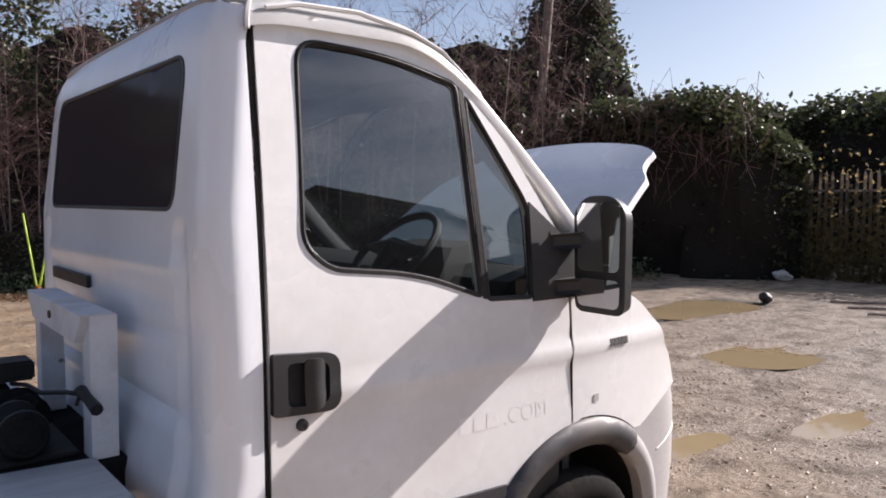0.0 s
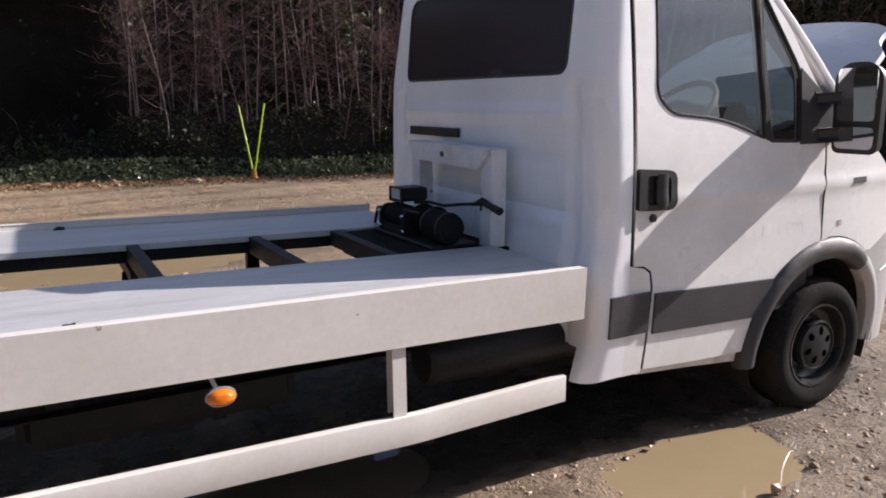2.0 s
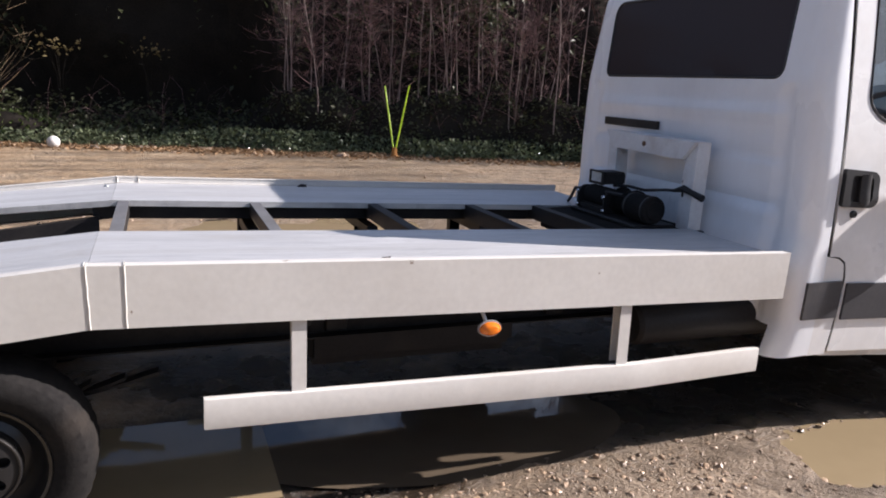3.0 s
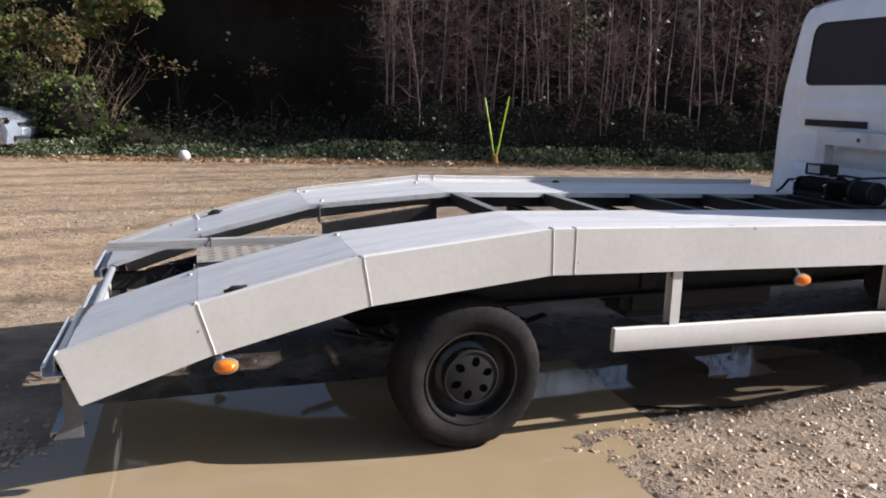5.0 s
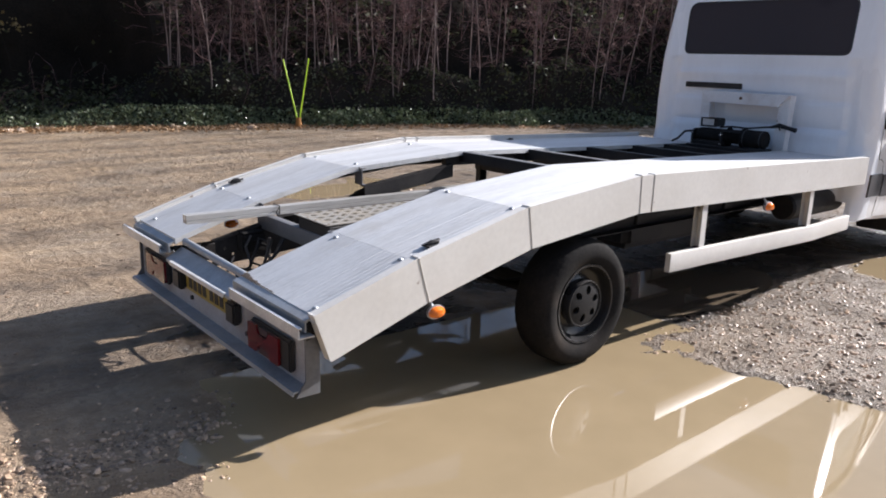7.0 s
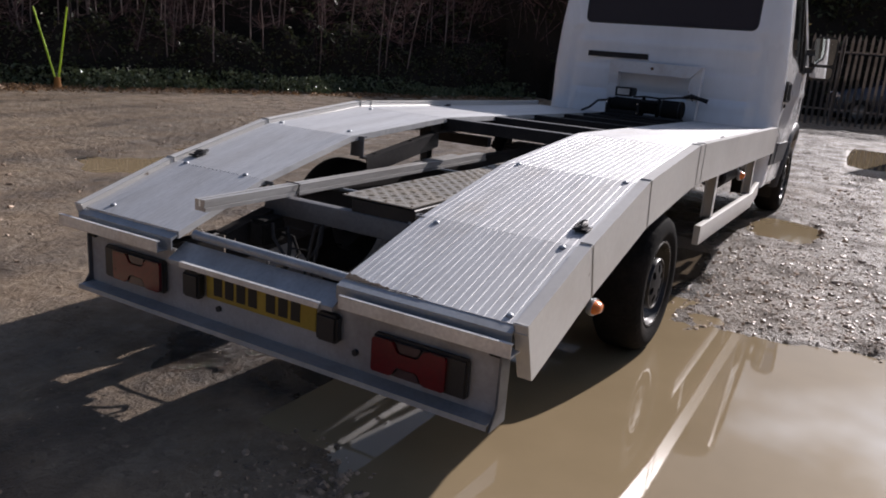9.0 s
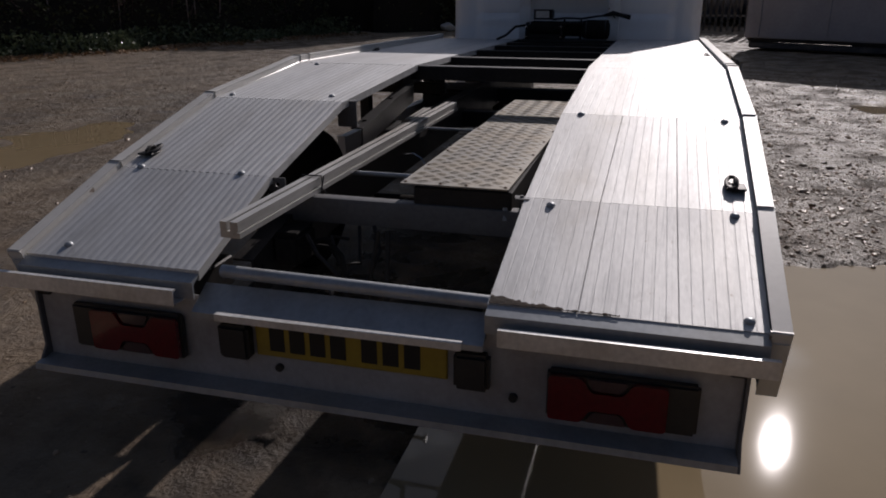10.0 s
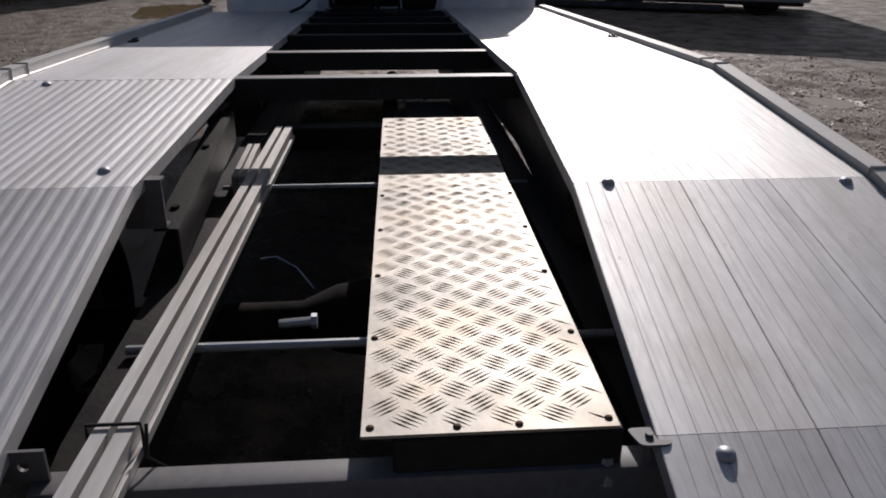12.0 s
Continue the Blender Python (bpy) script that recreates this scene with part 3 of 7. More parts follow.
    # pale crushed stone lies on the driven part of the yard, ahead of the truck and along its near side
    ahead = ramp_of(sep.outputs["X"], 4.0, 7.5)
    beside = math_of("MULTIPLY", ramp_of(sep.outputs["X"], 0.1, 1.0), ramp_of(sep.outputs["Y"], -0.7, -1.5))
    pale = math_of("MULTIPLY", math_of("MAXIMUM", ahead, beside), ramp_of(mid, 0.62, 0.42))
    col = mix(pale, col, mix(cells.outputs["Color"], (0.475, 0.338, 0.222), (0.570, 0.425, 0.290)), 0.0, 1.25)
    wet = n.new("ShaderNodeMapRange")   # low ground is soaked: darker and glossier; under the truck this also paints shade
    wet.inputs["From Min"].default_value, wet.inputs["From Max"].default_value = -0.0115, -0.021
    l.new(sep.outputs["Z"], wet.inputs["Value"])
    soak_and_shade = n.new("ShaderNodeMixRGB")
    soak_and_shade.blend_type = "MULTIPLY"
    soak_and_shade.inputs["Color2"].default_value = (0.16, 0.150, 0.142, 1)
    l.new(wet.outputs[0], soak_and_shade.inputs["Fac"])
    l.new(col, soak_and_shade.inputs["Color1"])
    l.new(soak_and_shade.outputs[0], b.inputs["Base Color"])
    r = n.new("ShaderNodeMapRange")
    r.inputs["From Min"].default_value, r.inputs["From Max"].default_value = 0.36, 0.62
    r.inputs["To Min"].default_value, r.inputs["To Max"].default_value = 0.34, 0.85
    l.new(mid, r.inputs["Value"])
    dry = n.new("ShaderNodeMath")
    dry.operation = "MULTIPLY_ADD"
    dry.inputs[1].default_value = -0.35
    l.new(wet.outputs[0], dry.inputs[0])
    l.new(r.outputs[0], dry.inputs[2])
    l.new(dry.outputs[0], b.inputs["Roughness"])
    clod = tex("ShaderNodeTexNoise", 11.0, Detail=9.0, Roughness=0.68, Distortion=0.4).outputs["Fac"]
    grain = n.new("ShaderNodeMath")   # grit shows only where the ground is stony
    grain.operation = "MULTIPLY"
    l.new(cells2.outputs["Distance"], grain.inputs[0])
    l.new(stony, grain.inputs[1])
    h2 = n.new("ShaderNodeMath")
    h2.operation = "MULTIPLY_ADD"
    h2.inputs[1].default_value = -0.22
    l.new(grain.outputs[0], h2.inputs[0])
    rough_mud = n.new("ShaderNodeMath")
    rough_mud.operation = "MULTIPLY_ADD"
    rough_mud.inputs[1].default_value = 0.42
    l.new(fine, rough_mud.inputs[0])
    l.new(clod, rough_mud.inputs[2])
    tread = n.new("ShaderNodeMath")   # footprints and tyre-churned lumps
    tread.operation = "MULTIPLY_ADD"
    tread.inputs[1].default_value = 1.7
    l.new(tex("ShaderNodeTexNoise", 3.6, Detail=7.0, Roughness=0.6, Distortion=0.8).outputs["Fac"], tread.inputs[0])
    l.new(rough_mud.outputs[0], tread.inputs[2])
    l.new(tread.outputs[0], h2.inputs[2])
    bp = n.new("ShaderNodeBump")
    bp.inputs["Strength"].default_value, bp.inputs["Distance"].default_value = 0.9, 0.055
    l.new(h2.outputs[0], bp.inputs["Height"])
    l.new(bp.outputs[0], b.inputs["Normal"])
    b.inputs["Diffuse Roughness"].default_value = 1.0
    return m


me.materials.append(ground_material())
ground = tagged(new("ground", me), "muddy tan yard of wet gravel with tyre-worn hollows", "ground", kind="structure")

m_water = material("muddy_water", (0.268, 0.206, 0.124), (0.240, 0.184, 0.110), rough=0.035, scale=0.8, fine=4, rough_var=0.02, spec=0.36)
wb = m_water.node_tree.nodes["Principled BSDF"]
wv = m_water.node_tree.nodes.new("ShaderNodeTexNoise")
wv.inputs["Scale"].default_value, wv.inputs["Detail"].default_value = 5.0, 3.0
wp = m_water.node_tree.nodes.new("ShaderNodeBump")
wp.inputs["Strength"].default_value, wp.inputs["Distance"].default_value = 0.035, 0.02
m_water.node_tree.links.new(wv.outputs["Fac"], wp.inputs["Height"])
m_water.node_tree.links.new(wp.outputs[0], wb.inputs["Normal"])
# darker copy of the puddle water: the truck's shade put into its colour
m_shade_water = material("shade_darkened_water", (0.110, 0.086, 0.060), (0.090, 0.070, 0.050), rough=0.03, scale=0.8, fine=4, rough_var=0.015, spec=0.5)
for k0, (cx, cy, rx, ry) in enumerate(PUDDLES):
    level = WATER - 0.003 * (k0 % 3)
    bm = bmesh.new()
    ring = [bm.verts.new((cx + 1.35 * rx * math.cos(a), cy + 1.35 * ry * math.sin(a), level)) for a in (k * math.pi / 16 for k in range(32))]
    if ry > 2:
        for v in bm.verts:
            v.co.x = cx + max(-1.3 * rx, min(1.15 * rx, (v.co.x - cx) * 1.25))
            v.co.y = cy + max(-1.3 * ry, min(1.15 * ry, (v.co.y - cy) * 1.25))
    bm.faces.new(ring)
    single("puddle", bm, m_shade_water if k0 in (1, 2) else m_water, "puddle beneath the truck bed, shade put into its colour" if k0 in (1, 2) else "shallow puddle of milky tan muddy water", "puddle", "puddles", kind="structure", smooth=0)

# ---- recovery truck: forward is +x, the rear axle stands at x = 0 ----
truck = thing("recovery_truck", (2.0, 0, 0), "white flatbed recovery truck with aluminium ramps and raised bonnet", "truck")
RIM = [(-1.655, 0.602), (-1.148, 0.762), (-0.498, 0.918), (0.349, 1.004), (3.19, 0.938)]
RIM_L = [(-1.655, 0.610), (-1.148, 0.773), (-0.498, 0.929), (0.349, 1.006), (3.19, 0.938)]   # the far side rides a little higher
SKIRT_R, SKIRT_L = -1.07, 1.14
IN_R, IN_L = -0.392, 0.462
DROP = 0.208


def deck(x, y=-1.0):
    if y > 0:   # the far sheet lies deeper behind its rim along the level part
        return along(RIM_L, x) - 0.020 - 0.014 * min(1, max(0, (x + 0.498) / 0.847))
    return along(RIM, x) - 0.020


# side skirts, a panel to each bend, with the weld seams standing proud
def skirts(y, s):
    rim = RIM_L if s > 0 else RIM
    nodes = rim[:4] + [(0.462, along(rim, 0.462))] + rim[4:]
    lean = [0.075, 0.06, 0.034, 0.006, 0.0, -0.01]
    bottom = [(x + d, z - DROP) for (x, z), d in zip(nodes, lean)]
    for i in range(5):
        bm = bmesh.new()
        (xa, za), (xb, zb) = nodes[i], nodes[i + 1]
        (ua, wa), (ub, wb) = bottom[i], bottom[i + 1]
        g = 0.0025
        prism(bm, [(ua + g, wa), (ub - g, wb), (xb - g, zb), (xa + g, za)], "y", y, y - s * 0.006)
        prism(bm, [(ua + g, wa), (ub - g, wb), (ub - g, wb + 0.006), (ua + g, wa + 0.006)], "y", y - s * 0.006, y - s * 0.045)
        beam(bm, (xa + g, y - s * 0.024, za - 0.016), (xb - g, y - s * 0.024, zb - 0.016), 0.036, 0.032, 0.004)
        part("skirt_panel", bm, M_SKIRT, truck)
    for i in (1, 2, 3, 4):
        bm = bmesh.new()
        p, q = Vector((nodes[i][0], y, nodes[i][1])), Vector((bottom[i][0], y, bottom[i][1]))
        tube(bm, [p.lerp(q, k / 6) + Vector((0.001 * math.sin(9 * k + i), -s * 0.0015, 0)) for k in range(7)], 0.0045, 6)
        part("weld_seam", bm, M_SKIRT, truck)
    bm = bmesh.new()
    prism(bm, [(-1.658, 0.604), (-1.652, 0.604), (-1.578, 0.396), (-1.584, 0.396)], "y", y, y - s * 0.05)
    part("skirt_end", bm, M_SKIRT, truck)


skirts(SKIRT_R, -1)
skirts(SKIRT_L, 1)


# aluminium runways: ribbed planks on the slopes, smooth sheet further up; the inner edges draw in towards the rear
KNEES = [-1.635, -1.148, -0.498, 0.349, 3.17]
EDGE_R = list(zip(KNEES, (-0.343, -0.354, -0.381, -0.400, -0.394)))
EDGE_L = list(zip(KNEES, (0.497, 0.514, 0.510, 0.458, 0.432)))


def plank(xa, xb, ya, yb, pitch, rib, slope):
    """A plank from xa to xb; ya and yb are its two edges at either end. With no pitch it is a smooth sheet."""
    bm = bmesh.new()
    g0, g1 = slope
    cuts = [(0.0, -0.03), (0.0, 0.0)]
    if pitch:
        n = max(2, round((ya[1] - ya[0]) / pitch))
        for k in range(n):
            cuts += [((k + g0) / n, 0), ((k + g1) / n, rib), ((k + 1 - g1) / n, rib), ((k + 1 - g0) / n, 0)]
    cuts += [(1.0, 0.0), (1.0, -0.03)]
    cols = []
    for x, (y0, y1) in ((xa, ya), (xb, yb)):
        cols.append([bm.verts.new((x, y0 + 0.0008 + (y1 - y0 - 0.0016) * t, deck(x, y0) - rib + h)) for t, h in cuts])
    for a, b, c, d in zip(cols[0], cols[0][1:], cols[1][1:], cols[1]):
        bm.faces.new((a, b, c, d))
    for col in cols:
        bm.faces.new(col)
    return part("plank" if pitch else "deck_sheet", bm, M_RUNWAY, truck, smooth=0)


def runway(inner, outer, seams, pitches, rib, slope):
    """Four lengths; each is cut at the seams where it is ribbed and one sheet where it is not."""
    for (xa, ia), (xb, ib), pitch in zip(inner, inner[1:], pitches):
        lines = [[i] + ([along(seam, x) for seam in seams] if xb < 0 else []) + [outer] for x, i in ((xa, ia), (xb, ib))]
        for k in range(len(lines[0]) - 1):
            ends = [sorted(row[k:k + 2]) for row in lines]
            plank(xa + 0.0006, xb - 0.0006, ends[0], ends[1], pitch, rib if pitch else 0.0, slope)


runway(EDGE_R, SKIRT_R + 0.045, [list(zip(KNEES[:3], (-0.574, -0.584, -0.608))), list(zip(KNEES[:3], (-0.818, -0.806, -0.800)))], (0.030, 0.030, 0.030, 0), 0.0007, (0.02, 0.05))
runway(EDGE_L, SKIRT_L - 0.045, [], (0.0275, 0.0275, 0.0275, 0), 0.0012, (0.05, 0.36))

# dome bolts through the planks
bm0 = bmesh.new()
lathe(bm0, [(0.0, 0.0085), (0.006, 0.0078), (0.011, 0.005), (0.0140, 0.0), (0.0140, -0.004)], (0, 0, 0), "z", 14)
bolt_mesh = finish("bolt", bm0, M_GALV)
for x, y in ((-0.50, -0.455), (-0.515, -0.965), (-1.18, -0.44), (-1.17, -0.965), (-1.60, -0.98), (-0.41, 0.595), (-0.45, 1.04), (-1.14, 0.625), (-1.14, 1.02), (-1.58, 0.98), (0.30, 0.98)):
    ob = new("bolt", bolt_mesh)
    ob.parent = truck
    ob.matrix_parent_inverse = Matrix.Translation((-2, 0, 0))
    ob.location = (x, y, deck(x, y) + 0.001)

# lashing rings on small plates
def lashing_ring(x, y, s, k0=1.0):
    z = deck(x, y)
    bm = bmesh.new()
    box(bm, x - 0.045 * k0, x + 0.045 * k0, y - 0.03 * k0, y + 0.03 * k0, z - 0.001, z + 0.006, 0.002)
    base = part("lashing_ring", bm, M_BLACK, truck, "small blackened steel lashing ring")
    bm = bmesh.new()
    tube(bm, [(x + k0 * 0.042 * math.cos(a), y + k0 * (s * 0.012 + 0.016 * math.sin(a)), z + k0 * (0.013 + 0.009 * math.cos(a + 0.4))) for a in (k * math.pi / 8 for k in range(17))], 0.006 * k0, 7, False)
    tube(bm, [(x - 0.03 * k0, y, z + 0.01 * k0), (x - 0.012 * k0, y, z + 0.022 * k0), (x + 0.012 * k0, y, z + 0.022 * k0), (x + 0.03 * k0, y, z + 0.01 * k0)], 0.007 * k0, 7)
    part("ring", bm, M_BLACK, base)


for x, y, s, k0 in ((-1.0, -0.975, 1, 1.0), (-1.03, 1.05, -1, 1.0), (1.34, -0.99, 1, 0.55), (1.40, 1.06, -1, 0.6)):
    lashing_ring(x, y, s, k0)

# white side guard below the skirt
bm = bmesh.new()
sweep(bm, [(0.692, -1.05, 0.463), (1.6, -1.05, 0.446), (2.40, -1.05, 0.431), (2.46, -1.047, 0.430), (3.14, -0.99, 0.420)],
      rounded([(-0.018, -0.056), (0.018, -0.056), (0.018, 0.056), (-0.018, 0.056)], 0.005, 2))
part("side_guard", bm, M_SKIRT, truck)
for x in (1.018, 2.365):
    bm = bmesh.new()
    z0 = 0.463 - 0.019 * (x - 0.69) + 0.055
    sweep(bm, [(x, -1.03, z0), (x, -1.03, 0.80)], [(-0.026, -0.026), (0.026, -0.026), (0.026, -0.020), (-0.020, -0.020), (-0.020, 0.030), (0.022, 0.030), (0.022, 0.036), (-0.026, 0.036)], up=(0, 1, 0))
    part("guard_post", bm, M_SKIRT, truck)


# amber marker lamps on stalks
def marker(x, y, z):
    bm = bmesh.new()
    lathe(bm, [(0.0, 0.028), (0.024, 0.024), (0.036, 0.012), (0.040, 0.0)], (0, 0, 0), "y", 20)
    for v in bm.verts:
        v.co = Vector((x + v.co.x * 1.12, y - v.co.y, z + v.co.z * 0.68))
    lens = part("marker_lamp", bm, M_AMBER, truck, "round amber marker lamp")
    bm = bmesh.new()
    lathe(bm, [(0.0, 0.0), (0.046, 0.0), (0.047, 0.010), (0.040, 0.022), (0.0, 0.024)], (0, 0, 0), "y", 20)
    for v in bm.verts:
        v.co = Vector((x + v.co.x * 1.05, y + v.co.y, z + v.co.z * 0.70))
    tube(bm, [(x - 0.01, y + 0.015, z + 0.02), (x - 0.03, y + 0.05, z + 0.09)], 0.008, 7)
    part("lamp_base", bm, M_GALV, lens)


marker(1.745, -1.070, 0.696)
marker(-1.05, -1.075, 0.503)
marker(-1.05, 1.10, 0.503)

# cross members in the gap between the runways
for x, h, mat in ((0.405, 0.07, M_STEEL), (1.045, 0.07, M_STEEL), (1.685, 0.08, M_BLACK), (2.265, 0.08, M_BLACK), (2.70, 0.08, M_BLACK)):
    bm = bmesh.new()
    z = deck(x) - 0.016
    sweep(bm, [(x, IN_R - 0.05, z), (x, IN_L + 0.05, z)], [(-0.026, -h), (-0.020, -h), (-0.020, -0.010), (0.020, -0.010), (0.020, -h), (0.026, -h), (0.026, -0.004), (-0.026, -0.004)])
    member = part("cross_member", bm, M_BLACK, truck)
    # added top sheet; paler steel on the first two paints their sunlit upper faces
    bm = bmesh.new()
    box(bm, x - 0.027, x + 0.027, IN_R - 0.05, IN_L + 0.05, z - 0.0035, z, 0.001)
    part("top_flat", bm, mat, member)
for x, z, w, m in ((0.16, 0.69, 0.014, M_GALV), (-0.755, 0.682, 0.018, M_GALV)):
    bm = bmesh.new()
    tube(bm, [(x, IN_R - 0.02, z), (x, IN_L + 0.02, z)], w / 2, 10)
    part("cross_tube", bm, m, truck)
bm = bmesh.new()
sweep(bm, [(-1.125, IN_R - 0.02, 0.660), (-1.125, IN_L + 0.03, 0.660)], rounded([(-0.025, -0.055), (0.025, -0.055), (0.025, 0.033), (-0.025, 0.033)], 0.006, 2))
part("cross_beam", bm, M_STEEL, truck, "dull grey steel cross beam")

# runway bearers and outer hangers, black
for y, x0 in ((IN_R - 0.05, -0.32), (IN_L + 0.06, 0.26), (SKIRT_R + 0.10, -1.66), (SKIRT_L - 0.10, -1.66)):
    bm = bmesh.new()
    low = -0.165 if y == IN_R - 0.05 else -0.037
    sweep(bm, [(x0, y, along(RIM, x0) - 0.095)] + [(x, y, z - 0.095) for x, z in RIM if x > x0], rounded([(-0.025, low), (0.025, low), (0.025, 0.037), (-0.025, 0.037)], 0.005, 1))
    part("bearer", bm, M_BLACK, truck)
# chassis rails: channels with punched webs, cut away towards the tail
for y, d in ((-0.37, -1), (0.44, 1)):
    bm = bmesh.new()
    web = [(-1.43, 0.43), (-0.55, 0.49), (3.35, 0.49), (3.35, 0.655), (0.7, 0.69), (-0.4, 0.675), (-1.0, 0.655), (-1.43, 0.555)]
    punched = [[(hx + 0.009 * math.cos(a), hz + 0.009 * math.sin(a)) for a in (k * math.pi / 4 for k in range(8))]
               for hx, hz in ((-1.38, 0.52), (-1.33, 0.48), (-1.28, 0.55), (-1.22, 0.51), (-1.17, 0.58), (-1.10, 0.54), (-1.05, 0.60), (-0.98, 0.56))]
    sheet(bm, web, lambda u, v, t=0.0: Vector((u, y + t, v)), punched, 0.12, d * 0.008)
    rail_part = part("chassis_rail", bm, M_BLACK, truck)
    for line in ([(-1.43, 0.557), (-1.0, 0.657), (-0.4, 0.677), (0.7, 0.692), (3.35, 0.657)], [(-1.43, 0.428), (-0.55, 0.488), (3.35, 0.488)]):
        bm = bmesh.new()
        sweep(bm, [(x, y + d * 0.035, z) for x, z in line], [(-0.035, -0.004), (0.035, -0.004), (0.035, 0.004), (-0.035, 0.004)])
        part("flange", bm, M_BLACK, rail_part)
for x in (1.04, 1.70, 2.39):
    for y0, y1 in ((-1.0, -0.42), (0.49, 1.05)):
        bm = bmesh.new()
        box(bm, x - 0.03, x + 0.03, y0, y1, 0.735, 0.80, 0.004)
        part("outrigger", bm, M_BLACK, truck)
for x in (1.04, 2.39):
    bm = bmesh.new()
    box(bm, x - 0.035, x + 0.035, 0.97, 1.03, 0.40, 0.80, 0.004)
    part("hanger", bm, M_BLACK, truck)
bm = bmesh.new()
beam(bm, (0.69, 1.03, 0.46), (3.1, 1.03, 0.43), 0.035, 0.11, 0.006)
part("side_guard", bm, M_SKIRT, truck)
bm = bmesh.new()
tube(bm, [(1.70, 0.72, 0.74), (1.70, 0.76, 0.64)], 0.05, 10)
part("bump_stop", bm, M_RUBBER, truck)

# cross members and gear under the bed
for x in (1.3, 2.4):
    bm = bmesh.new()
    box(bm, x - 0.05, x + 0.05, -0.40, 0.47, 0.50, 0.60, 0.006)
    part("frame_cross_member", bm, M_BLACK, truck)
bm = bmesh.new()
tube(bm, [(0, -0.92, 0.335), (0, -0.22, 0.335), (0, -0.12, 0.335), (0, 0.02, 0.335), (0, 0.16, 0.335), (0, 0.26, 0.335), (0, 0.95, 0.335)], [0.05, 0.055, 0.10, 0.12, 0.10, 0.055, 0.05], 16)
part("rear_axle", bm, M_RUBBER, truck)
for y in (-0.62, 0.65):
    bm = bmesh.new()
    for k in range(3):
        w = 0.55 - 0.12 * k
        tube_pts = [(-w + 2 * w * j / 10, y, 0.47 - 0.012 * k - 0.085 * (1 - (2 * j / 10 - 1) ** 2)) for j in range(11)]
        for a, b in zip(tube_pts, tube_pts[1:]):
            beam(bm, a, b, 0.06, 0.011, 0)
    part("leaf_spring", bm, M_BLACK, truck)
bm = bmesh.new()
tube(bm, [(3.5, -0.05, 0.42), (1.5, 0.0, 0.42), (0.1, 0.02, 0.36)], 0.045, 12)
part("prop_shaft", bm, M_RUBBER, truck)
bm = bmesh.new()
lathe(bm, [(0.0, 0.0), (0.09, 0.0), (0.105, 0.02), (0.105, 0.80), (0.09, 0.83), (0.0, 0.83)], (2.62, -0.72, 0.545), "x", 24)
part("air_tank", bm, M_BLACK, truck, "dull dark grey cylinder slung beside the chassis")
bm = bmesh.new()
box(bm, 1.15, 2.2, -0.40, -0.05, 0.33, 0.52, 0.05, 3)
part("fuel_tank", bm, M_BLACK, truck)
bm = bmesh.new()
box(bm, 2.05, 2.5, 0.50, 0.95, 0.36, 0.62, 0.02, 2)
part("battery_box", bm, M_BLACK, truck)
bm = bmesh.new()
tube(bm, [(-1.28, 0.05, 0.64), (-1.36, 0.03, 0.45), (-1.34, 0.0, 0.24), (-1.40, 0.04, 0.17)], 0.008, 6)
tube(bm, [(-1.28, 0.08, 0.64), (-1.30, 0.12, 0.42), (-1.38, 0.08, 0.22)], 0.007, 6)
tube(bm, [(-1.16, 0.14, 0.61), (-1.22, 0.10, 0.55), (-1.29, 0.12, 0.47), (-1.34, 0.19, 0.49), (-1.33, 0.27, 0.56), (-1.27, 0.33, 0.60)], 0.007, 6)
tube(bm, [(-1.14, 0.20, 0.60), (-1.22, 0.17, 0.50), (-1.30, 0.21, 0.52), (-1.26, 0.25, 0.60), (-1.19, 0.22, 0.57)], 0.006, 6)
tube(bm, [(-1.43, 0.20, 0.53), (-1.50, 0.14, 0.46), (-1.47, 0.10, 0.33), (-1.44, 0.12, 0.18)], 0.006, 6)
part("trailing_cable", bm, M_BLACK, truck)
bm = bmesh.new()
box(bm, -1.31, -1.17, 0.345, 0.432, 0.500, 0.605, 0.010, 2)
junction = part("junction_box", bm, M_RUBBER, truck, "dark plastic junction box on the chassis rail")
bm = bmesh.new()
box(bm, -1.305, -1.175, 0.350, 0.427, 0.605, 0.614, 0.004)
part("lid", bm, M_RUBBER, junction)
for pts in ([(-1.24, 0.345, 0.56), (-1.25, 0.27, 0.585), (-1.30, 0.20, 0.55), (-1.36, 0.16, 0.47), (-1.45, 0.13, 0.44)],
            [(-1.20, 0.345, 0.54), (-1.18, 0.29, 0.53), (-1.21, 0.23, 0.47), (-1.30, 0.22, 0.43), (-1.42, 0.26, 0.45)]):
    bm = bmesh.new()
    tube(bm, pts, 0.009, 7)
    part("conduit", bm, M_RUBBER, junction)
# black angle iron beside the well, rising with the runway; a channel end closes it
bm = bmesh.new()
prism(bm, [(-0.43, 0.700), (0.29, 0.800), (0.29, 0.884), (-0.43, 0.788)], "y", 0.455, 0.461)
sweep(bm, [(-0.43, 0.482, 0.788), (0.29, 0.482, 0.884)], [(-0.026, -0.003), (0.026, -0.003), (0.026, 0.003), (-0.026, 0.003)])
angle = part("angle_iron", bm, M_BLACK, truck, "black painted angle iron with bolt holes")
# raised dark discs added in place of the flange's bolt holes
for x in (-0.33, 0.02):
    bm = bmesh.new()
    z = 0.788 + (x + 0.43) * 0.1333
    tube(bm, [(x, 0.484, z + 0.002), (x, 0.484, z + 0.008)], 0.010, 10)
    part("bolt_head", bm, M_RUBBER, angle)
bm = bmesh.new()
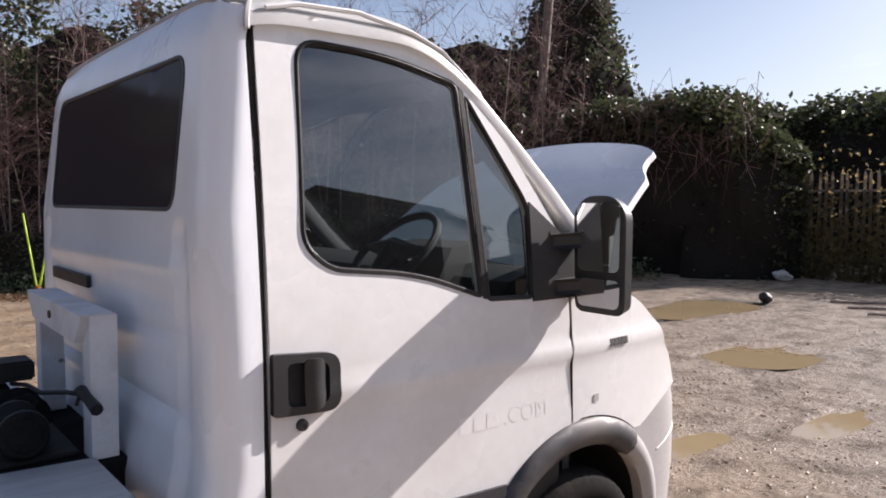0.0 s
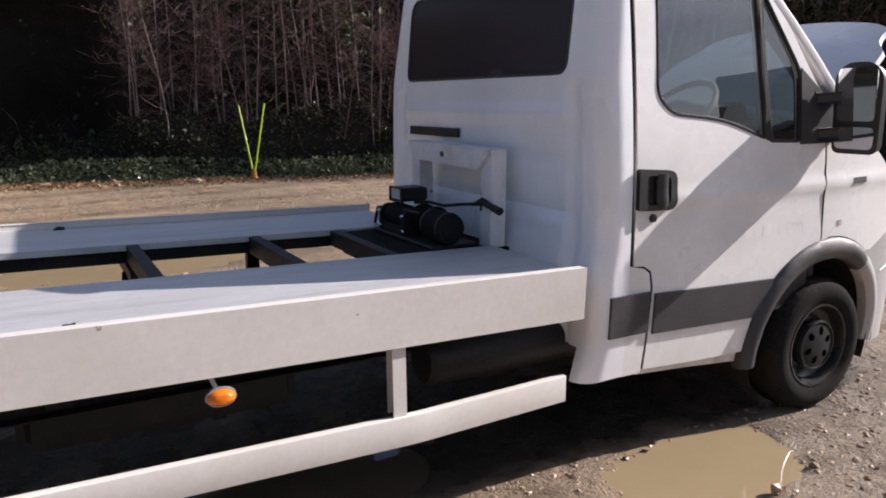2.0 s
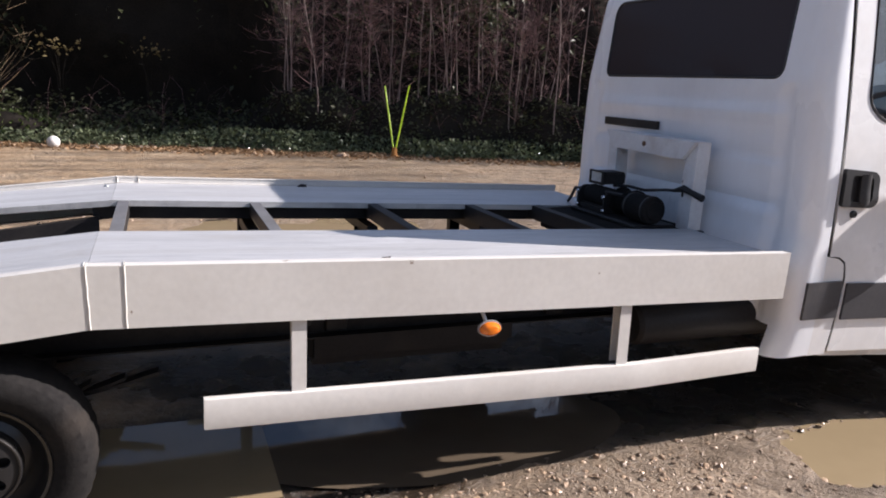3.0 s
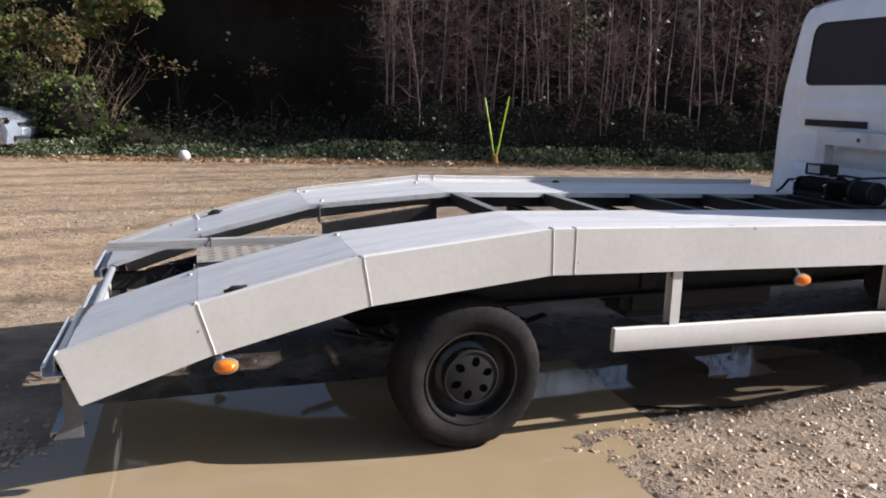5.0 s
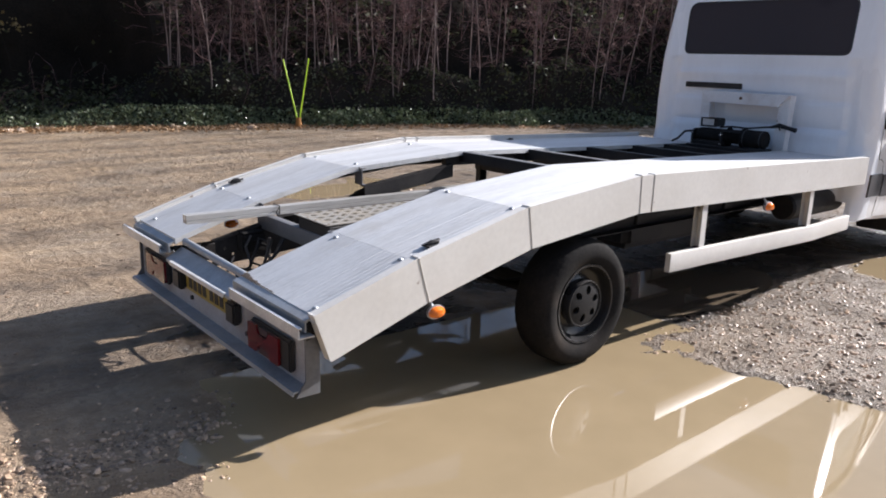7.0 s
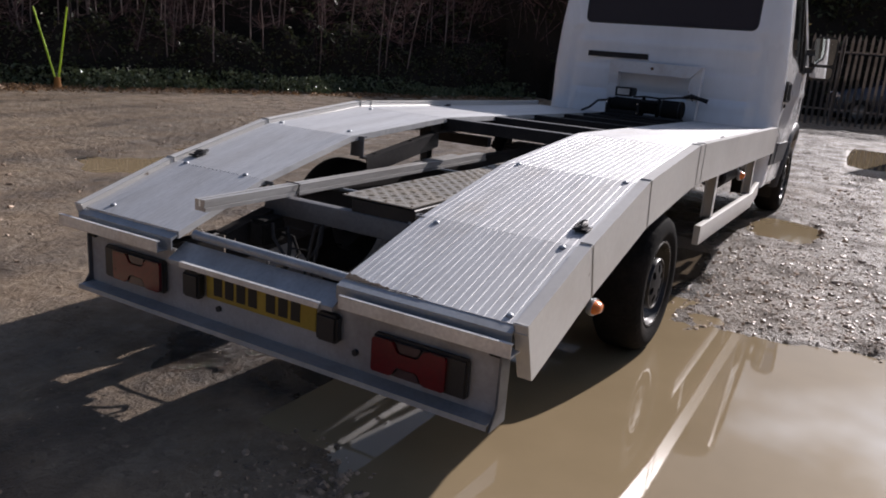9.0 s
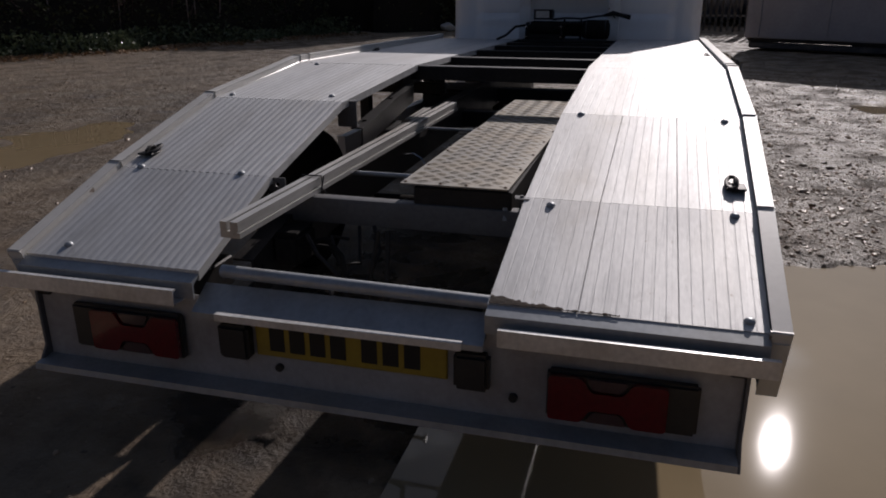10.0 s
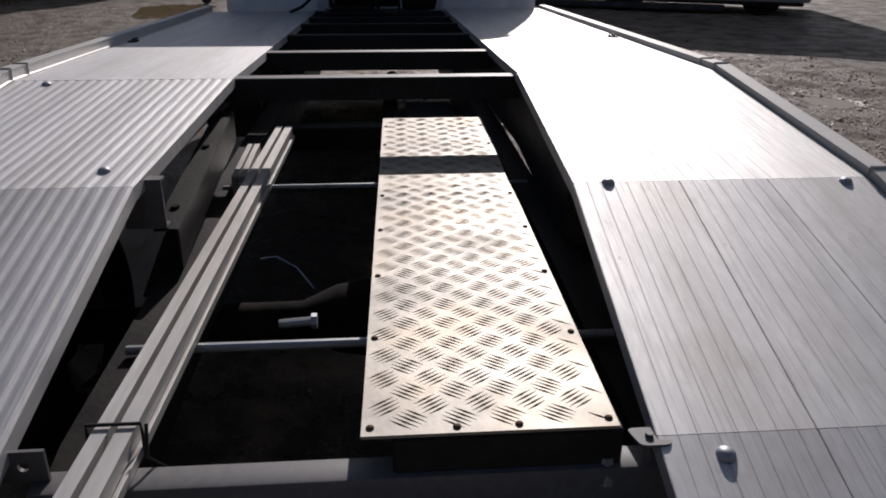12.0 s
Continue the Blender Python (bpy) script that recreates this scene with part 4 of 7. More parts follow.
sweep(bm, [(-0.43, 0.475, 0.85), (-0.43, 0.56, 0.85)], [(-0.010, -0.054), (0.020, -0.054), (0.020, -0.048), (-0.004, -0.048), (-0.004, 0.048), (0.020, 0.048), (0.020, 0.054), (-0.010, 0.054)])
part("channel_end", bm, M_STEEL, truck)
bm = bmesh.new()
sweep(bm, [(-0.36, 0.545, 0.60), (-0.15, 0.545, 0.66), (0.26, 0.54, 0.70)], [(-0.03, -0.004), (0.03, -0.004), (0.03, 0.004), (-0.03, 0.004)])
part("stay_strap", bm, M_PLASTIC, truck)
bm = bmesh.new()
prism(bm, rounded([(-1.165, -0.372), (-1.125, -0.376), (-1.125, -0.318), (-1.165, -0.328)], 0.010, 3), "z", 0.735, 0.740)
tube(bm, [(-1.145, -0.345, 0.746), (-1.145, -0.345, 0.70)], 0.006, 8)
part("stay_bracket", bm, M_STEEL, truck, "small scuffed lug with a bolt")
bm = bmesh.new()
sheet(bm, [(0.470, 0.694), (0.533, 0.694), (0.533, 0.744), (0.470, 0.744)], lambda u, v, t=0.0: Vector((-1.125 + t, u, v)), [[(0.500 + 0.008 * math.cos(a), 0.720 + 0.008 * math.sin(a)) for a in (k * math.pi / 6 for k in range(12))]], 0.03, 0.006)
part("hanger_plate", bm, M_STEEL, truck)
bm = bmesh.new()
tube(bm, [(-1.135, IN_R + 0.10, 0.70), (-1.145, IN_R + 0.10, 0.66)], 0.010, 6)
part("spare_bolt", bm, M_GALV, truck)
bm = bmesh.new()
tube(bm, [(-0.52, 0.245, 0.60), (-0.52, 0.175, 0.605)], 0.010, 8)
lathe(bm, [(0, -0.006), (0.017, -0.006), (0.017, 0.006), (0, 0.006)], (-0.52, 0.170, 0.605), "y", 6)
part("valve", bm, M_GALV, truck)
bm = bmesh.new()
tube(bm, [(-0.30, 0.31, 0.66), (-0.31, 0.27, 0.668), (-0.35, 0.22, 0.655), (-0.39, 0.18, 0.62)], 0.0022, 5)
part("brake_pipe", bm, M_CHROME, truck)

# chequer plate: a folded sheet with raised bars in alternating pairs
TREAD_Z = 0.762
bm = bmesh.new()
def tread_z(x):
    return TREAD_Z - 0.006 * math.exp(-((x + 0.02) / 0.12) ** 2)
cut = [(-1.148 + 1.868 * k / 24) for k in range(25)]
for a, b in zip(cut, cut[1:]):
    for y0, y1, z0 in ((-0.302, 0.050, 0.0),):
        sh = lambda x: -0.036 * (x + 1.148) / 1.868
        v = [bm.verts.new((x, y + sh(x), tread_z(x) + dz)) for x, y, dz in ((a, y0, 0), (b, y0, 0), (b, y1, 0), (a, y1, 0), (a, y0, -0.005), (b, y0, -0.005), (b, y1, -0.005), (a, y1, -0.005))]
        bm.faces.new(v[:4])
        bm.faces.new((v[0], v[4], v[5], v[1]))
        bm.faces.new((v[3], v[2], v[6], v[7]))
v = [bm.verts.new((-1.148, y, z)) for y, z in ((-0.302, tread_z(-1.148)), (0.050, tread_z(-1.148)), (0.050, tread_z(-1.148) - 0.005), (-0.302, tread_z(-1.148) - 0.005))]
bm.faces.new(v)
bmesh.ops.remove_doubles(bm, verts=bm.verts, dist=0.0005)
tread = part("chequer_plate", bm, M_TREAD, truck, "worn aluminium chequer plate")
bm = bmesh.new()
box(bm, -1.140, 0.715, -0.312, 0.008, 0.60, 0.750, 0.004)
part("plate_bearer", bm, M_BLACK, truck)
verts, faces, rng0 = [], [], random.Random(11)
cell = 0.0345
for i in range(int(1.835 / cell)):
    for j in range(-1, 6):
        cx, cy = -1.130 + (i + 0.5) * cell, -0.290 + j * 2 * cell + (cell if i % 2 else 0.0)
        d = Vector((0.60, -0.80 if i % 2 else 0.80))
        s = Vector((-d.y, d.x))
        for k in (-2, -1, 0, 1, 2):
            c = Vector((cx, cy)) + s * (k * 0.0082) + d * (0.003 * rng0.uniform(-1, 1))
            base = len(verts)
            z = tread_z(cx)
            sh = -0.036 * (cx + 1.148) / 1.868
            ln = 0.0235 if abs(k) < 2 else 0.0200
            if c.y - ln * 0.8 < -0.300 or c.y + ln * 0.8 > 0.048 or c.x - ln * 0.6 < -1.146:
                continue
            for t, w, h in ((-ln, 0, 0), (0, 0.0024, 0), (ln, 0, 0), (0, -0.0024, 0), (0, 0, 0.0013)):
                p = c + d * t + s * w
                verts.append((p.x, p.y + sh, z + h + 0.0002))
            faces += [(base, base + 3, base + 4), (base + 3, base + 2, base + 4), (base + 2, base + 1, base + 4), (base + 1, base, base + 4)]
me = bpy.data.meshes.new("tread_bars")
me.from_pydata(verts, [], faces)
me.materials.append(M_BARS)
bars = new("tread_pattern", me)
bars.parent = tread
tagged(bars, kind="stuff")
bm0 = bmesh.new()
lathe(bm0, [(0.0, 0.003), (0.003, 0.0028), (0.0055, 0.0012), (0.006, 0.0)], (0, 0, 0), "z", 10)
rivet_mesh = finish("rivet", bm0, M_RUST)
for k in range(8):
    for y in (-0.290, 0.038):
        x = -1.130 + k * 0.245
        ob = new("rivet", rivet_mesh)
        ob.parent = tread
        ob.location = (x, y - 0.036 * (x + 1.148) / 1.868, tread_z(x) + 0.001)
for y in (-0.165, -0.080):
    ob = new("rivet", rivet_mesh)
    ob.parent = tread
    ob.location = (-1.135, y, TREAD_Z + 0.001)

# crusted mud and rust at the inner end of the runway
bm = bmesh.new()
cols = []
for k in range(61):
    y = -0.347 - 0.0055 * k
    wide = max(0.001, (0.034 * math.exp(-k / 26) + 0.012 * noise.noise((y * 30, 2, 0)) + 0.008 * noise.noise((y * 110, 5, 0))))
    cols.append([bm.verts.new((x, y, deck(x) + 0.0016 + h)) for x, h in ((-1.6335, 0.0), (-1.6335 + wide * 0.5, 0.0012), (-1.6335 + wide, 0.0))])
for p, q in zip(cols, cols[1:]):
    for k in range(2):
        bm.faces.new((p[k], q[k], q[k + 1], p[k + 1]))
part("mud_crust", bm, M_MUD, truck, "dark rusty mud crusted on the runway end")

# rear beam, lips, lamp board and number plate
bm = bmesh.new()
tube(bm, [(-1.60, IN_R + 0.02, 0.577), (-1.60, IN_L - 0.02, 0.588)], 0.019, 14)
part("rear_tube", bm, M_GALV, truck)
for y0, y1 in ((SKIRT_R + 0.045, -0.345), (0.499, SKIRT_L - 0.045)):
    bm = bmesh.new()
    prism(bm, [(-1.635, 0.582), (-1.630, 0.588), (-1.672, 0.572), (-1.672, 0.522), (-1.666, 0.522), (-1.666, 0.562)], "y", y0, y1)
    part("rear_edge_strip", bm, M_GALV, truck)
for y0, y1, z in ((-1.045, -0.385, 0.553), (0.538, 1.18, 0.560)):
    bm = bmesh.new()
    prism(bm, [(-1.711, z), (-1.696, z), (-1.696, z - 0.004), (-1.707, z - 0.005), (-1.707, z - 0.042), (-1.640, z - 0.042), (-1.640, z - 0.047), (-1.711, z - 0.047)], "y", y0, y1)
    part("rear_lip", bm, M_ALU, truck)
bm = bmesh.new()
prism(bm, [(-1.600, 0.547), (-1.690, 0.492), (-1.690, 0.476), (-1.684, 0.476), (-1.684, 0.486), (-1.600, 0.537)], "y", -0.345, 0.50)
part("plate_hood", bm, M_GALV, truck)
bm = bmesh.new()
prism(bm, [(-1.703, 0.499), (-1.684, 0.4985), (-1.690, 0.4945), (-1.698, 0.4945), (-1.698, 0.478), (-1.703, 0.478)], "y", -0.290, 0.420)
part("hood_lip", bm, M_ALU, truck)
bm = bmesh.new()
box(bm, -1.640, -1.630, -0.985, 1.06, 0.261, 0.520, 0.003)
part("lamp_board", bm, M_BOARD, truck)
bm = bmesh.new()
prism(bm, [(-1.64, 0.266), (-1.708, 0.261), (-1.712, 0.243), (-1.706, 0.243), (-1.704, 0.255), (-1.64, 0.260)], "y", -0.985, 1.065)
part("bottom_shelf", bm, M_GALV, truck)
for y in (-0.99, 1.065):
    bm = bmesh.new()
    prism(bm, [(-1.63, 0.235), (-1.70, 0.235), (-1.655, 0.30), (-1.655, 0.50), (-1.59, 0.50), (-1.59, 0.235)], "y", y - 0.004, y + 0.004)
    part("end_plate", bm, M_STEEL, truck)
for y in (-0.55, 0.62):
    bm = bmesh.new()
    box(bm, -1.63, -1.30, y - 0.03, y + 0.03, 0.42, 0.52, 0.005)
    part("board_bracket", bm, M_BLACK, truck)


def tail_lamp(y0, y1, z0, z1, outer):
    """A black housing with one red lens, notched above and below by smoky windows; its outer end is plain black."""
    bm = bmesh.new()
    box(bm, -1.6720, -1.6410, y0, y1, z0, z1, 0.008, 2)
    lamp = part("tail_lamp", bm, M_PLASTIC, truck, "dark red tail lamp with smoky windows in a black housing")
    a, b = (y0 + 0.075, y1 - 0.006) if outer < 0 else (y0 + 0.006, y1 - 0.075)
    m, h = (a + b) / 2, 0.062
    lens = [(a, z0 + 0.008), (m - h, z0 + 0.008), (m - 0.042, z0 + 0.046), (m + 0.042, z0 + 0.046), (m + h, z0 + 0.008), (b, z0 + 0.008),
            (b, z1 - 0.008), (m + h, z1 - 0.008), (m + 0.042, z1 - 0.044), (m - 0.042, z1 - 0.044), (m - h, z1 - 0.008), (a, z1 - 0.008)]
    bm = bmesh.new()
    prism(bm, rounded(lens, 0.012, 3), "x", -1.6860, -1.6725)
    part("lens", bm, M_RED, lamp)
    for zs in ((z0 + 0.009, z0 + 0.041), (z1 - 0.039, z1 - 0.009)):
        lo, hi = (0.052, 0.034) if zs[0] < (z0 + z1) / 2 else (0.034, 0.052)
        bm = bmesh.new()
        prism(bm, rounded([(m - lo, zs[0]), (m + lo, zs[0]), (m + hi, zs[1]), (m - hi, zs[1])], 0.010, 3), "x", -1.6815, -1.6725)
        part("reversing_lens", bm, M_CLEARLAMP, lamp)


tail_lamp(-0.885, -0.51, 0.300, 0.440, -1)
tail_lamp(0.555, 0.93, 0.322, 0.462, 1)
for y in (-0.312, 0.382):
    bm = bmesh.new()
    box(bm, -1.685, -1.641, y - 0.048, y + 0.048, 0.352, 0.458, 0.01, 2)
    part("plate_lamp", bm, M_PLASTIC, truck)
bm = bmesh.new()
box(bm, -1.648, -1.6415, -0.240, 0.328, 0.358, 0.472, 0.003)
plate = part("number_plate", bm, M_YELLOW, truck, "yellow number plate with dark bars")
for k in range(7):
    bm = bmesh.new()
    y = 0.283 - k * 0.062 - (0.03 if k > 3 else 0)
    box(bm, -1.650, -1.6485, y - 0.046, y, 0.378, 0.452, 0)
    part("bar", bm, M_INK, plate)
for y, z in ((-0.42, 0.33), (0.26, 0.325)):
    bm = bmesh.new()
    tube(bm, [(-1.635, y, z), (-1.652, y, z)], 0.012, 10)
    part("fixing_screw", bm, M_PLASTIC, truck)


# wheels: black steel with a six-hole centre cap
def wheel(x, y, s, name):
    hub = Vector((x, y, 0.335))
    o = new(name)
    o.location = hub - truck.location
    o.parent = truck
    tagged(o, label="black steel wheel with a muddy tyre")
    bm = bmesh.new()
    R = 0.346
    prof = [(0.212, 0.0), (0.226, 0.010), (0.262, 0.022), (0.295, 0.022), (0.322, 0.010), (0.336, -0.012), (R, -0.04), (R + 0.003, -0.10), (R, -0.165), (0.333, -0.19), (0.30, -0.215), (0.25, -0.215), (0.212, -0.20)]
    n = 120
    lathe(bm, [(r, w * -s) for r, w in prof], hub, "y", n,
          lambda j, k: 1 + (0.010 if j in (5, 6, 8, 9) and k % 3 else 0.0) - (0.012 if j == 7 and k % 6 == 0 else 0.0))
    for v in bm.verts:
        if v.co.z < 0.012:
            v.co.y -= s * 0.2 * (0.012 - v.co.z) if abs(v.co.y - hub.y) < 0.05 else 0.0
            v.co.z = max(v.co.z, -0.010)
    part("tyre", bm, M_RUBBER, o, "", 30)
    bm = bmesh.new()
    lathe(bm, [(r, w * -s) for r, w in [(0.219, 0.004), (0.217, 0.012), (0.207, 0.010), (0.200, -0.012), (0.192, -0.045), (0.180, -0.060), (0.150, -0.070), (0.120, -0.055), (0.10, -0.05), (0.10, -0.12), (0.19, -0.16), (0.21, -0.20)]], hub, "y", 48)
    rim = part("rim", bm, M_WHEEL, o)
    bm = bmesh.new()
    circle = [(0.119 * math.cos(a), 0.119 * math.sin(a)) for a in (k * math.pi / 24 for k in range(48))]
    holes = []
    for k in range(6):
        a = k * math.pi / 3 + 0.3
        c = Vector((0.077 * math.cos(a), 0.077 * math.sin(a)))
        d = Vector((math.cos(a), math.sin(a)))
        e = Vector((-d.y, d.x))
        holes.append([tuple(c + d * 0.024 * math.cos(t) + e * 0.019 * math.sin(t)) for t in (q * math.pi / 8 for q in range(16))])

    def dome(u, v, w=0.0):
        r = math.hypot(u, v)
        return hub + Vector((u, -s * (0.012 - 0.9 * r * r - w), v))
    sheet(bm, circle, dome, holes, 0.02, 0.016)
    part("centre_cap", bm, M_CAP, rim, "black cap with six oval holes")
    bm = bmesh.new()
    lathe(bm, [(r, w * -s) for r, w in [(0.1185, -0.003), (0.121, 0.006), (0.126, 0.006), (0.1295, 0.0), (0.1295, -0.045)]], hub, "y", 48)
    part("cap_rim", bm, M_WHEEL, rim)
    bm = bmesh.new()
    lathe(bm, [(0.0, -0.035 * -s), (0.118, -0.035 * -s)], hub, "y", 24)
    part("hub_face", bm, M_BLACK, rim)
    return o


wheel(0, -1.03, 1, "rear_wheel")
wheel(0, 1.05, -1, "rear_wheel")
wheel(4.75, -1.015, 1, "front_wheel")
wheel(4.75, 1.02, -1, "front_wheel")

# ---- the cab ----
def half(x, z):
    """Half the cab's width at a place along it and a height."""
    w = 1.035
    if z < 0.95:
        w -= 0.030 * ((0.95 - z) / 0.55) ** 2
    if z > 1.25:
        w -= 0.085 * ((z - 1.25) / 0.95) ** 1.4
    w += 0.0115 * math.exp(-((z - 1.17) / 0.032) ** 2) * min(1, max(0, (x - 3.5) * 4))
    if x > 4.70:
        w -= 0.14 * (x - 4.70) ** 2
    return w


def side(s, off=0.0):
    """Carries (x, z) onto the cab's side; s is -1 for the driver's side; off pushes inwards."""
    return lambda x, z, t=0.0: Vector((x, s * (half(x, z) - off - t), z))


ARCH = Vector((4.75, 0.34))
def arc(r, a0, a1, n=14):
    return [(ARCH.x + r * math.cos(radians(a0 + (a1 - a0) * k / n)), ARCH.y + r * math.sin(radians(a0 + (a1 - a0) * k / n))) for k in range(n + 1)]


WIN = rounded([(3.578, 1.60), (3.592, 2.178), (3.90, 2.168), (4.172, 2.105), (4.234, 1.405), (3.972, 1.494), (3.66, 1.526)], [0.09, 0.075, 0.25, 0.03, 0.02, 0.25, 0.10], 6)
QUARTER = rounded([(4.206, 2.072), (4.472, 1.70), (4.482, 1.385), (4.262, 1.394)], [0.02, 0.06, 0.03, 0.015], 4)
DOOR = [(3.468, 2.19), (3.492, 2.238), (3.74, 2.265), (3.96, 2.242), (4.12, 2.190), (4.225, 2.105), (4.41, 1.885), (4.60, 1.63), (4.655, 1.40), (4.676, 0.89)] + \
       arc(0.545, 96, 171, 10) + [(4.19, 0.395), (3.90, 0.405), (3.562, 0.425), (3.572, 0.62), (3.578, 0.80), (3.562, 0.872), (3.52, 0.898), (3.462, 0.902)]


def cab_side(s):
    near = s < 0
    bm = bmesh.new()
    sheet(bm, DOOR, side(s), [WIN, QUARTER], 0.028, 0.035)
    door = part("door", bm, M_PAINT, truck, "white cab door with faint ghost lettering" if near else "", 40)
    # black rubber round both panes
    for loop in (WIN, QUARTER):
        bm = bmesh.new()
        tube(bm, ring_path(loop, side(s, 0.004)), 0.0095, 6, False)
        part("window_seal", bm, M_BLACK, door)
    for loop, nm in ((WIN, "side_window"), (QUARTER, "quarter_window")):
        bm = bmesh.new()
        sheet(bm, loop, side(s, 0.012), (), 0.08)
        pane = part(nm, bm, M_GLASS, door)
        pane.visible_shadow = False
    bm = bmesh.new()
    sheet(bm, [(4.179, 2.098), (4.199, 2.085), (4.256, 1.394), (4.237, 1.398)], side(s, -0.004), (), 0.05, 0.025)
    part("division_bar", bm, M_BLACK, door)
    # handle: dark recessed cup with a rounded paddle, and the lock below
    if near:
        f = side(s, -0.004)
        bm = bmesh.new()
        cup = rounded([(3.505, 1.160), (3.632, 1.154), (3.636, 1.272), (3.505, 1.282)], [0.02, 0.03, 0.03, 0.02], 4)
        shell0 = rounded([(3.462, 1.138), (3.668, 1.128), (3.672, 1.294), (3.462, 1.310)], [0.012, 0.045, 0.05, 0.012], 5)
        sheet(bm, shell0, lambda u, v, t=0.0: f(u, v, t - 0.016), [cup], 0.03, 0.022)
        h = part("door_handle", bm, M_PLASTIC, door, "dark grey plastic door handle")
        bm = bmesh.new()
        sheet(bm, cup, lambda u, v, t=0.0: f(u, v, t + 0.001), (), 0.04, 0.002)
        part("recess", bm, M_BLACK, h)
        bm = bmesh.new()
        grip = rounded([(3.556, 1.148), (3.618, 1.145), (3.622, 1.284), (3.556, 1.290)], 0.024, 4)
        sheet(bm, grip, lambda u, v, t=0.0: f(u, v, t - 0.030 + 14 * (u - 3.588) ** 2), (), 0.02, 0.014)
        part("paddle", bm, M_PLASTIC, h)
        bm = bmesh.new()
        c = f(3.555, 1.100)
        lathe(bm, [(0.0, -0.006), (0.008, -0.006), (0.010, -0.010), (0.016, -0.008), (0.018, 0.004)], c, "y", 16)
        part("lock", bm, M_PLASTIC, h)
        # wide dark shut line at the rear and the front edge of the door
        for path in (((3.468, 2.225), (3.460, 2.14), (3.458, 1.8), (3.452, 1.5), (3.450, 1.1), (3.457, 0.905), (3.52, 0.893), (3.56, 0.868), (3.573, 0.80), (3.568, 0.62), (3.557, 0.43)),):
            bm = bmesh.new()
            tube(bm, [side(s, 0.010)(x, z) for x, z in path], 0.007, 6)
            part("door_seal", bm, M_RUBBER, door)
        bm = bmesh.new()
        tube(bm, [side(s, 0.006)(x, z) for x, z in ((4.659, 1.40), (4.667, 1.15), (4.679, 0.90))], 0.006, 6)
        part("door_seal", bm, M_RUBBER, door)
        # ghost of removed lettering
        ghost = material("lettering_ghost", (0.783, 0.776, 0.768), (0.752, 0.746, 0.740), rough=0.30)
        cu = bpy.data.curves.new("lettering", "FONT")
        cu.body, cu.size, cu.extrude = ".COM", 0.085, 0.0
        tmp = bpy.data.objects.new("lettering", cu)
        me = tmp.to_mesh().copy()
        tmp.to_mesh_clear()
        bm = bmesh.new()
        bm.from_mesh(me)
        for v in bm.verts:
            x, z = 4.33 + v.co.x, 0.955 + v.co.y
            v.co = side(s, -0.0006)(x, z)
        part("lettering", bm, ghost, door, smooth=0)
        bpy.data.objects.remove(tmp)
        for a, w in ((4.13, 0.05), (4.19, 0.05), (4.25, 0.055)):
            bm = bmesh.new()
            sheet(bm, [(a, 0.955), (a + w, 0.955), (a + w, 1.01), (a, 1.01)], side(s, -0.0006), (), 0.1)
            part("ghost_bar", bm, ghost, door, smooth=0)
    # dark rubbing strip, in two lengths, the front one on the door
    for a, b in (((3.345, 3.555), (0.603, 0.783)), ((3.588, 4.325), (0.590, 0.770))):
        bm = bmesh.new()
        drop = 0.0 if a[0] < 3.5 else 0.028
        sheet(bm, [(a[0], b[0]), (a[1], b[0] - drop), (a[1] + (0.015 if drop else 0), b[1] - drop), (a[0], b[1])], side(s, -0.012), (), 0.06, 0.02)
        part("rubbing_strip", bm, M_TRIM, truck)
    # sill under the door and the lower rear corner
    bm = bmesh.new()
    sheet(bm, [(3.55, 0.418), (3.90, 0.398), (4.21, 0.388), (4.21, 0.335), (3.90, 0.365), (3.55, 0.392)], side(s, 0.03), (), 0.08, 0.06)
    part("sill", bm, M_SILL, truck)
    # front wing, cut by the arch and by the diagonal of the bumper
    bm = bmesh.new()
    wing = [(4.685, 0.885)] + [(4.670, 1.38), (4.78, 1.44), (4.95, 1.395), (5.12, 1.31), (5.27, 1.20), (5.37, 1.06), (5.425, 0.925), (5.13, 0.795)] + arc(0.565, 54, 97, 8)[:-1]
    sheet(bm, wing, side(s), (), 0.028, 0.03)
    part("front_wing", bm, M_PAINT, truck, "", 40)
    if near:
        f = side(s, -0.003)
        bm = bmesh.new()
        for k in range(5):
            a = 4.890 + 0.024 * k
            sheet(bm, [(a, 1.160), (a + 0.019, 1.161), (a + 0.019, 1.190), (a, 1.189)], f, (), 0.1, 0.004)
        part("model_badge", bm, M_TRIM, truck)
        bm = bmesh.new()
        sheet(bm, rounded([(4.80, 0.955), (4.83, 0.955), (4.83, 0.985), (4.80, 0.985)], 0.006, 2), f, (), 0.1, 0.004)
        part("side_repeater", bm, M_BUMPER, truck)
    # arch flare and dark inner arch
    bm = bmesh.new()
    def lip(x, z, t=0.0):
        r = math.hypot(x - ARCH.x, z - ARCH.y)
        return Vector((x, s * (half(x, z) + 0.004 + 0.030 * max(0, 1 - ((r - 0.505) / 0.056) ** 2) - t), z))
    outer, inner = arc(0.558, 54, 184, 22), arc(0.452, 184, 52, 22)
    sheet(bm, outer + inner, lip, (), 0.03, 0.05)
    part("arch_flare", bm, M_TRIM, truck, "faded dark plastic wheel arch flare", 50)
    bm = bmesh.new()
    sheet(bm, arc(0.545, -8, 53, 12) + arc(0.452, 52, -8, 12), lip, (), 0.03, 0.05)
    part("arch_flare", bm, M_BUMPER, truck, "", 50)
    bm = bmesh.new()
    rings = []
    for y in (0.98, 0.60):
        rings.append([bm.verts.new((x, s * y, z)) for x, z in arc(0.47, -20, 200, 24)])
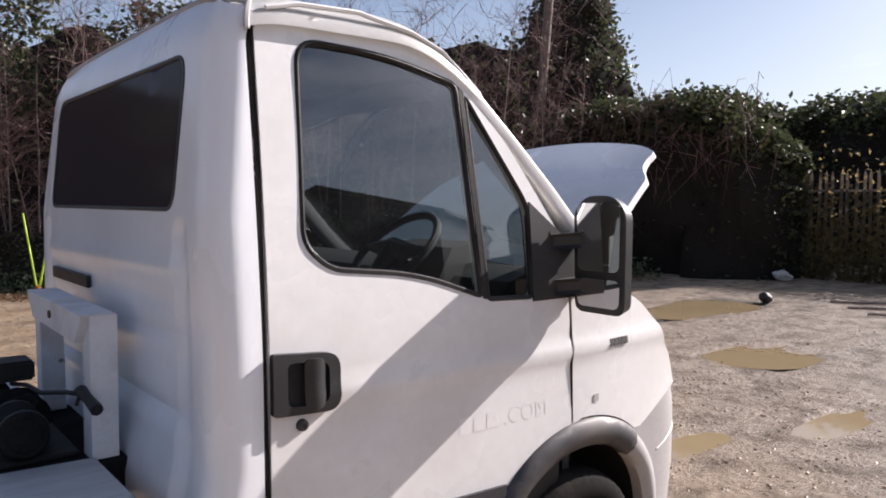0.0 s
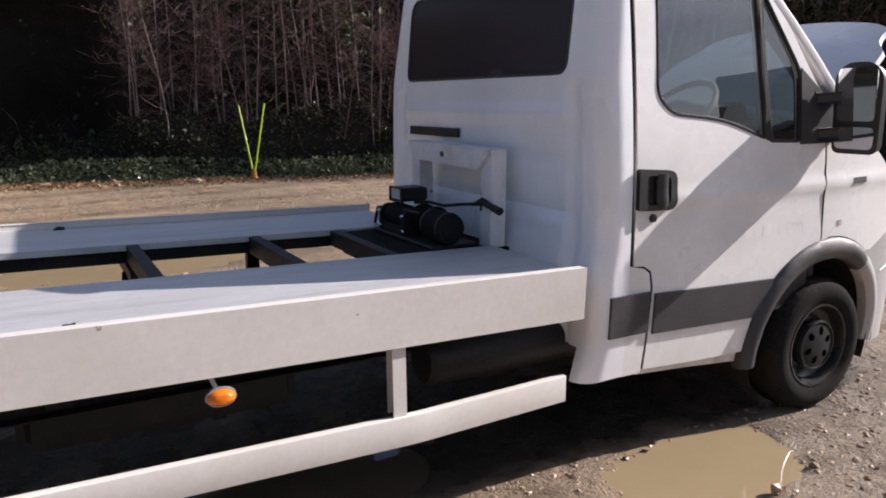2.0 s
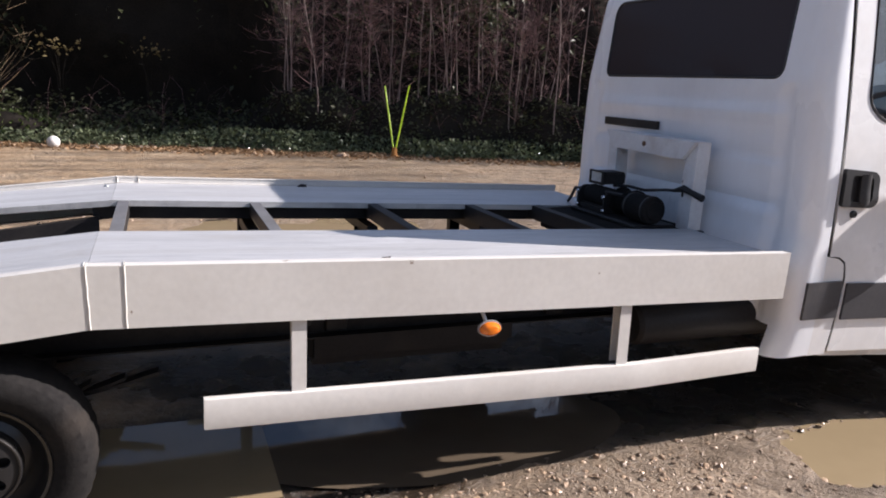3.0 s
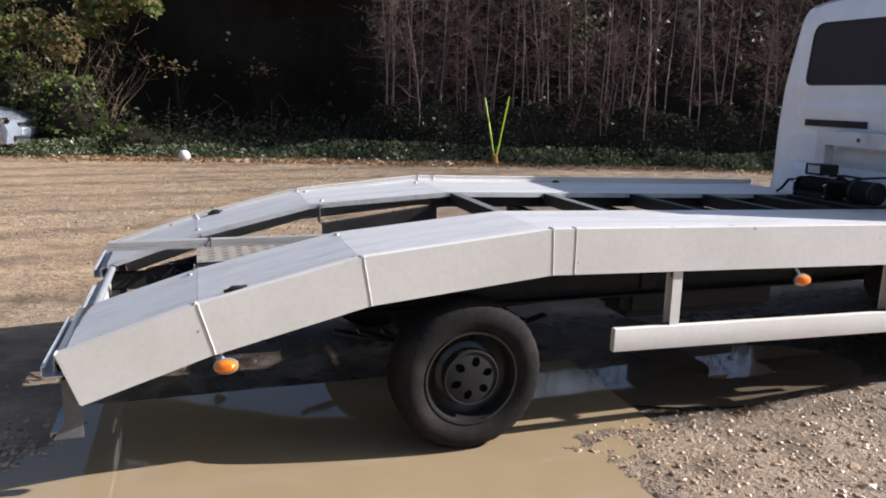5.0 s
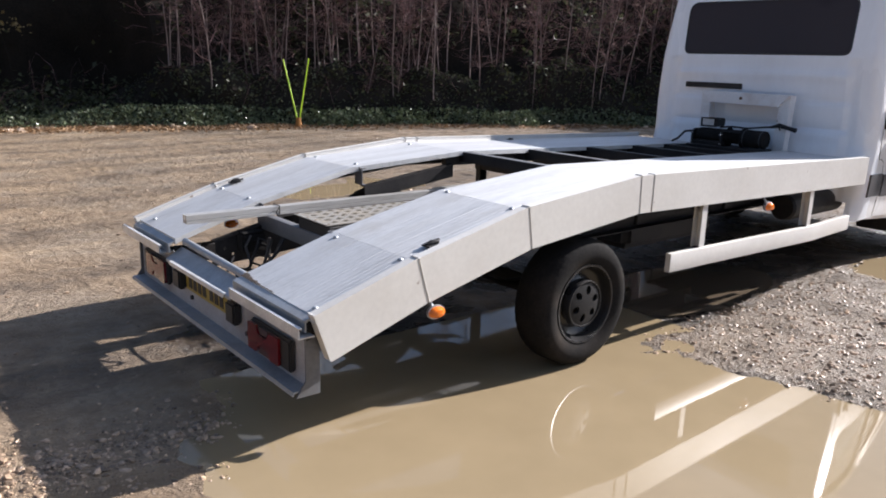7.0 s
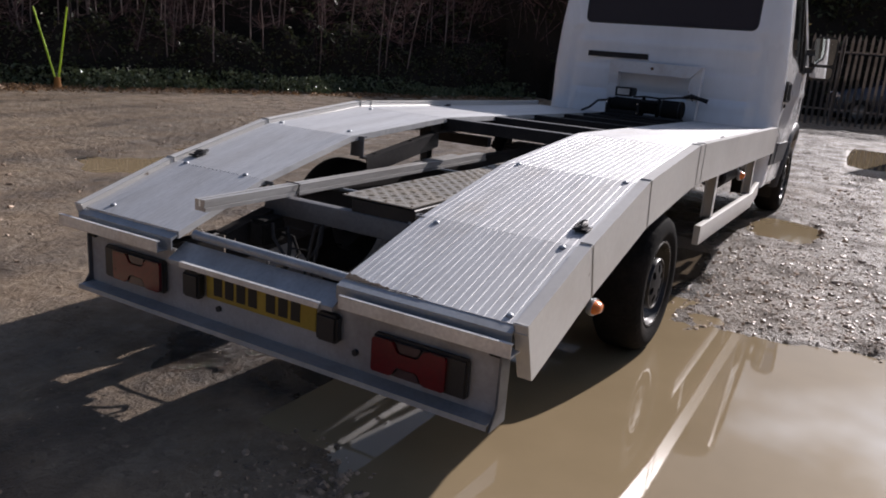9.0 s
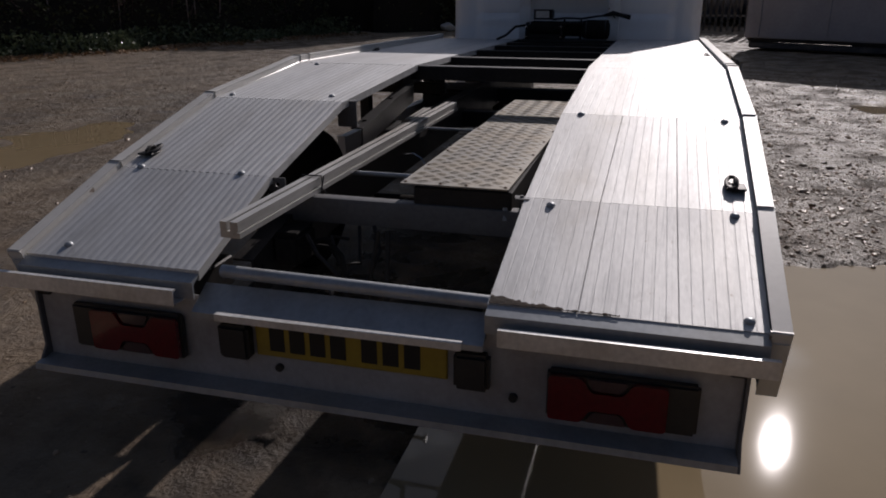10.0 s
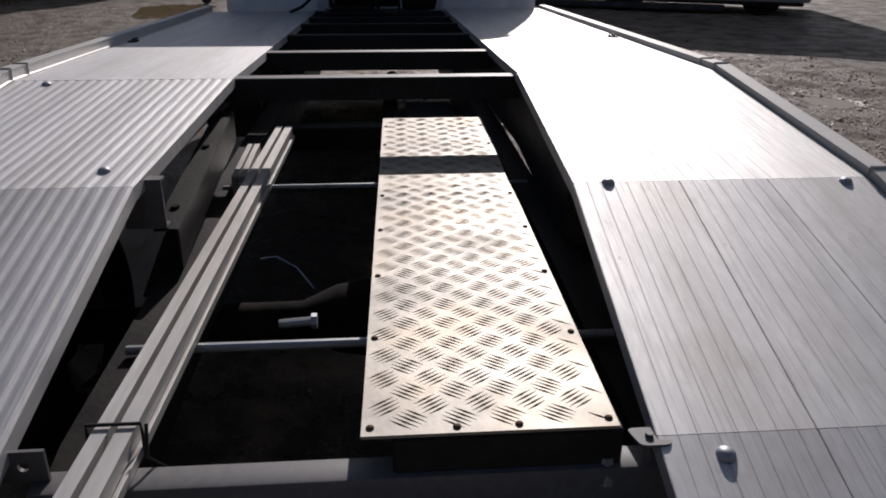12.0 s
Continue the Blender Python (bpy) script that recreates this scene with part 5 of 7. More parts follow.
    for k in range(24):
        bm.faces.new((rings[0][k], rings[0][k + 1], rings[1][k + 1], rings[1][k]))
    bm.faces.new(rings[1])
    part("arch_liner", bm, M_BLACK, truck)


cab_side(-1)
cab_side(1)

# rear wall wrapping round both corners to the doors; u runs round the outline
def round_back(u, z, t=0.0):
    s, a = (-1 if u < 0 else 1), abs(u)
    w = half(3.4, z)
    r = 0.085
    flat = w - r
    x0 = 3.305 - 0.030 * min(1, max(0, (1.0 - z) / 0.15)) - 0.045 * max(0, 0.58 - z) / 0.18
    x0 += 0.05 * max(0, (z - 1.68) / 0.45) + 0.08 * max(0, (z - 2.14) / 0.2) ** 2
    press = min(1, max(0, (0.84 - a) / 0.05))
    x0 -= 0.014 * press * math.exp(-((z - 1.53) / 0.035) ** 2)
    x0 += 0.012 * press * math.exp(-((z - 1.335) / 0.018) ** 2)
    x0 += press * (0.010 * math.exp(-((z - 1.115) / 0.018) ** 2) - 0.014 * min(1, max(0, (1.10 - z) / 0.04)))
    x0 += 0.010 * (1 if 0.79 < a < 0.86 and z < 1.66 else 0)
    if a <= 0.95:
        return Vector((x0 + t, s * flat * a / 0.95, z))
    k = min(1, (a - 0.95) / 0.13)
    y = flat + (r - t) * math.sin(k * math.pi / 2)
    x = x0 + r - (r - t) * math.cos(k * math.pi / 2)
    if a > 1.08:
        x = (x0 + r) + (a - 1.08) / 0.07 * (3.442 - x0 - r)
    return Vector((x, s * y, z))


def roof(x, y, t=0.0):
    f = max(0.0, 1 - (abs(y) / 0.972) ** 7) ** 0.5
    z = 2.205 + 0.140 * f
    if x < 3.62:
        z -= 0.055 * max(0, (3.62 - x) / 0.25) ** 3
    if x > 3.9:
        z -= 0.19 * ((x - 3.9) / 0.42) ** 2
    return Vector((x, y, z - t))


def eaves(u):
    """Where the rear wall meets the roof."""
    z = 2.20
    for _ in range(8):
        p = round_back(u, z)
        z = roof(p.x, max(-0.9715, min(0.9715, p.y))).z
    return round_back(u, z)


TOP = [(u, eaves(u).z - 0.003) for u in [1.15 * math.sin(radians(a)) for a in range(-90, 91, 6)]]
back = [(-1.15, 0.415), (-1.15, 0.90)] + TOP + [(1.15, 0.90), (1.15, 0.415), (0.94, 0.405), (0.93, 0.55), (-0.93, 0.55), (-0.94, 0.405)]
REARWIN = rounded([(-0.778, 1.698), (0.772, 1.700), (0.825, 2.150), (-0.820, 2.138)], [0.06, 0.06, 0.10, 0.08], 6)
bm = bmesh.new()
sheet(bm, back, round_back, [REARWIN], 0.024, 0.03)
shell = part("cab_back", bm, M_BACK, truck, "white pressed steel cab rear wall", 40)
bm = bmesh.new()
sheet(bm, REARWIN, lambda u, v, t=0.0: round_back(u, v, 0.004 + t), (), 0.10, 0.004)
part("rear_window", bm, M_TINT, shell, "dark tinted rear window")
bm = bmesh.new()
tube(bm, ring_path(REARWIN, round_back, 0.002), 0.007, 6, False)
part("window_seal", bm, M_PLASTIC, shell)
# lower corner pieces behind the doors
for s in (-1, 1):
    bm = bmesh.new()
    low = [(3.440, 0.412), (3.440, 0.905), (3.462, 0.900), (3.52, 0.888), (3.553, 0.865), (3.565, 0.80), (3.560, 0.62), (3.548, 0.412)]
    sheet(bm, low, side(s, 0.001), (), 0.05, 0.05)
    part("rear_corner", bm, M_PAINT, truck, "", 50)

# dark lining inside the cab
bm = bmesh.new()
sheet(bm, [(-1.0, 0.62), (-1.0, 2.16), (1.0, 2.16), (1.0, 0.62)], lambda u, v, t=0.0: round_back(u, v, 0.040 + t), [REARWIN], 0.10)
part("rear_lining", bm, M_LINER, truck)
for s in (-1, 1):
    bm = bmesh.new()
    sheet(bm, [(3.48, 2.225), (3.98, 2.225), (4.17, 2.12), (4.40, 1.85), (4.60, 1.60), (4.66, 1.30), (4.66, 0.62), (3.48, 0.62)], side(s, 0.042), [WIN, QUARTER], 0.08)
    part("door_lining", bm, M_DARK, truck)

# roof: nearly flat, turned down to the gutters and the rear
bm = bmesh.new()
ys = [0.9719 * math.sin(radians(a)) for a in range(-90, 91, 6)]
xs = [3.375 + 0.92 * k / 24 for k in range(25)]
rear = [eaves(u).x for u, z in TOP]
grid = [[bm.verts.new(roof(x0 - 0.006 + (x - 3.375) / 0.92 * (4.295 - x0) + 0.09 * (1 - (y / 0.97) ** 2) * max(0, x - 3.7), y)) for x0, y in zip(rear, ys)] for x in xs]
for a, b in zip(grid, grid[1:]):
    for k in range(len(ys) - 1):
        bm.faces.new((a[k], a[k + 1], b[k + 1], b[k]))
bmesh.ops.solidify(bm, geom=bm.faces[:], thickness=0.012)
part("roof", bm, M_PAINT, truck, "", 50)
bm = bmesh.new()
grid = [[bm.verts.new(roof(x, y * 0.985, 0.03)) for y in ys] for x in xs[2:]]
for a, b in zip(grid, grid[1:]):
    for k in range(len(ys) - 1):
        bm.faces.new((a[k], a[k + 1], b[k + 1], b[k]))
part("headlining", bm, M_LINER, truck)
for s in (-1, 1):
    bm = bmesh.new()
    tube(bm, [(3.50, s * 0.960, 2.250), (3.6, s * 0.960, 2.274), (3.8, s * 0.960, 2.280), (4.0, s * 0.957, 2.248), (4.12, s * 0.957, 2.205), (4.22, s * 0.962, 2.125)], 0.0075, 6)
    part("roof_gutter", bm, M_PAINT, truck)
bm = bmesh.new()
tube(bm, [roof(x0 - 0.004, y) - Vector((0, 0, 0.004)) for x0, y in zip(rear, ys)], 0.009, 6)
part("roof_seam", bm, M_BUMPER, truck)
for s in (-1, 1):
    bm = bmesh.new()
    tube(bm, [(3.46, s * 0.895, 2.19), (3.7, s * 0.90, 2.215), (3.95, s * 0.90, 2.205), (4.16, s * 0.89, 2.12)], 0.038, 8)
    part("cant_rail_trim", bm, M_LINER, truck)
bm = bmesh.new()
tube(bm, [(4.17 + 0.13 * (1 - (k / 6) ** 2), 0.90 * k / 6, 2.125 + 0.02 * (1 - (k / 6) ** 2)) for k in range(-6, 7)], 0.055, 8)
part("header_trim", bm, M_LINER, truck)
# roof beacon fixing seen over the roofline
bm = bmesh.new()
lathe(bm, [(0.0, 0.05), (0.035, 0.045), (0.055, 0.02), (0.06, 0.0)], (4.10, -0.62, 2.30), "z", 16)
part("roof_aerial", bm, M_PLASTIC, truck)

# pillars and windscreen
SCREEN = [(4.17, 2.15), (4.42, 1.92), (4.60, 1.745), (4.78, 1.555), (4.93, 1.42)]
for s in (-1, 1):
    bm = bmesh.new()
    sweep(bm, [Vector((x, s * (half(3.9, z) - 0.034), z)) for x, z in [(4.05, 2.215)] + SCREEN], rounded([(-0.038, -0.03), (0.038, -0.03), (0.038, 0.026), (-0.038, 0.026)], 0.015, 3))
    part("screen_pillar", bm, M_PAINT, truck)
    bm = bmesh.new()
    sweep(bm, [Vector((x - 0.018, s * (half(3.9, z) - 0.098), z - 0.012)) for x, z in [(4.05, 2.215)] + SCREEN], rounded([(-0.030, -0.045), (0.030, -0.045), (0.030, 0.034), (-0.030, 0.034)], 0.015, 2))
    part("pillar_trim", bm, M_LINER, truck)
    bm = bmesh.new()
    sheet(bm, [(4.47, 1.72), (4.66, 1.58), (4.76, 1.46), (4.70, 1.37), (4.47, 1.37)], side(s, -0.006), (), 0.06, 0.03)
    part("mirror_panel", bm, M_PLASTIC, truck)
bm = bmesh.new()
rows = []
for x, z in SCREEN:
    rows.append([bm.verts.new((x + 0.15 * (1 - (k / 6) ** 2), 0.93 * k / 6, z - 0.01)) for k in range(-6, 7)])
for a, b in zip(rows, rows[1:]):
    for k in range(12):
        bm.faces.new((a[k], a[k + 1], b[k + 1], b[k]))
pane = part("windscreen", bm, M_GLASS, truck)
pane.visible_shadow = False

# open bonnet: hinged at the scuttle, its leading edge up and forward
bm = bmesh.new()
def bonnet(u, v, t=0.0):
    w = 0.86 - 0.14 * v
    x = 4.93 + 0.75 * v + 0.10 * (1 - u * u) * v
    z = 1.38 + 0.57 * v + 0.075 * (1 - u * u) + 0.03 * math.sin(math.pi * v)
    n = Vector((-0.7, 0.0, 0.7))
    return Vector((x, u * w, z)) - n * t
rim_pts = rounded([(-1, 0), (1, 0), (1.0, 0.74), (0.905, 0.83), (0.885, 0.90), (0.895, 1.0), (0.74, 1.04), (-0.74, 1.04), (-0.895, 1.0), (-0.885, 0.90), (-0.905, 0.83), (-1.0, 0.74)], [0.02, 0.02, 0.02, 0.05, 0.05, 0.03, 0.1, 0.1, 0.03, 0.05, 0.05, 0.02], 4)
sheet(bm, rim_pts, bonnet, (), 0.07, 0.035)
part("bonnet", bm, M_PAINT, truck, "white bonnet propped fully open", 40)
bm = bmesh.new()
tube(bm, [(5.35, 0.70, 1.15), (5.45, 0.66, 1.80)], 0.008, 8)
part("bonnet_stay", bm, M_BLACK, truck)
bm = bmesh.new()
box(bm, 4.72, 5.42, -0.74, 0.74, 0.75, 1.12, 0.05, 2)
box(bm, 4.80, 5.15, -0.45, 0.30, 1.12, 1.24, 0.04, 2)
tube(bm, [(4.9, 0.5, 1.1), (5.2, 0.45, 1.2), (5.35, 0.1, 1.2)], 0.04, 10)
part("engine", bm, M_BLACK, truck)
bm = bmesh.new()
box(bm, 4.72, 4.96, -0.94, 0.94, 1.30, 1.40, 0.02, 2)
part("scuttle", bm, M_PLASTIC, truck)

# nose and bumper wrap round the front from arch to arch
NOSE = [(5.08, 0.990), (5.30, 0.975), (5.43, 0.945), (5.53, 0.885), (5.62, 0.78), (5.70, 0.60), (5.755, 0.35), (5.77, 0.0)]
def nose(u, z, t=0.0):
    """u runs from 0 at the arch to 1 at the middle, on either side by its sign."""
    s0, a = (-1 if u < 0 else 1), min(0.9999, 1 - abs(u)) * (len(NOSE) - 1)
    i = int(a)
    f = a - i
    p = [Vector(NOSE[max(0, min(len(NOSE) - 1, k))]) for k in (i - 1, i, i + 1, i + 2)]
    q = 0.5 * ((2 * p[1]) + (p[2] - p[0]) * f + (2 * p[0] - 5 * p[1] + 4 * p[2] - p[3]) * f * f + (3 * p[1] - p[0] - 3 * p[2] + p[3]) * f ** 3)
    rake = 0.30 * max(0, z - 0.80) ** 1.2 + 0.16 * max(0, 0.55 - z)
    k = min(1, a / 2.5)
    return Vector((q.x - rake * k - t * 0.7 * k, s0 * (q.y - t * (1 - 0.8 * k)), z))
def u_of(x):
    """The place on the nose's outline for an x near the arch."""
    for i in range(3):
        if NOSE[i + 1][0] >= x:
            break
    return 1 - (i + (x - NOSE[i][0]) / (NOSE[i + 1][0] - NOSE[i][0])) / (len(NOSE) - 1)
for s in (-1, 1):
    edge = [(u_of(x), z) for x, z in arc(0.545, -8, 53, 9)]
    bm = bmesh.new()
    cheek = [(0.0, 0.265), (u_of(5.31), 0.265)] + edge + [(u_of(5.14), 0.790), (u_of(5.28), 0.862), (u_of(5.425), 0.925), (0.60, 0.93), (0.5, 0.80), (0.0, 0.80)]
    sheet(bm, [(s * u, z) for u, z in cheek], nose, (), 0.045, 0.02)
    part("bumper", bm, M_BUMPER, truck, "light grey plastic bumper wrapping to the arch", 50)
    bm = bmesh.new()
    tube(bm, [nose(s * u_of(x), z, -0.001) for x, z in ((5.285, 0.655), (5.34, 0.672), (5.40, 0.69))] + [nose(s * u, z, -0.001) for u, z in ((0.66, 0.705), (0.58, 0.715))], 0.004, 6)
    part("bumper_line", bm, M_BUMPER, truck)
    bm = bmesh.new()
    sheet(bm, [(s * u, z) for u, z in ((0.0, 0.805), (0.495, 0.805), (0.59, 0.935), (u_of(5.425), 0.930), (0.66, 1.06), (0.0, 1.06))], nose, (), 0.06, 0.02)
    part("grille_panel", bm, M_PAINT, truck, "", 50)
    bm = bmesh.new()
    sheet(bm, rounded([(s * 0.30, 0.84), (s * 0.50, 0.84), (s * 0.60, 0.955), (s * 0.60, 1.03), (s * 0.34, 0.99)], 0.03, 3), lambda u, z, t=0.0: nose(u, z, t - 0.006), (), 0.05, 0.005)
    part("headlamp", bm, M_CHROME, truck)
# floor and bulkhead close the cab
bm = bmesh.new()
box(bm, 3.34, 4.75, -0.98, 0.98, 0.56, 0.62, 0.0)
box(bm, 4.72, 4.76, -0.95, 0.95, 0.60, 1.36, 0.0)
part("cab_floor", bm, M_DARK, truck)

# inside: dashboard, wheel, seats
bm = bmesh.new()
prism(bm, [(4.30, 1.02), (4.36, 1.30), (4.45, 1.43), (4.60, 1.475), (4.85, 1.42), (4.85, 0.9), (4.40, 0.9)], "y", -0.93, 0.93)
part("dashboard", bm, M_DARK, truck)
bm = bmesh.new()
prism(bm, [(4.36, 1.40), (4.44, 1.54), (4.56, 1.56), (4.62, 1.45)], "y", -0.62, -0.22)
part("instrument_hood", bm, M_DARK, truck)
wheel_c, tilt = Vector((4.30, -0.43, 1.53)), radians(42)
e1, e2 = Vector((0, 1, 0)), Vector((math.cos(tilt), 0, math.sin(tilt)))
bm = bmesh.new()
tube(bm, [wheel_c + e1 * 0.20 * math.cos(a) + e2 * 0.20 * math.sin(a) for a in (k * math.pi / 16 for k in range(34))], 0.016, 8, False)
tube(bm, [wheel_c - e1 * 0.19, wheel_c, wheel_c + e1 * 0.19], [0.014, 0.05, 0.014], 8)
tube(bm, [wheel_c - e2 * 0.19, wheel_c], [0.014, 0.05], 8)
tube(bm, [wheel_c, wheel_c + Vector((0.25, 0, -0.22))], 0.035, 8)
part("steering_wheel", bm, M_DARK, truck)
for y in (-0.45, 0.38):
    w = 0.25 if y < 0 else 0.42
    bm = bmesh.new()
    box(bm, 3.55, 4.02, y - w, y + w, 0.80, 1.02, 0.05, 3)
    prism(bm, [(3.50, 0.98), (3.66, 0.98), (3.50, 1.66), (3.40, 1.66)], "y", y - w, y + w, 0.03)
    part("cab_seat", bm, M_SEAT, truck)
    for dy in ((0,) if y < 0 else (-0.2, 0.2)):
        bm = bmesh.new()
        box(bm, 3.38, 3.48, y + dy - 0.13, y + dy + 0.13, 1.68, 1.86, 0.035, 3)
        part("headrest", bm, M_SEAT, truck)


# door mirrors on twin arms
def mirror(s):
    y = s * 1.175
    bm = bmesh.new()
    shape = rounded([(y - 0.114, 1.325), (y + 0.114, 1.325), (y + 0.120, 1.69), (y + 0.06, 1.742), (y - 0.06, 1.742), (y - 0.120, 1.69)], 0.04, 4)
    lo = [bm.verts.new((4.655, u, v)) for u, v in shape]
    hi = [bm.verts.new((4.700, y + (u - y) * 0.93, 1.54 + (v - 1.54) * 0.95)) for u, v in shape]
    top = [bm.verts.new((4.728, y + (u - y) * 0.6, 1.54 + (v - 1.54) * 0.7)) for u, v in shape]
    n = len(shape)
    for a, b in ((lo, hi), (hi, top)):
        for k in range(n):
            bm.faces.new((a[k], b[k], b[(k + 1) % n], a[(k + 1) % n]))
    bm.faces.new(lo)
    bm.faces.new(top[::-1])
    for v in bm.verts:
        v.co = Matrix.Translation((4.74, y, 0)) @ Matrix.Rotation(s * radians(2), 4, "Z") @ Matrix.Translation((0, 0, 1.53)) @ Matrix.Rotation(radians(-0.5), 4, "Y") @ Matrix.Translation((0, 0, -1.53)) @ Matrix.Translation((-4.74, -y, 0)) @ v.co
    body = part("door_mirror", bm, M_PLASTIC, truck, "large black twin-arm door mirror")
    for z0, z1 in ((1.470, 1.722), (1.342, 1.455)):
        bm = bmesh.new()
        sh = rounded([(y - 0.095, z0 + 0.006), (y + 0.095, z0 + 0.006), (y + 0.099, z1 - 0.006), (y - 0.099, z1 - 0.006)], 0.028, 4)
        prism(bm, sh, "x", 4.648, 4.653)
        for v in bm.verts:
            v.co = Matrix.Translation((4.74, y, 0)) @ Matrix.Rotation(s * radians(2), 4, "Z") @ Matrix.Translation((0, 0, 1.53)) @ Matrix.Rotation(radians(-0.5), 4, "Y") @ Matrix.Translation((0, 0, -1.53)) @ Matrix.Translation((-4.74, -y, 0)) @ v.co
        part("mirror_glass", bm, M_MIRROR, body)
    for z in (1.42, 1.585):
        bm = bmesh.new()
        beam(bm, (4.60, s * 0.99, z - 0.01), (4.70, s * 1.09, z), 0.07, 0.055, 0.012)
        part("mirror_arm", bm, M_PLASTIC, body)


mirror(-1)
mirror(1)

# air vent slot and the steel headboard that carries the winch
bm = bmesh.new()
box(bm, 3.286, 3.30, 0.125, 0.690, 1.398, 1.445, 0.003)
part("vent_slot", bm, M_BLACK, truck)
bm = bmesh.new()
prism(bm, [(-0.402, 1.368), (0.425, 1.376), (0.335, 1.280), (-0.305, 1.272)], "x", 3.140, 3.245)
part("headboard", bm, M_HEAD, truck, "chalky white steel frame, scuffed and rust-flecked")
for pts in ([(-0.400, 1.366), (-0.305, 1.270), (-0.285, 0.905), (-0.385, 0.905)], [(0.425, 1.374), (0.338, 1.278), (0.325, 0.905), (0.425, 0.905)]):
    bm = bmesh.new()
    prism(bm, pts, "x", 3.165, 3.248, 0.002)
    part("headboard", bm, M_HEAD, truck)
for y, z in ((0.03, 1.325),):
    bm = bmesh.new()
    lathe(bm, [(0.0, 0.0), (0.014, 0.0), (0.014, 0.006)], (3.134, y, z), "x", 12)
    part("headboard_bolt", bm, M_RUST, truck)

# winch: base, gear housing between two eared plates, drum, motor with a flat cap, control box and cable
bm = bmesh.new()
box(bm, 2.90, 3.15, -0.30, 0.37, 0.902, 0.922, 0.006)
winch = part("winch", bm, M_BLACK, truck, "black electric winch with control box and clutch lever")
bm = bmesh.new()
lathe(bm, [(0.0, 0.02), (0.040, 0.02), (0.056, 0.035), (0.058, 0.27), (0.048, 0.30), (0.0, 0.305)], (2.985, 0, 1.008), "y", 24)
gear = part("gearbox", bm, M_RUBBER, winch)
bm = bmesh.new()
box(bm, 2.925, 3.06, 0.055, 0.325, 0.922, 0.962, 0.010, 2)
part("gear_foot", bm, M_BLACK, gear)
for y in (0.045, 0.325):
    bm = bmesh.new()
    prism(bm, rounded([(2.915, 0.922), (3.075, 0.922), (3.075, 0.985), (3.03, 1.055), (2.945, 1.055), (2.915, 1.015)], 0.02, 3), "y", y - 0.008, y + 0.008)
    ear = part("end_plate", bm, M_BLACK, winch)
    for z in (0.942, 1.020):
        bm = bmesh.new()
        lathe(bm, [(0.0, -0.010), (0.009, -0.009), (0.012, 0.0)], (2.915, y, z), "x", 10)
        part("cap_screw", bm, M_CHROME, ear)
bm = bmesh.new()
prof = [(0.0, -0.105), (0.080, -0.105), (0.080, -0.095)]
for k in range(10):
    prof += [(0.052, -0.092 + k * 0.012), (0.058, -0.086 + k * 0.012)]
prof += [(0.080, 0.030), (0.080, 0.038), (0.0, 0.038)]
lathe(bm, prof, (3.03, 0, 1.0), "y", 20)
part("drum", bm, M_RUBBER, winch)
bm = bmesh.new()
lathe(bm, [(0.0, -0.325), (0.066, -0.325), (0.073, -0.318), (0.074, -0.16), (0.066, -0.12), (0.0, -0.11)], (2.99, 0, 1.003), "y", 28)
motor = part("motor", bm, M_RUBBER, winch)
bm = bmesh.new()
lathe(bm, [(0.0, -0.007), (0.046, -0.006), (0.050, 0.0)], (2.99, -0.326, 1.003), "y", 20)
part("motor_cap", bm, M_RUBBER, motor)
for y in (-0.30, -0.15):
    bm = bmesh.new()
    lathe(bm, [(0.0735, -0.005), (0.0765, -0.003), (0.0765, 0.003), (0.0735, 0.005)], (2.99, y, 1.003), "y", 20)
    part("motor_band", bm, M_PLASTIC, motor)
for y, x in ((-0.10, 2.93), (-0.10, 3.06)):
    bm = bmesh.new()
    tube(bm, [(x, -0.12, 1.055), (x, 0.05, 1.050)], 0.009, 8)
    part("tie_bar", bm, M_BLACK, winch)
bm = bmesh.new()
box(bm, 2.965, 3.105, 0.125, 0.268, 1.080, 1.150, 0.008, 2)
control = part("control_box", bm, M_BLACK, winch)
bm = bmesh.new()
sheet(bm, [(0.122, 1.076), (0.272, 1.076), (0.272, 1.154), (0.122, 1.154)], lambda u, v, t=0.0: Vector((2.950 + t, u, v)), [[(0.142, 1.087), (0.262, 1.087), (0.262, 1.146), (0.142, 1.146)]], 0.03, 0.014)
part("frame", bm, M_BLACK, control)
bm = bmesh.new()
box(bm, 2.957, 2.963, 0.150, 0.258, 1.090, 1.143, 0.001)
part("data_label", bm, M_BALL, control, "pale label on the control box")
bm = bmesh.new()
tube(bm, [(3.03, 0.13, 1.075), (3.06, 0.03, 1.085), (3.08, -0.10, 1.080), (3.13, -0.22, 1.098), (3.15, -0.30, 1.105)], 0.008, 8)
part("winch_cable", bm, M_BLACK, winch)
bm = bmesh.new()
tube(bm, [(3.15, -0.26, 1.100), (3.15, -0.34, 1.122), (3.155, -0.40, 1.108), (3.16, -0.48, 1.090)], [0.009, 0.020, 0.016, 0.020], 8)
tube(bm, [(3.15, -0.33, 1.12), (3.13, -0.36, 1.085)], 0.006, 6)
part("cable_hook", bm, M_BLACK, winch, "worn hook at the cable's end")
bm = bmesh.new()
tube(bm, [(2.97, 0.34, 1.03), (2.95, 0.42, 1.02), (2.97, 0.50, 0.95), (3.0, 0.58, 0.915)], 0.010, 8)
part("power_lead", bm, M_BLACK, winch)
# low black tray under the winch
bm = bmesh.new()
box(bm, 2.75, 3.28, IN_R, IN_L, 0.78, 0.90, 0.006)
part("winch_tray", bm, M_RUBBER, truck)

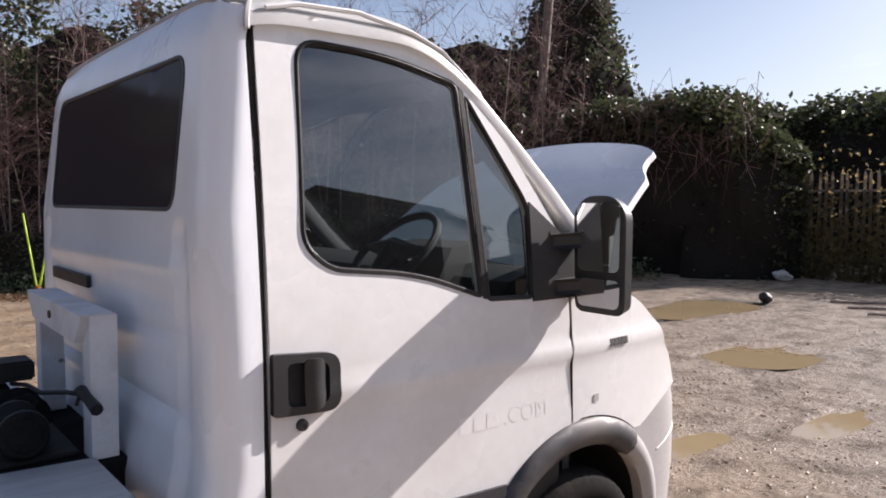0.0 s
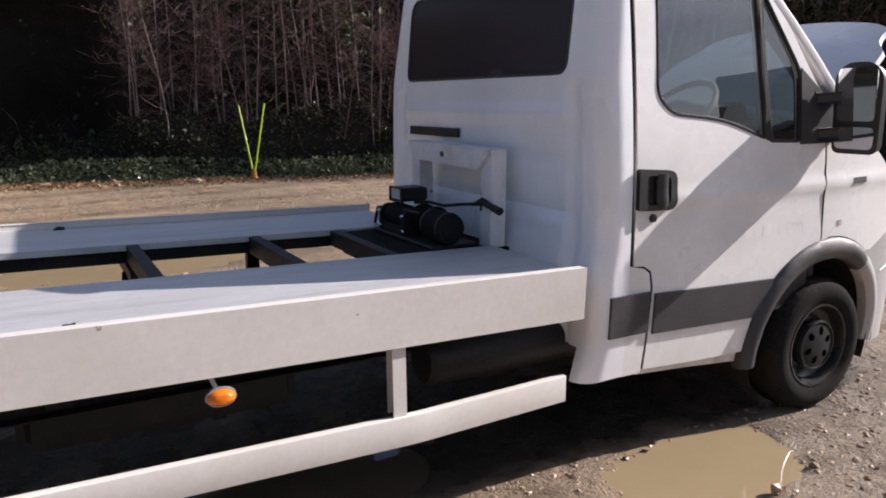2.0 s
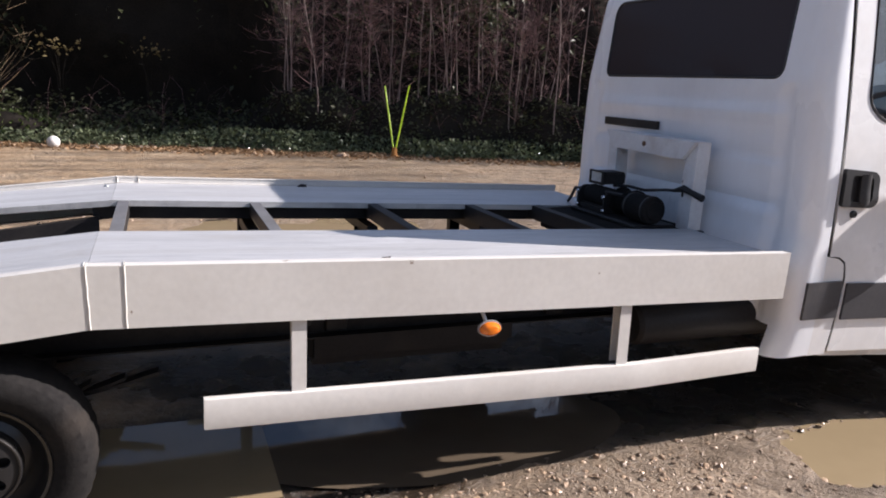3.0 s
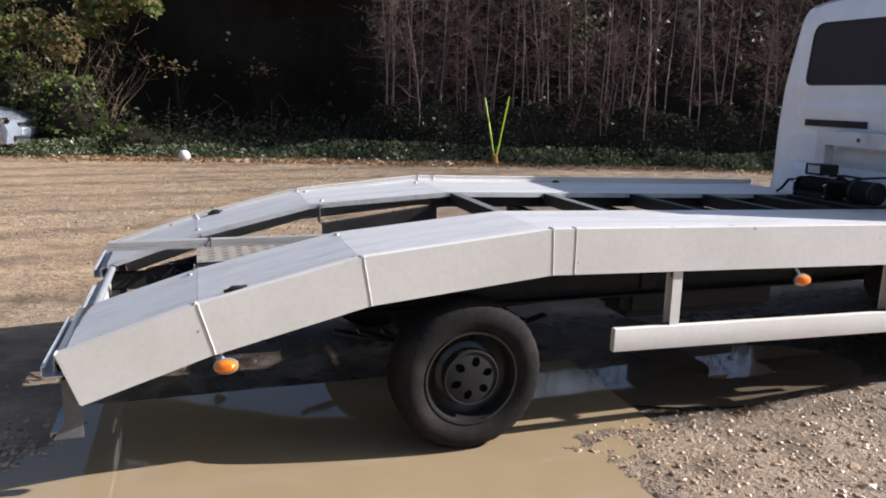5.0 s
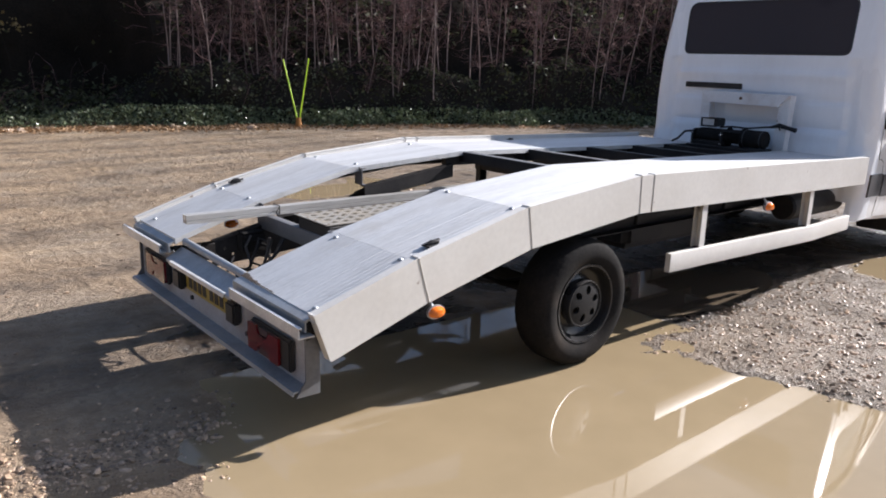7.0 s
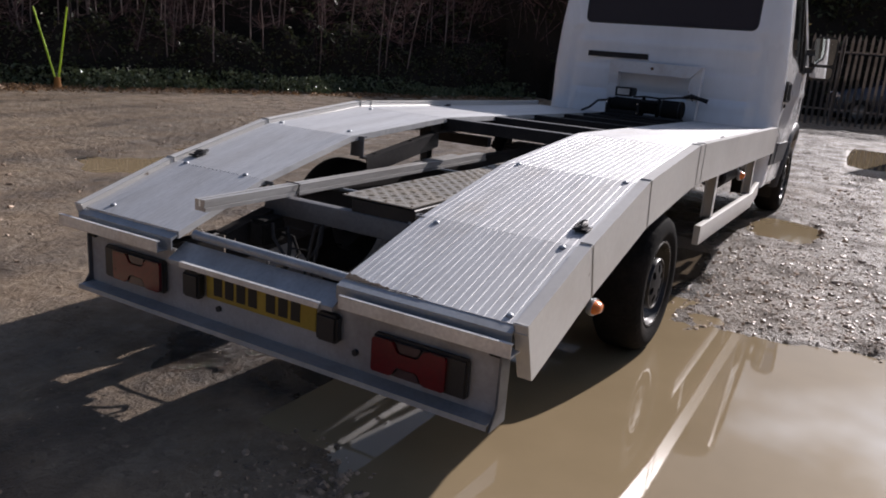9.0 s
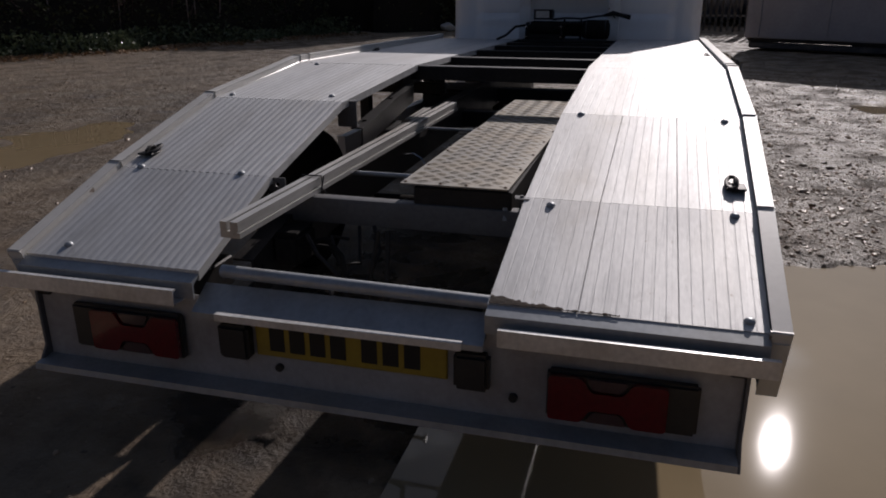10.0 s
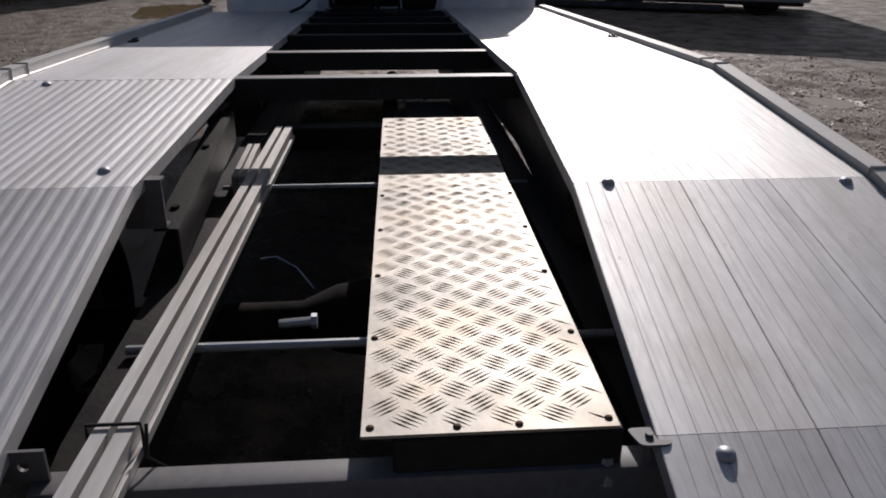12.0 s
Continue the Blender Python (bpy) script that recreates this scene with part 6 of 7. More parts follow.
# ---- loose aluminium profiles lying in the well ----
def profile_bar(p0, p1, k=1.0):
    """A twin-topped extrusion with a dark slot between and a ledge along one side, as one piece."""
    p0, p1 = Vector(p0), Vector(p1)
    cut = [(-0.036, -0.007), (0.047, -0.007), (0.047, 0.008), (0.034, 0.008), (0.034, 0.014), (0.040, 0.014), (0.040, 0.040), (0.007, 0.040), (0.007, 0.012), (-0.007, 0.012), (-0.007, 0.040), (-0.036, 0.040)]
    return sweep(bmesh.new(), [p0, p0.lerp(p1, 0.5), p1], [(u * k, v) for u, v in cut])


rail = thing("aluminium_profile", (-0.8, 0.4, 0.702), "long twin-channel aluminium profile lying loose across the truck's well", "metal bar", "loose profiles")
part("channel", profile_bar((-1.61, 0.403, 0.702), (0.70, 0.365, 0.702), 0.74), M_PROFILE, rail)
bm = bmesh.new()
c = Vector((-1.075, 0.395, 0.722))
ring = [(0, -0.037, -0.028), (0, 0.037, -0.028), (0, 0.038, 0.0), (0, 0.037, 0.025), (0, -0.037, 0.025), (0, -0.038, 0.0), (0, -0.037, -0.024)]
tube(bm, [c + Vector(p) for p in ring], 0.0028, 6, False)
tube(bm, [c + Vector((0, -0.045, 0.024)), c + Vector((-0.03, -0.05, -0.01)), c + Vector((0.0, -0.075, -0.06))], 0.0028, 6)
part("tie_wire", bm, M_BLACK, rail, "dark twisted tie wire")
stub = thing("aluminium_profile", (0.25, 0.42, 0.702), "short offcut of aluminium channel beside the long one", "metal bar", "loose profiles")
part("channel", profile_bar((0.10, 0.425, 0.702), (0.46, 0.435, 0.702), 0.5), M_PROFILE, stub)

# ---- yard: loose stones, hedge line, trees, fence, vehicles ----
rng = np.random.default_rng(7)


def stuff(name, verts, faces, mat, label, category, smooth=False):
    me = bpy.data.meshes.new(name)
    me.from_pydata(verts, [], faces)
    me.materials.append(mat)
    if smooth:
        for p in me.polygons:
            p.use_smooth = True
    return tagged(new(name, me), label, category, kind="stuff")


PHI = (1 + 5 ** 0.5) / 2
ICO = np.array([(-1, PHI, 0), (1, PHI, 0), (-1, -PHI, 0), (1, -PHI, 0), (0, -1, PHI), (0, 1, PHI), (0, -1, -PHI), (0, 1, -PHI), (PHI, 0, -1), (PHI, 0, 1), (-PHI, 0, -1), (-PHI, 0, 1)]) / 1.9
ICO_F = [(0, 11, 5), (0, 5, 1), (0, 1, 7), (0, 7, 10), (0, 10, 11), (1, 5, 9), (5, 11, 4), (11, 10, 2), (10, 7, 6), (7, 1, 8), (3, 9, 4), (3, 4, 2), (3, 2, 6), (3, 6, 8), (3, 8, 9), (4, 9, 5), (2, 4, 11), (6, 2, 10), (8, 6, 7), (9, 8, 1)]


def stones(name, spots, lo, hi, label):
    verts, faces = [], []
    for x, y in spots:
        b0 = basin(x, y)
        if b0 > 0.40 and rng.random() > (0.30 if b0 < 0.75 else 0.012):
            continue
        r = lo * (hi / lo) ** (rng.random() ** 2.3)
        sc = np.array((r * rng.uniform(0.8, 1.4), r * rng.uniform(0.7, 1.1), r * rng.uniform(0.45, 0.8)))
        p = ICO * sc * rng.uniform(0.6, 1.2, (12, 1))
        a = rng.uniform(0, 6.3)
        c, s = math.cos(a), math.sin(a)
        q = np.stack([p[:, 0] * c - p[:, 1] * s + x, p[:, 0] * s + p[:, 1] * c + y, p[:, 2] + ground_z(x, y) + sc[2] * rng.uniform(-0.25, 0.4)], 1)
        base = len(verts)
        verts += q.tolist()
        faces += [(a0 + base, b0 + base, c0 + base) for a0, b0, c0 in ICO_F]
    return stuff(name, verts, faces, M_STONE, label, "gravel")


def scatter(n, x0, x1, y0, y1):
    return np.stack([rng.uniform(x0, x1, n), rng.uniform(y0, y1, n)], 1)


stones("gravel", np.concatenate([scatter(10000, 0.55, 6.0, -5.2, -0.85), scatter(4200, 5.2, 14, -6, 5), scatter(500, -5.0, -1.5, -1.4, 1.6), scatter(6500, 0.35, 2.9, -3.9, -1.0), scatter(5200, 4.9, 9.5, -4.2, 1.6), scatter(900, -2.9, -1.5, -1.2, -0.2)]), 0.004, 0.019, "loose grey and brown gravel pressed into the mud")
stones("gravel", np.concatenate([scatter(2400, -6, 8, 1.4, 8), scatter(900, -6, 12, 6, 12.5), scatter(500, -5, 1, -5, -0.8)]), 0.005, 0.022, "scattered small stones on the open yard")


stones("gravel", np.concatenate([scatter(420, 3.0, 9.0, -5.0, -1.1), scatter(160, 0.8, 3.0, -3.6, -1.6), scatter(150, -4, 6, 2.5, 9)]), 0.012, 0.036, "larger stones bedded in the mud")
# a spill of dark wet pebbles beside the big puddle
spill = []
for _ in range(700):
    t = rng.random()
    spill.append((-2.75 + 1.0 * t + rng.normal(0, 0.06), -0.58 + rng.normal(0, 0.10)))
stones("gravel", spill, 0.006, 0.024, "dark wet pebbles spilled by the puddle")


# hedge line along the yard's far side
LINE = [(-30, 19.0), (-14, 17.4), (-4, 15.4), (-1, 14.75), (4, 13.5), (8, 12.1), (11.7, 10.4), (17, 8.0)]
def hedge_y(x):
    return along(LINE, x)


def leaves(name, pts, size, mat, label, category, up=0.5, kind="stuff", parent=None):
    """Many small folded leaves at the given places."""
    verts, faces = [], []
    for p in pts:
        n = Vector(rng.normal(size=3))
        n.z = abs(n.z) + up
        n.normalize()
        t = n.orthogonal().normalized()
        t.rotate(Matrix.Rotation(rng.uniform(0, 6.3), 3, n))
        s = n.cross(t)
        r = size * rng.uniform(0.55, 1.35)
        c = Vector(p)
        b = len(verts)
        verts += [tuple(c - t * r), tuple(c + s * r * 0.62 + n * r * 0.22 - t * 0.15 * r), tuple(c + t * r), tuple(c - s * r * 0.62 + n * r * 0.22 - t * 0.15 * r)]
        faces += [(b, b + 1, b + 2), (b, b + 2, b + 3)]
    me = bpy.data.meshes.new(name)
    me.from_pydata(verts, [], faces)
    me.materials.append(mat)
    ob = new(name, me)
    if parent is not None:
        ob.parent = parent
        ob.matrix_parent_inverse = Matrix.Translation(-parent.location)
        return tagged(ob, label)
    return tagged(ob, label, category, kind=kind)


# low ivy and weeds at the foot of the hedge
pts = []
for _ in range(34000):
    x = rng.uniform(-13, 17)
    d = abs(rng.normal(0, 1)) * 0.9
    patch = 0.5 + 0.5 * noise.noise((x * 0.5, d * 0.8, 2.0))
    if rng.random() > 0.25 + 1.1 * patch - (0.25 if -1.2 < x < 3.5 else 0):
        continue
    h = max(0.02, (0.12 + 0.46 * patch) * min(1, d / 0.5 + 0.25))
    edge = 0.25 * math.sin(x * 1.7) + 0.40 * noise.noise((x * 0.7, 4, 1)) + 0.25 * noise.noise((x * 2.3, 4, 6))
    pts.append((x, hedge_y(x) - 0.70 + d + edge, rng.uniform(0, 1) ** 0.7 * h))
leaves("ground_ivy", pts, 0.044, M_GRASS, "low ivy and green weeds along the hedge foot", "ground cover", 0.15)
pts = []
for _ in range(9000):
    x = rng.uniform(-13, 17)
    d = rng.uniform(0.2, 3.4)
    pts.append((x, hedge_y(x) + d, rng.uniform(0, 1) * (0.25 + 0.25 * d)))
leaves("undergrowth", pts, 0.075, M_IVY, "dark ivy undergrowth beneath bare saplings", "undergrowth", 0.9)
pts = []
for _ in range(8500):
    x = rng.uniform(-13, 16.5) if rng.random() < 0.7 else rng.uniform(-4, 5)
    pts.append((x, hedge_y(x) - 0.95 + rng.normal(0, 0.36), rng.uniform(0.006, 0.05)))
leaves("leaf_litter", pts, 0.045, M_DRY, "brown leaf litter at the yard's edge", "leaves", 1.6)
stones("edge_stones", [(x, hedge_y(x) - 1.0 + rng.normal(0, 0.22)) for x in np.concatenate([rng.uniform(-12, 16, 200), rng.uniform(-4, 5, 160)])], 0.03, 0.11, "brick rubble and stones along the hedge foot")

def recess(x):
    """How far the growth is set back, to keep it dark, where the saplings end."""
    return 2.8 * min(1, max(0, (3.4 - x) / 0.5)) * min(1, max(0, (x + 9.0) / 6.5))


def thicket_top(x):
    return 5.8 + 0.7 * noise.noise((x * 0.25, 0, 1)) + 0.5 * noise.noise((x * 0.9, 0, 4))


# dense growth behind: a near-black lumpy bank over head height, its shade in the colour
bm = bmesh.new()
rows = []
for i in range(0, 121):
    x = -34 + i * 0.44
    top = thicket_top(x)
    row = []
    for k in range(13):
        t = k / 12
        # leans forward in the recess so that the sheet stays unlit
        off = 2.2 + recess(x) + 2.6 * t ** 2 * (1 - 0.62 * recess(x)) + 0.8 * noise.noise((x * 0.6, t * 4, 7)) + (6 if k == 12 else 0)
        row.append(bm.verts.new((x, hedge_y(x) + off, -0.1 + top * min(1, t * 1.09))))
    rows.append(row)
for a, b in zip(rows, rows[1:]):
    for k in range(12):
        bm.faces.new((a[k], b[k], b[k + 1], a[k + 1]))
single("thicket", bm, M_CORE, "near-black thicket sheet behind the saplings, shade in its colour", "thicket", kind="structure")
pts = []
for _ in range(16000):
    x = rng.uniform(-20, 18)
    t = rng.uniform(0, 1) ** 0.6
    top = thicket_top(x)
    clump = noise.noise((x * 0.8, t * 5, 3.3))
    if (clump < -0.05 and t < 0.85) or (-3.0 < x < 3.4 and t < 0.85 and rng.random() < 0.93):
        continue
    pts.append((x + rng.normal(0, 0.15), hedge_y(x) + 1.6 + recess(x) + 2.7 * t ** 2 * (1 - 0.62 * recess(x)) + rng.normal(0, 0.35), top * t + rng.normal(0, 0.25)))
leaves("thicket_leaves", pts, 0.085, M_IVY, "dark evergreen leaves over the thicket", "leaves", 0.3)


# a low bank of bramble and ivy, near-black to paint shade over the saplings' feet
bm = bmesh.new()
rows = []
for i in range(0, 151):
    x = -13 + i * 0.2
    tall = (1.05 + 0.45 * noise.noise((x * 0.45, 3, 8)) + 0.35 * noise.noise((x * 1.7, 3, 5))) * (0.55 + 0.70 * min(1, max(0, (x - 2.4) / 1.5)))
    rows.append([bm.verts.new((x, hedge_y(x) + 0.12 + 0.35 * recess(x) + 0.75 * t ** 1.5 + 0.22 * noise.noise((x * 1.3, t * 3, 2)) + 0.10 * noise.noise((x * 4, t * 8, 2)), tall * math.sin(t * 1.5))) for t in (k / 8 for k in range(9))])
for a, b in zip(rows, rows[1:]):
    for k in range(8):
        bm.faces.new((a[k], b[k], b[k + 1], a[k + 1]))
single("bramble_bank", bm, M_CORE, "low bramble and ivy bank, hedge-foot shade in its near-black colour", "undergrowth", kind="structure")
pts = []
for _ in range(9000):
    x = rng.uniform(-12, 17)
    t = rng.uniform(0, 1)
    tall = (1.05 + 0.45 * noise.noise((x * 0.45, 3, 8)) + 0.35 * noise.noise((x * 1.7, 3, 5))) * (0.55 + 0.70 * min(1, max(0, (x - 2.4) / 1.5)))
    pts.append((x, hedge_y(x) + 0.06 + 0.35 * recess(x) + 0.75 * t ** 1.5 + 0.22 * noise.noise((x * 1.3, t * 3, 2)) - abs(rng.normal(0, 0.05)), tall * math.sin(t * 1.5) + rng.normal(0, 0.05)))
leaves("bramble_leaves", [p for p in pts if p[2] > 0.02], 0.05, M_IVY, "dull ivy and bramble leaves over the bank", "leaves", 0.3)


# bare saplings: a few different ones, then copies
def sapling(seed, h, lean, at):
    r = random.Random(seed)
    o = thing("sapling", at, "tall thin bare sapling with reddish twigs", "tree", "bare saplings")
    bm = bmesh.new()
    base = Vector(at)
    stem, p, d = [], base.copy(), Vector((lean * 0.05, 0, 1))
    for k in range(13):
        stem.append(p.copy())
        d = (d + Vector((r.gauss(0, 0.045) + lean * 0.02, r.gauss(0, 0.04), 0.05))).normalized()
        p += d * h / 12
    tube(bm, stem, [0.017 * (1 - 0.85 * k / 12) for k in range(13)], 6)
    part("trunk", bm, M_BARK, o)
    bm = bmesh.new()
    for _ in range(34):
        t = r.uniform(0.24, 0.97)
        f = t * 12
        q = stem[int(f)].lerp(stem[min(12, int(f) + 1)], f % 1)
        a, ln = r.uniform(0, 6.3), r.uniform(0.35, 1.3) * (1.2 - t * 0.6)
        d = Vector((math.cos(a) * r.uniform(0.3, 0.9), math.sin(a) * r.uniform(0.3, 0.9), r.uniform(-0.15, 1.0))).normalized()
        path = [q.copy()]
        for _ in range(4):
            d = (d + Vector((r.gauss(0, 0.22), r.gauss(0, 0.22), r.gauss(0.06, 0.16)))).normalized()
            path.append(path[-1] + d * ln / 4)
        tube(bm, path, [0.0075, 0.006, 0.0045, 0.003, 0.0015], 4, False)
        for _ in range(8):
            i = r.randint(0, 3)
            q = path[i].lerp(path[i + 1], r.random())
            e = (d * 0.5 + Vector((r.uniform(-1, 1), r.uniform(-1, 1), r.uniform(-0.5, 0.9)))).normalized()
            w = q + e * r.uniform(0.10, 0.28)
            tube(bm, [q, w, w + (e + Vector((r.uniform(-0.6, 0.6), r.uniform(-0.6, 0.6), r.uniform(-0.2, 0.6)))).normalized() * r.uniform(0.06, 0.2)], [0.0032, 0.0022, 0.0012], 3, False)
    tagged(part("crown", bm, M_TWIG, o, smooth=0), kind="stuff")
    return o


kinds = [sapling(k, h, ln, (x, hedge_y(x) + dy, 0)) for k, (h, ln, x, dy) in enumerate(((6.4, 0.4, 6.2, 0.7), (5.4, -0.5, 7.6, 1.2), (7.2, 0.2, 9.0, 0.8), (4.4, 0.7, 4.6, 0.9), (6.0, -0.2, 11.0, 0.9), (3.4, -0.6, 8.3, 0.4)))]
r = random.Random(5)
for k in range(42):
    x = r.uniform(3.3, 16.5)
    src = kinds[k % len(kinds)]
    sc = r.uniform(0.8, 1.15)
    ob = copy_thing(src, pose(x, hedge_y(x) + r.uniform(0.25, 2.0), -0.02, 0, 0, r.uniform(0, 360)) @ Matrix.Scale(sc, 4))
    ob.scale = (sc, sc, sc)

# the tangle of fine twigs between them
bm = bmesh.new()
for _ in range(1000):
    x, z = r.uniform(3.2, 17), r.uniform(1.8, 6.5)
    y = hedge_y(x) + r.uniform(0.2, 2.4)
    d = Vector((r.gauss(0, 0.6), r.gauss(0, 0.4), r.uniform(-0.15, 1.0))).normalized() * r.uniform(0.5, 1.6)
    p, q = Vector((x, y, z)), Vector((x, y, z)) + d
    k = p.lerp(q, 0.5) + Vector((r.uniform(-0.08, 0.08), 0, r.uniform(-0.02, 0.12)))
    tube(bm, [p, k, q], [0.006, 0.004, 0.002], 3, False)
    for _ in range(2):
        s0 = p.lerp(q, r.uniform(0.3, 0.9))
        tube(bm, [s0, s0 + Vector((r.uniform(-0.3, 0.3), r.uniform(-0.2, 0.2), r.uniform(-0.05, 0.35)))], [0.003, 0.0014], 3, False)
tagged(single("twig_tangle", bm, M_TWIG, "tangle of fine purplish-brown bare twigs", "twigs", smooth=0), kind="stuff")
for k in range(18):
    x, h = r.uniform(3.4, 11), r.uniform(4.5, 7.0)
    y = hedge_y(x) + r.uniform(0.2, 1.6)
    o = thing("pole_stem", (x, y, 0), "slender bare upright stem in the hedge", "tree", "bare stems")
    bm = bmesh.new()
    a, b = r.uniform(-0.5, 0.5), r.uniform(-0.15, 0.15)
    tube(bm, [(x + a * t * t + 0.05 * math.sin(5 * t + k) + 0.02 * math.sin(13 * t + 2 * k), y + b * t, h * t - 0.03) for t in (j / 7 for j in range(8))], [0.016 * (1.05 - j / 7) + 0.003 for j in range(8)], 5, False)
    part("stem", bm, M_BARK, o)

# arching bramble canes and pale dead stems
verts_bm = bmesh.new()
for _ in range(150):
    x = r.uniform(-9, 17)
    y = hedge_y(x) + r.uniform(0.2, 1.8)
    a, ln, h = r.uniform(0, 6.3), r.uniform(0.5, 1.4), r.uniform(0.4, 1.6)
    tube(verts_bm, [(x, y, 0), (x + 0.3 * ln * math.cos(a), y + 0.3 * ln * math.sin(a), h * 0.8), (x + 0.7 * ln * math.cos(a), y + 0.7 * ln * math.sin(a), h), (x + ln * math.cos(a), y + ln * math.sin(a), h * 0.7)], [0.005, 0.004, 0.003, 0.0015], 4, False)
tagged(single("brambles", verts_bm, M_TWIG, "dead brown bramble canes in the hedge foot", "brambles", smooth=0), kind="stuff")

# marker rods in the weeds
mk = thing("marker_rods", (5.34, 12.1, 0), "two fluorescent yellow rods standing in a V in the weeds", "marker")
for p in ((5.22, 12.55, 1.50), (5.64, 12.13, 1.535)):
    bm = bmesh.new()
    tube(bm, [(5.34, 12.1, 0.05), p], [0.020, 0.017], 8)
    part("rod", bm, M_STICK, mk)
bm = bmesh.new()
lathe(bm, [(0.0, 0.22), (0.05, 0.22), (0.07, 0.05), (0.11, 0.0)], (5.34, 12.1, 0.0), "z", 12)
part("base", bm, M_ORANGE, mk)

bm = bmesh.new()
bmesh.ops.create_icosphere(bm, subdivisions=3, radius=0.125, matrix=Matrix.Translation((-1.40, 13.55, 0.12)))
single("ball", bm, M_BALL, "scuffed white ball lying in the leaf litter", "ball", smooth=180)


# ivy-covered bush by the parked car
def bush(name, blobs, n, size, mat, label, core=True, category="bush"):
    o = thing(name, (blobs[0][0], blobs[0][1], 0), label, category)
    bm = bmesh.new()
    pts = []
    vol = [b[3] * b[4] * b[5] for b in blobs]
    for (cx, cy, cz, rx, ry, rz), v in zip(blobs, vol):
        start = len(bm.verts)
        made = bmesh.ops.create_icosphere(bm, subdivisions=3, radius=1)["verts"]
        for q in made:
            k = 0.80 + 0.16 * noise.noise(q.co * 2 + Vector((cx, cy, cz)))
            q.co = Vector((cx + q.co.x * rx * k, cy + q.co.y * ry * k, max(-0.05, cz + q.co.z * rz * k)))
        for _ in range(int(n * v / sum(vol))):
            d = Vector(rng.normal(size=3)).normalized()
            k = 0.82 + 0.22 * noise.noise(d * 2.3 + Vector((cx, cy, cz))) + rng.normal(0, 0.09)
            z = cz + d.z * rz * k
            if z > 0.02:
                pts.append((cx + d.x * rx * k, cy + d.y * ry * k, z))
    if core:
        # near-black shell paints the shade seen between the leaves
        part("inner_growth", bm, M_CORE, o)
    else:
        bm.free()
    leaves("foliage", pts, size, mat, "", "", 0.3, parent=o)
    return o


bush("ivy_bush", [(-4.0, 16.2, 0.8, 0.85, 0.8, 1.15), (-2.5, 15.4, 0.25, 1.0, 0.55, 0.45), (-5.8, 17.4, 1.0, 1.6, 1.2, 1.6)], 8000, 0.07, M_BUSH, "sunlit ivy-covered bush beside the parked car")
bm = bmesh.new()
for _ in range(160):
    x = r.uniform(-9, -3.2)
    y = hedge_y(x) + r.uniform(0.8, 2.6)
    a, ln = r.uniform(0, 6.3), r.uniform(1.5, 3.8)
    pts = [Vector((x, y, 0))]
    d = Vector((0.35 * math.cos(a), 0.35 * math.sin(a), 1))
    for k in range(4):
        pts.append(pts[-1] + d.normalized() * ln / 4)
        d += Vector((r.uniform(-0.3, 0.3), r.uniform(-0.3, 0.3), -0.12))
    tube(bm, pts, [0.008, 0.007, 0.005, 0.003, 0.0015], 4, False)
    for _ in range(5):
        q = pts[r.randint(1, 4)]
        tube(bm, [q, q + Vector((r.uniform(-0.4, 0.4), r.uniform(-0.4, 0.4), r.uniform(-0.1, 0.5)))], [0.005, 0.002], 3, False)
tagged(single("scrub", bm, material("pale_dead_scrub", (0.30, 0.22, 0.13), (0.22, 0.15, 0.09), rough=0.85), "pale dead scrub stems above the bush", "scrub", smooth=0), kind="stuff")

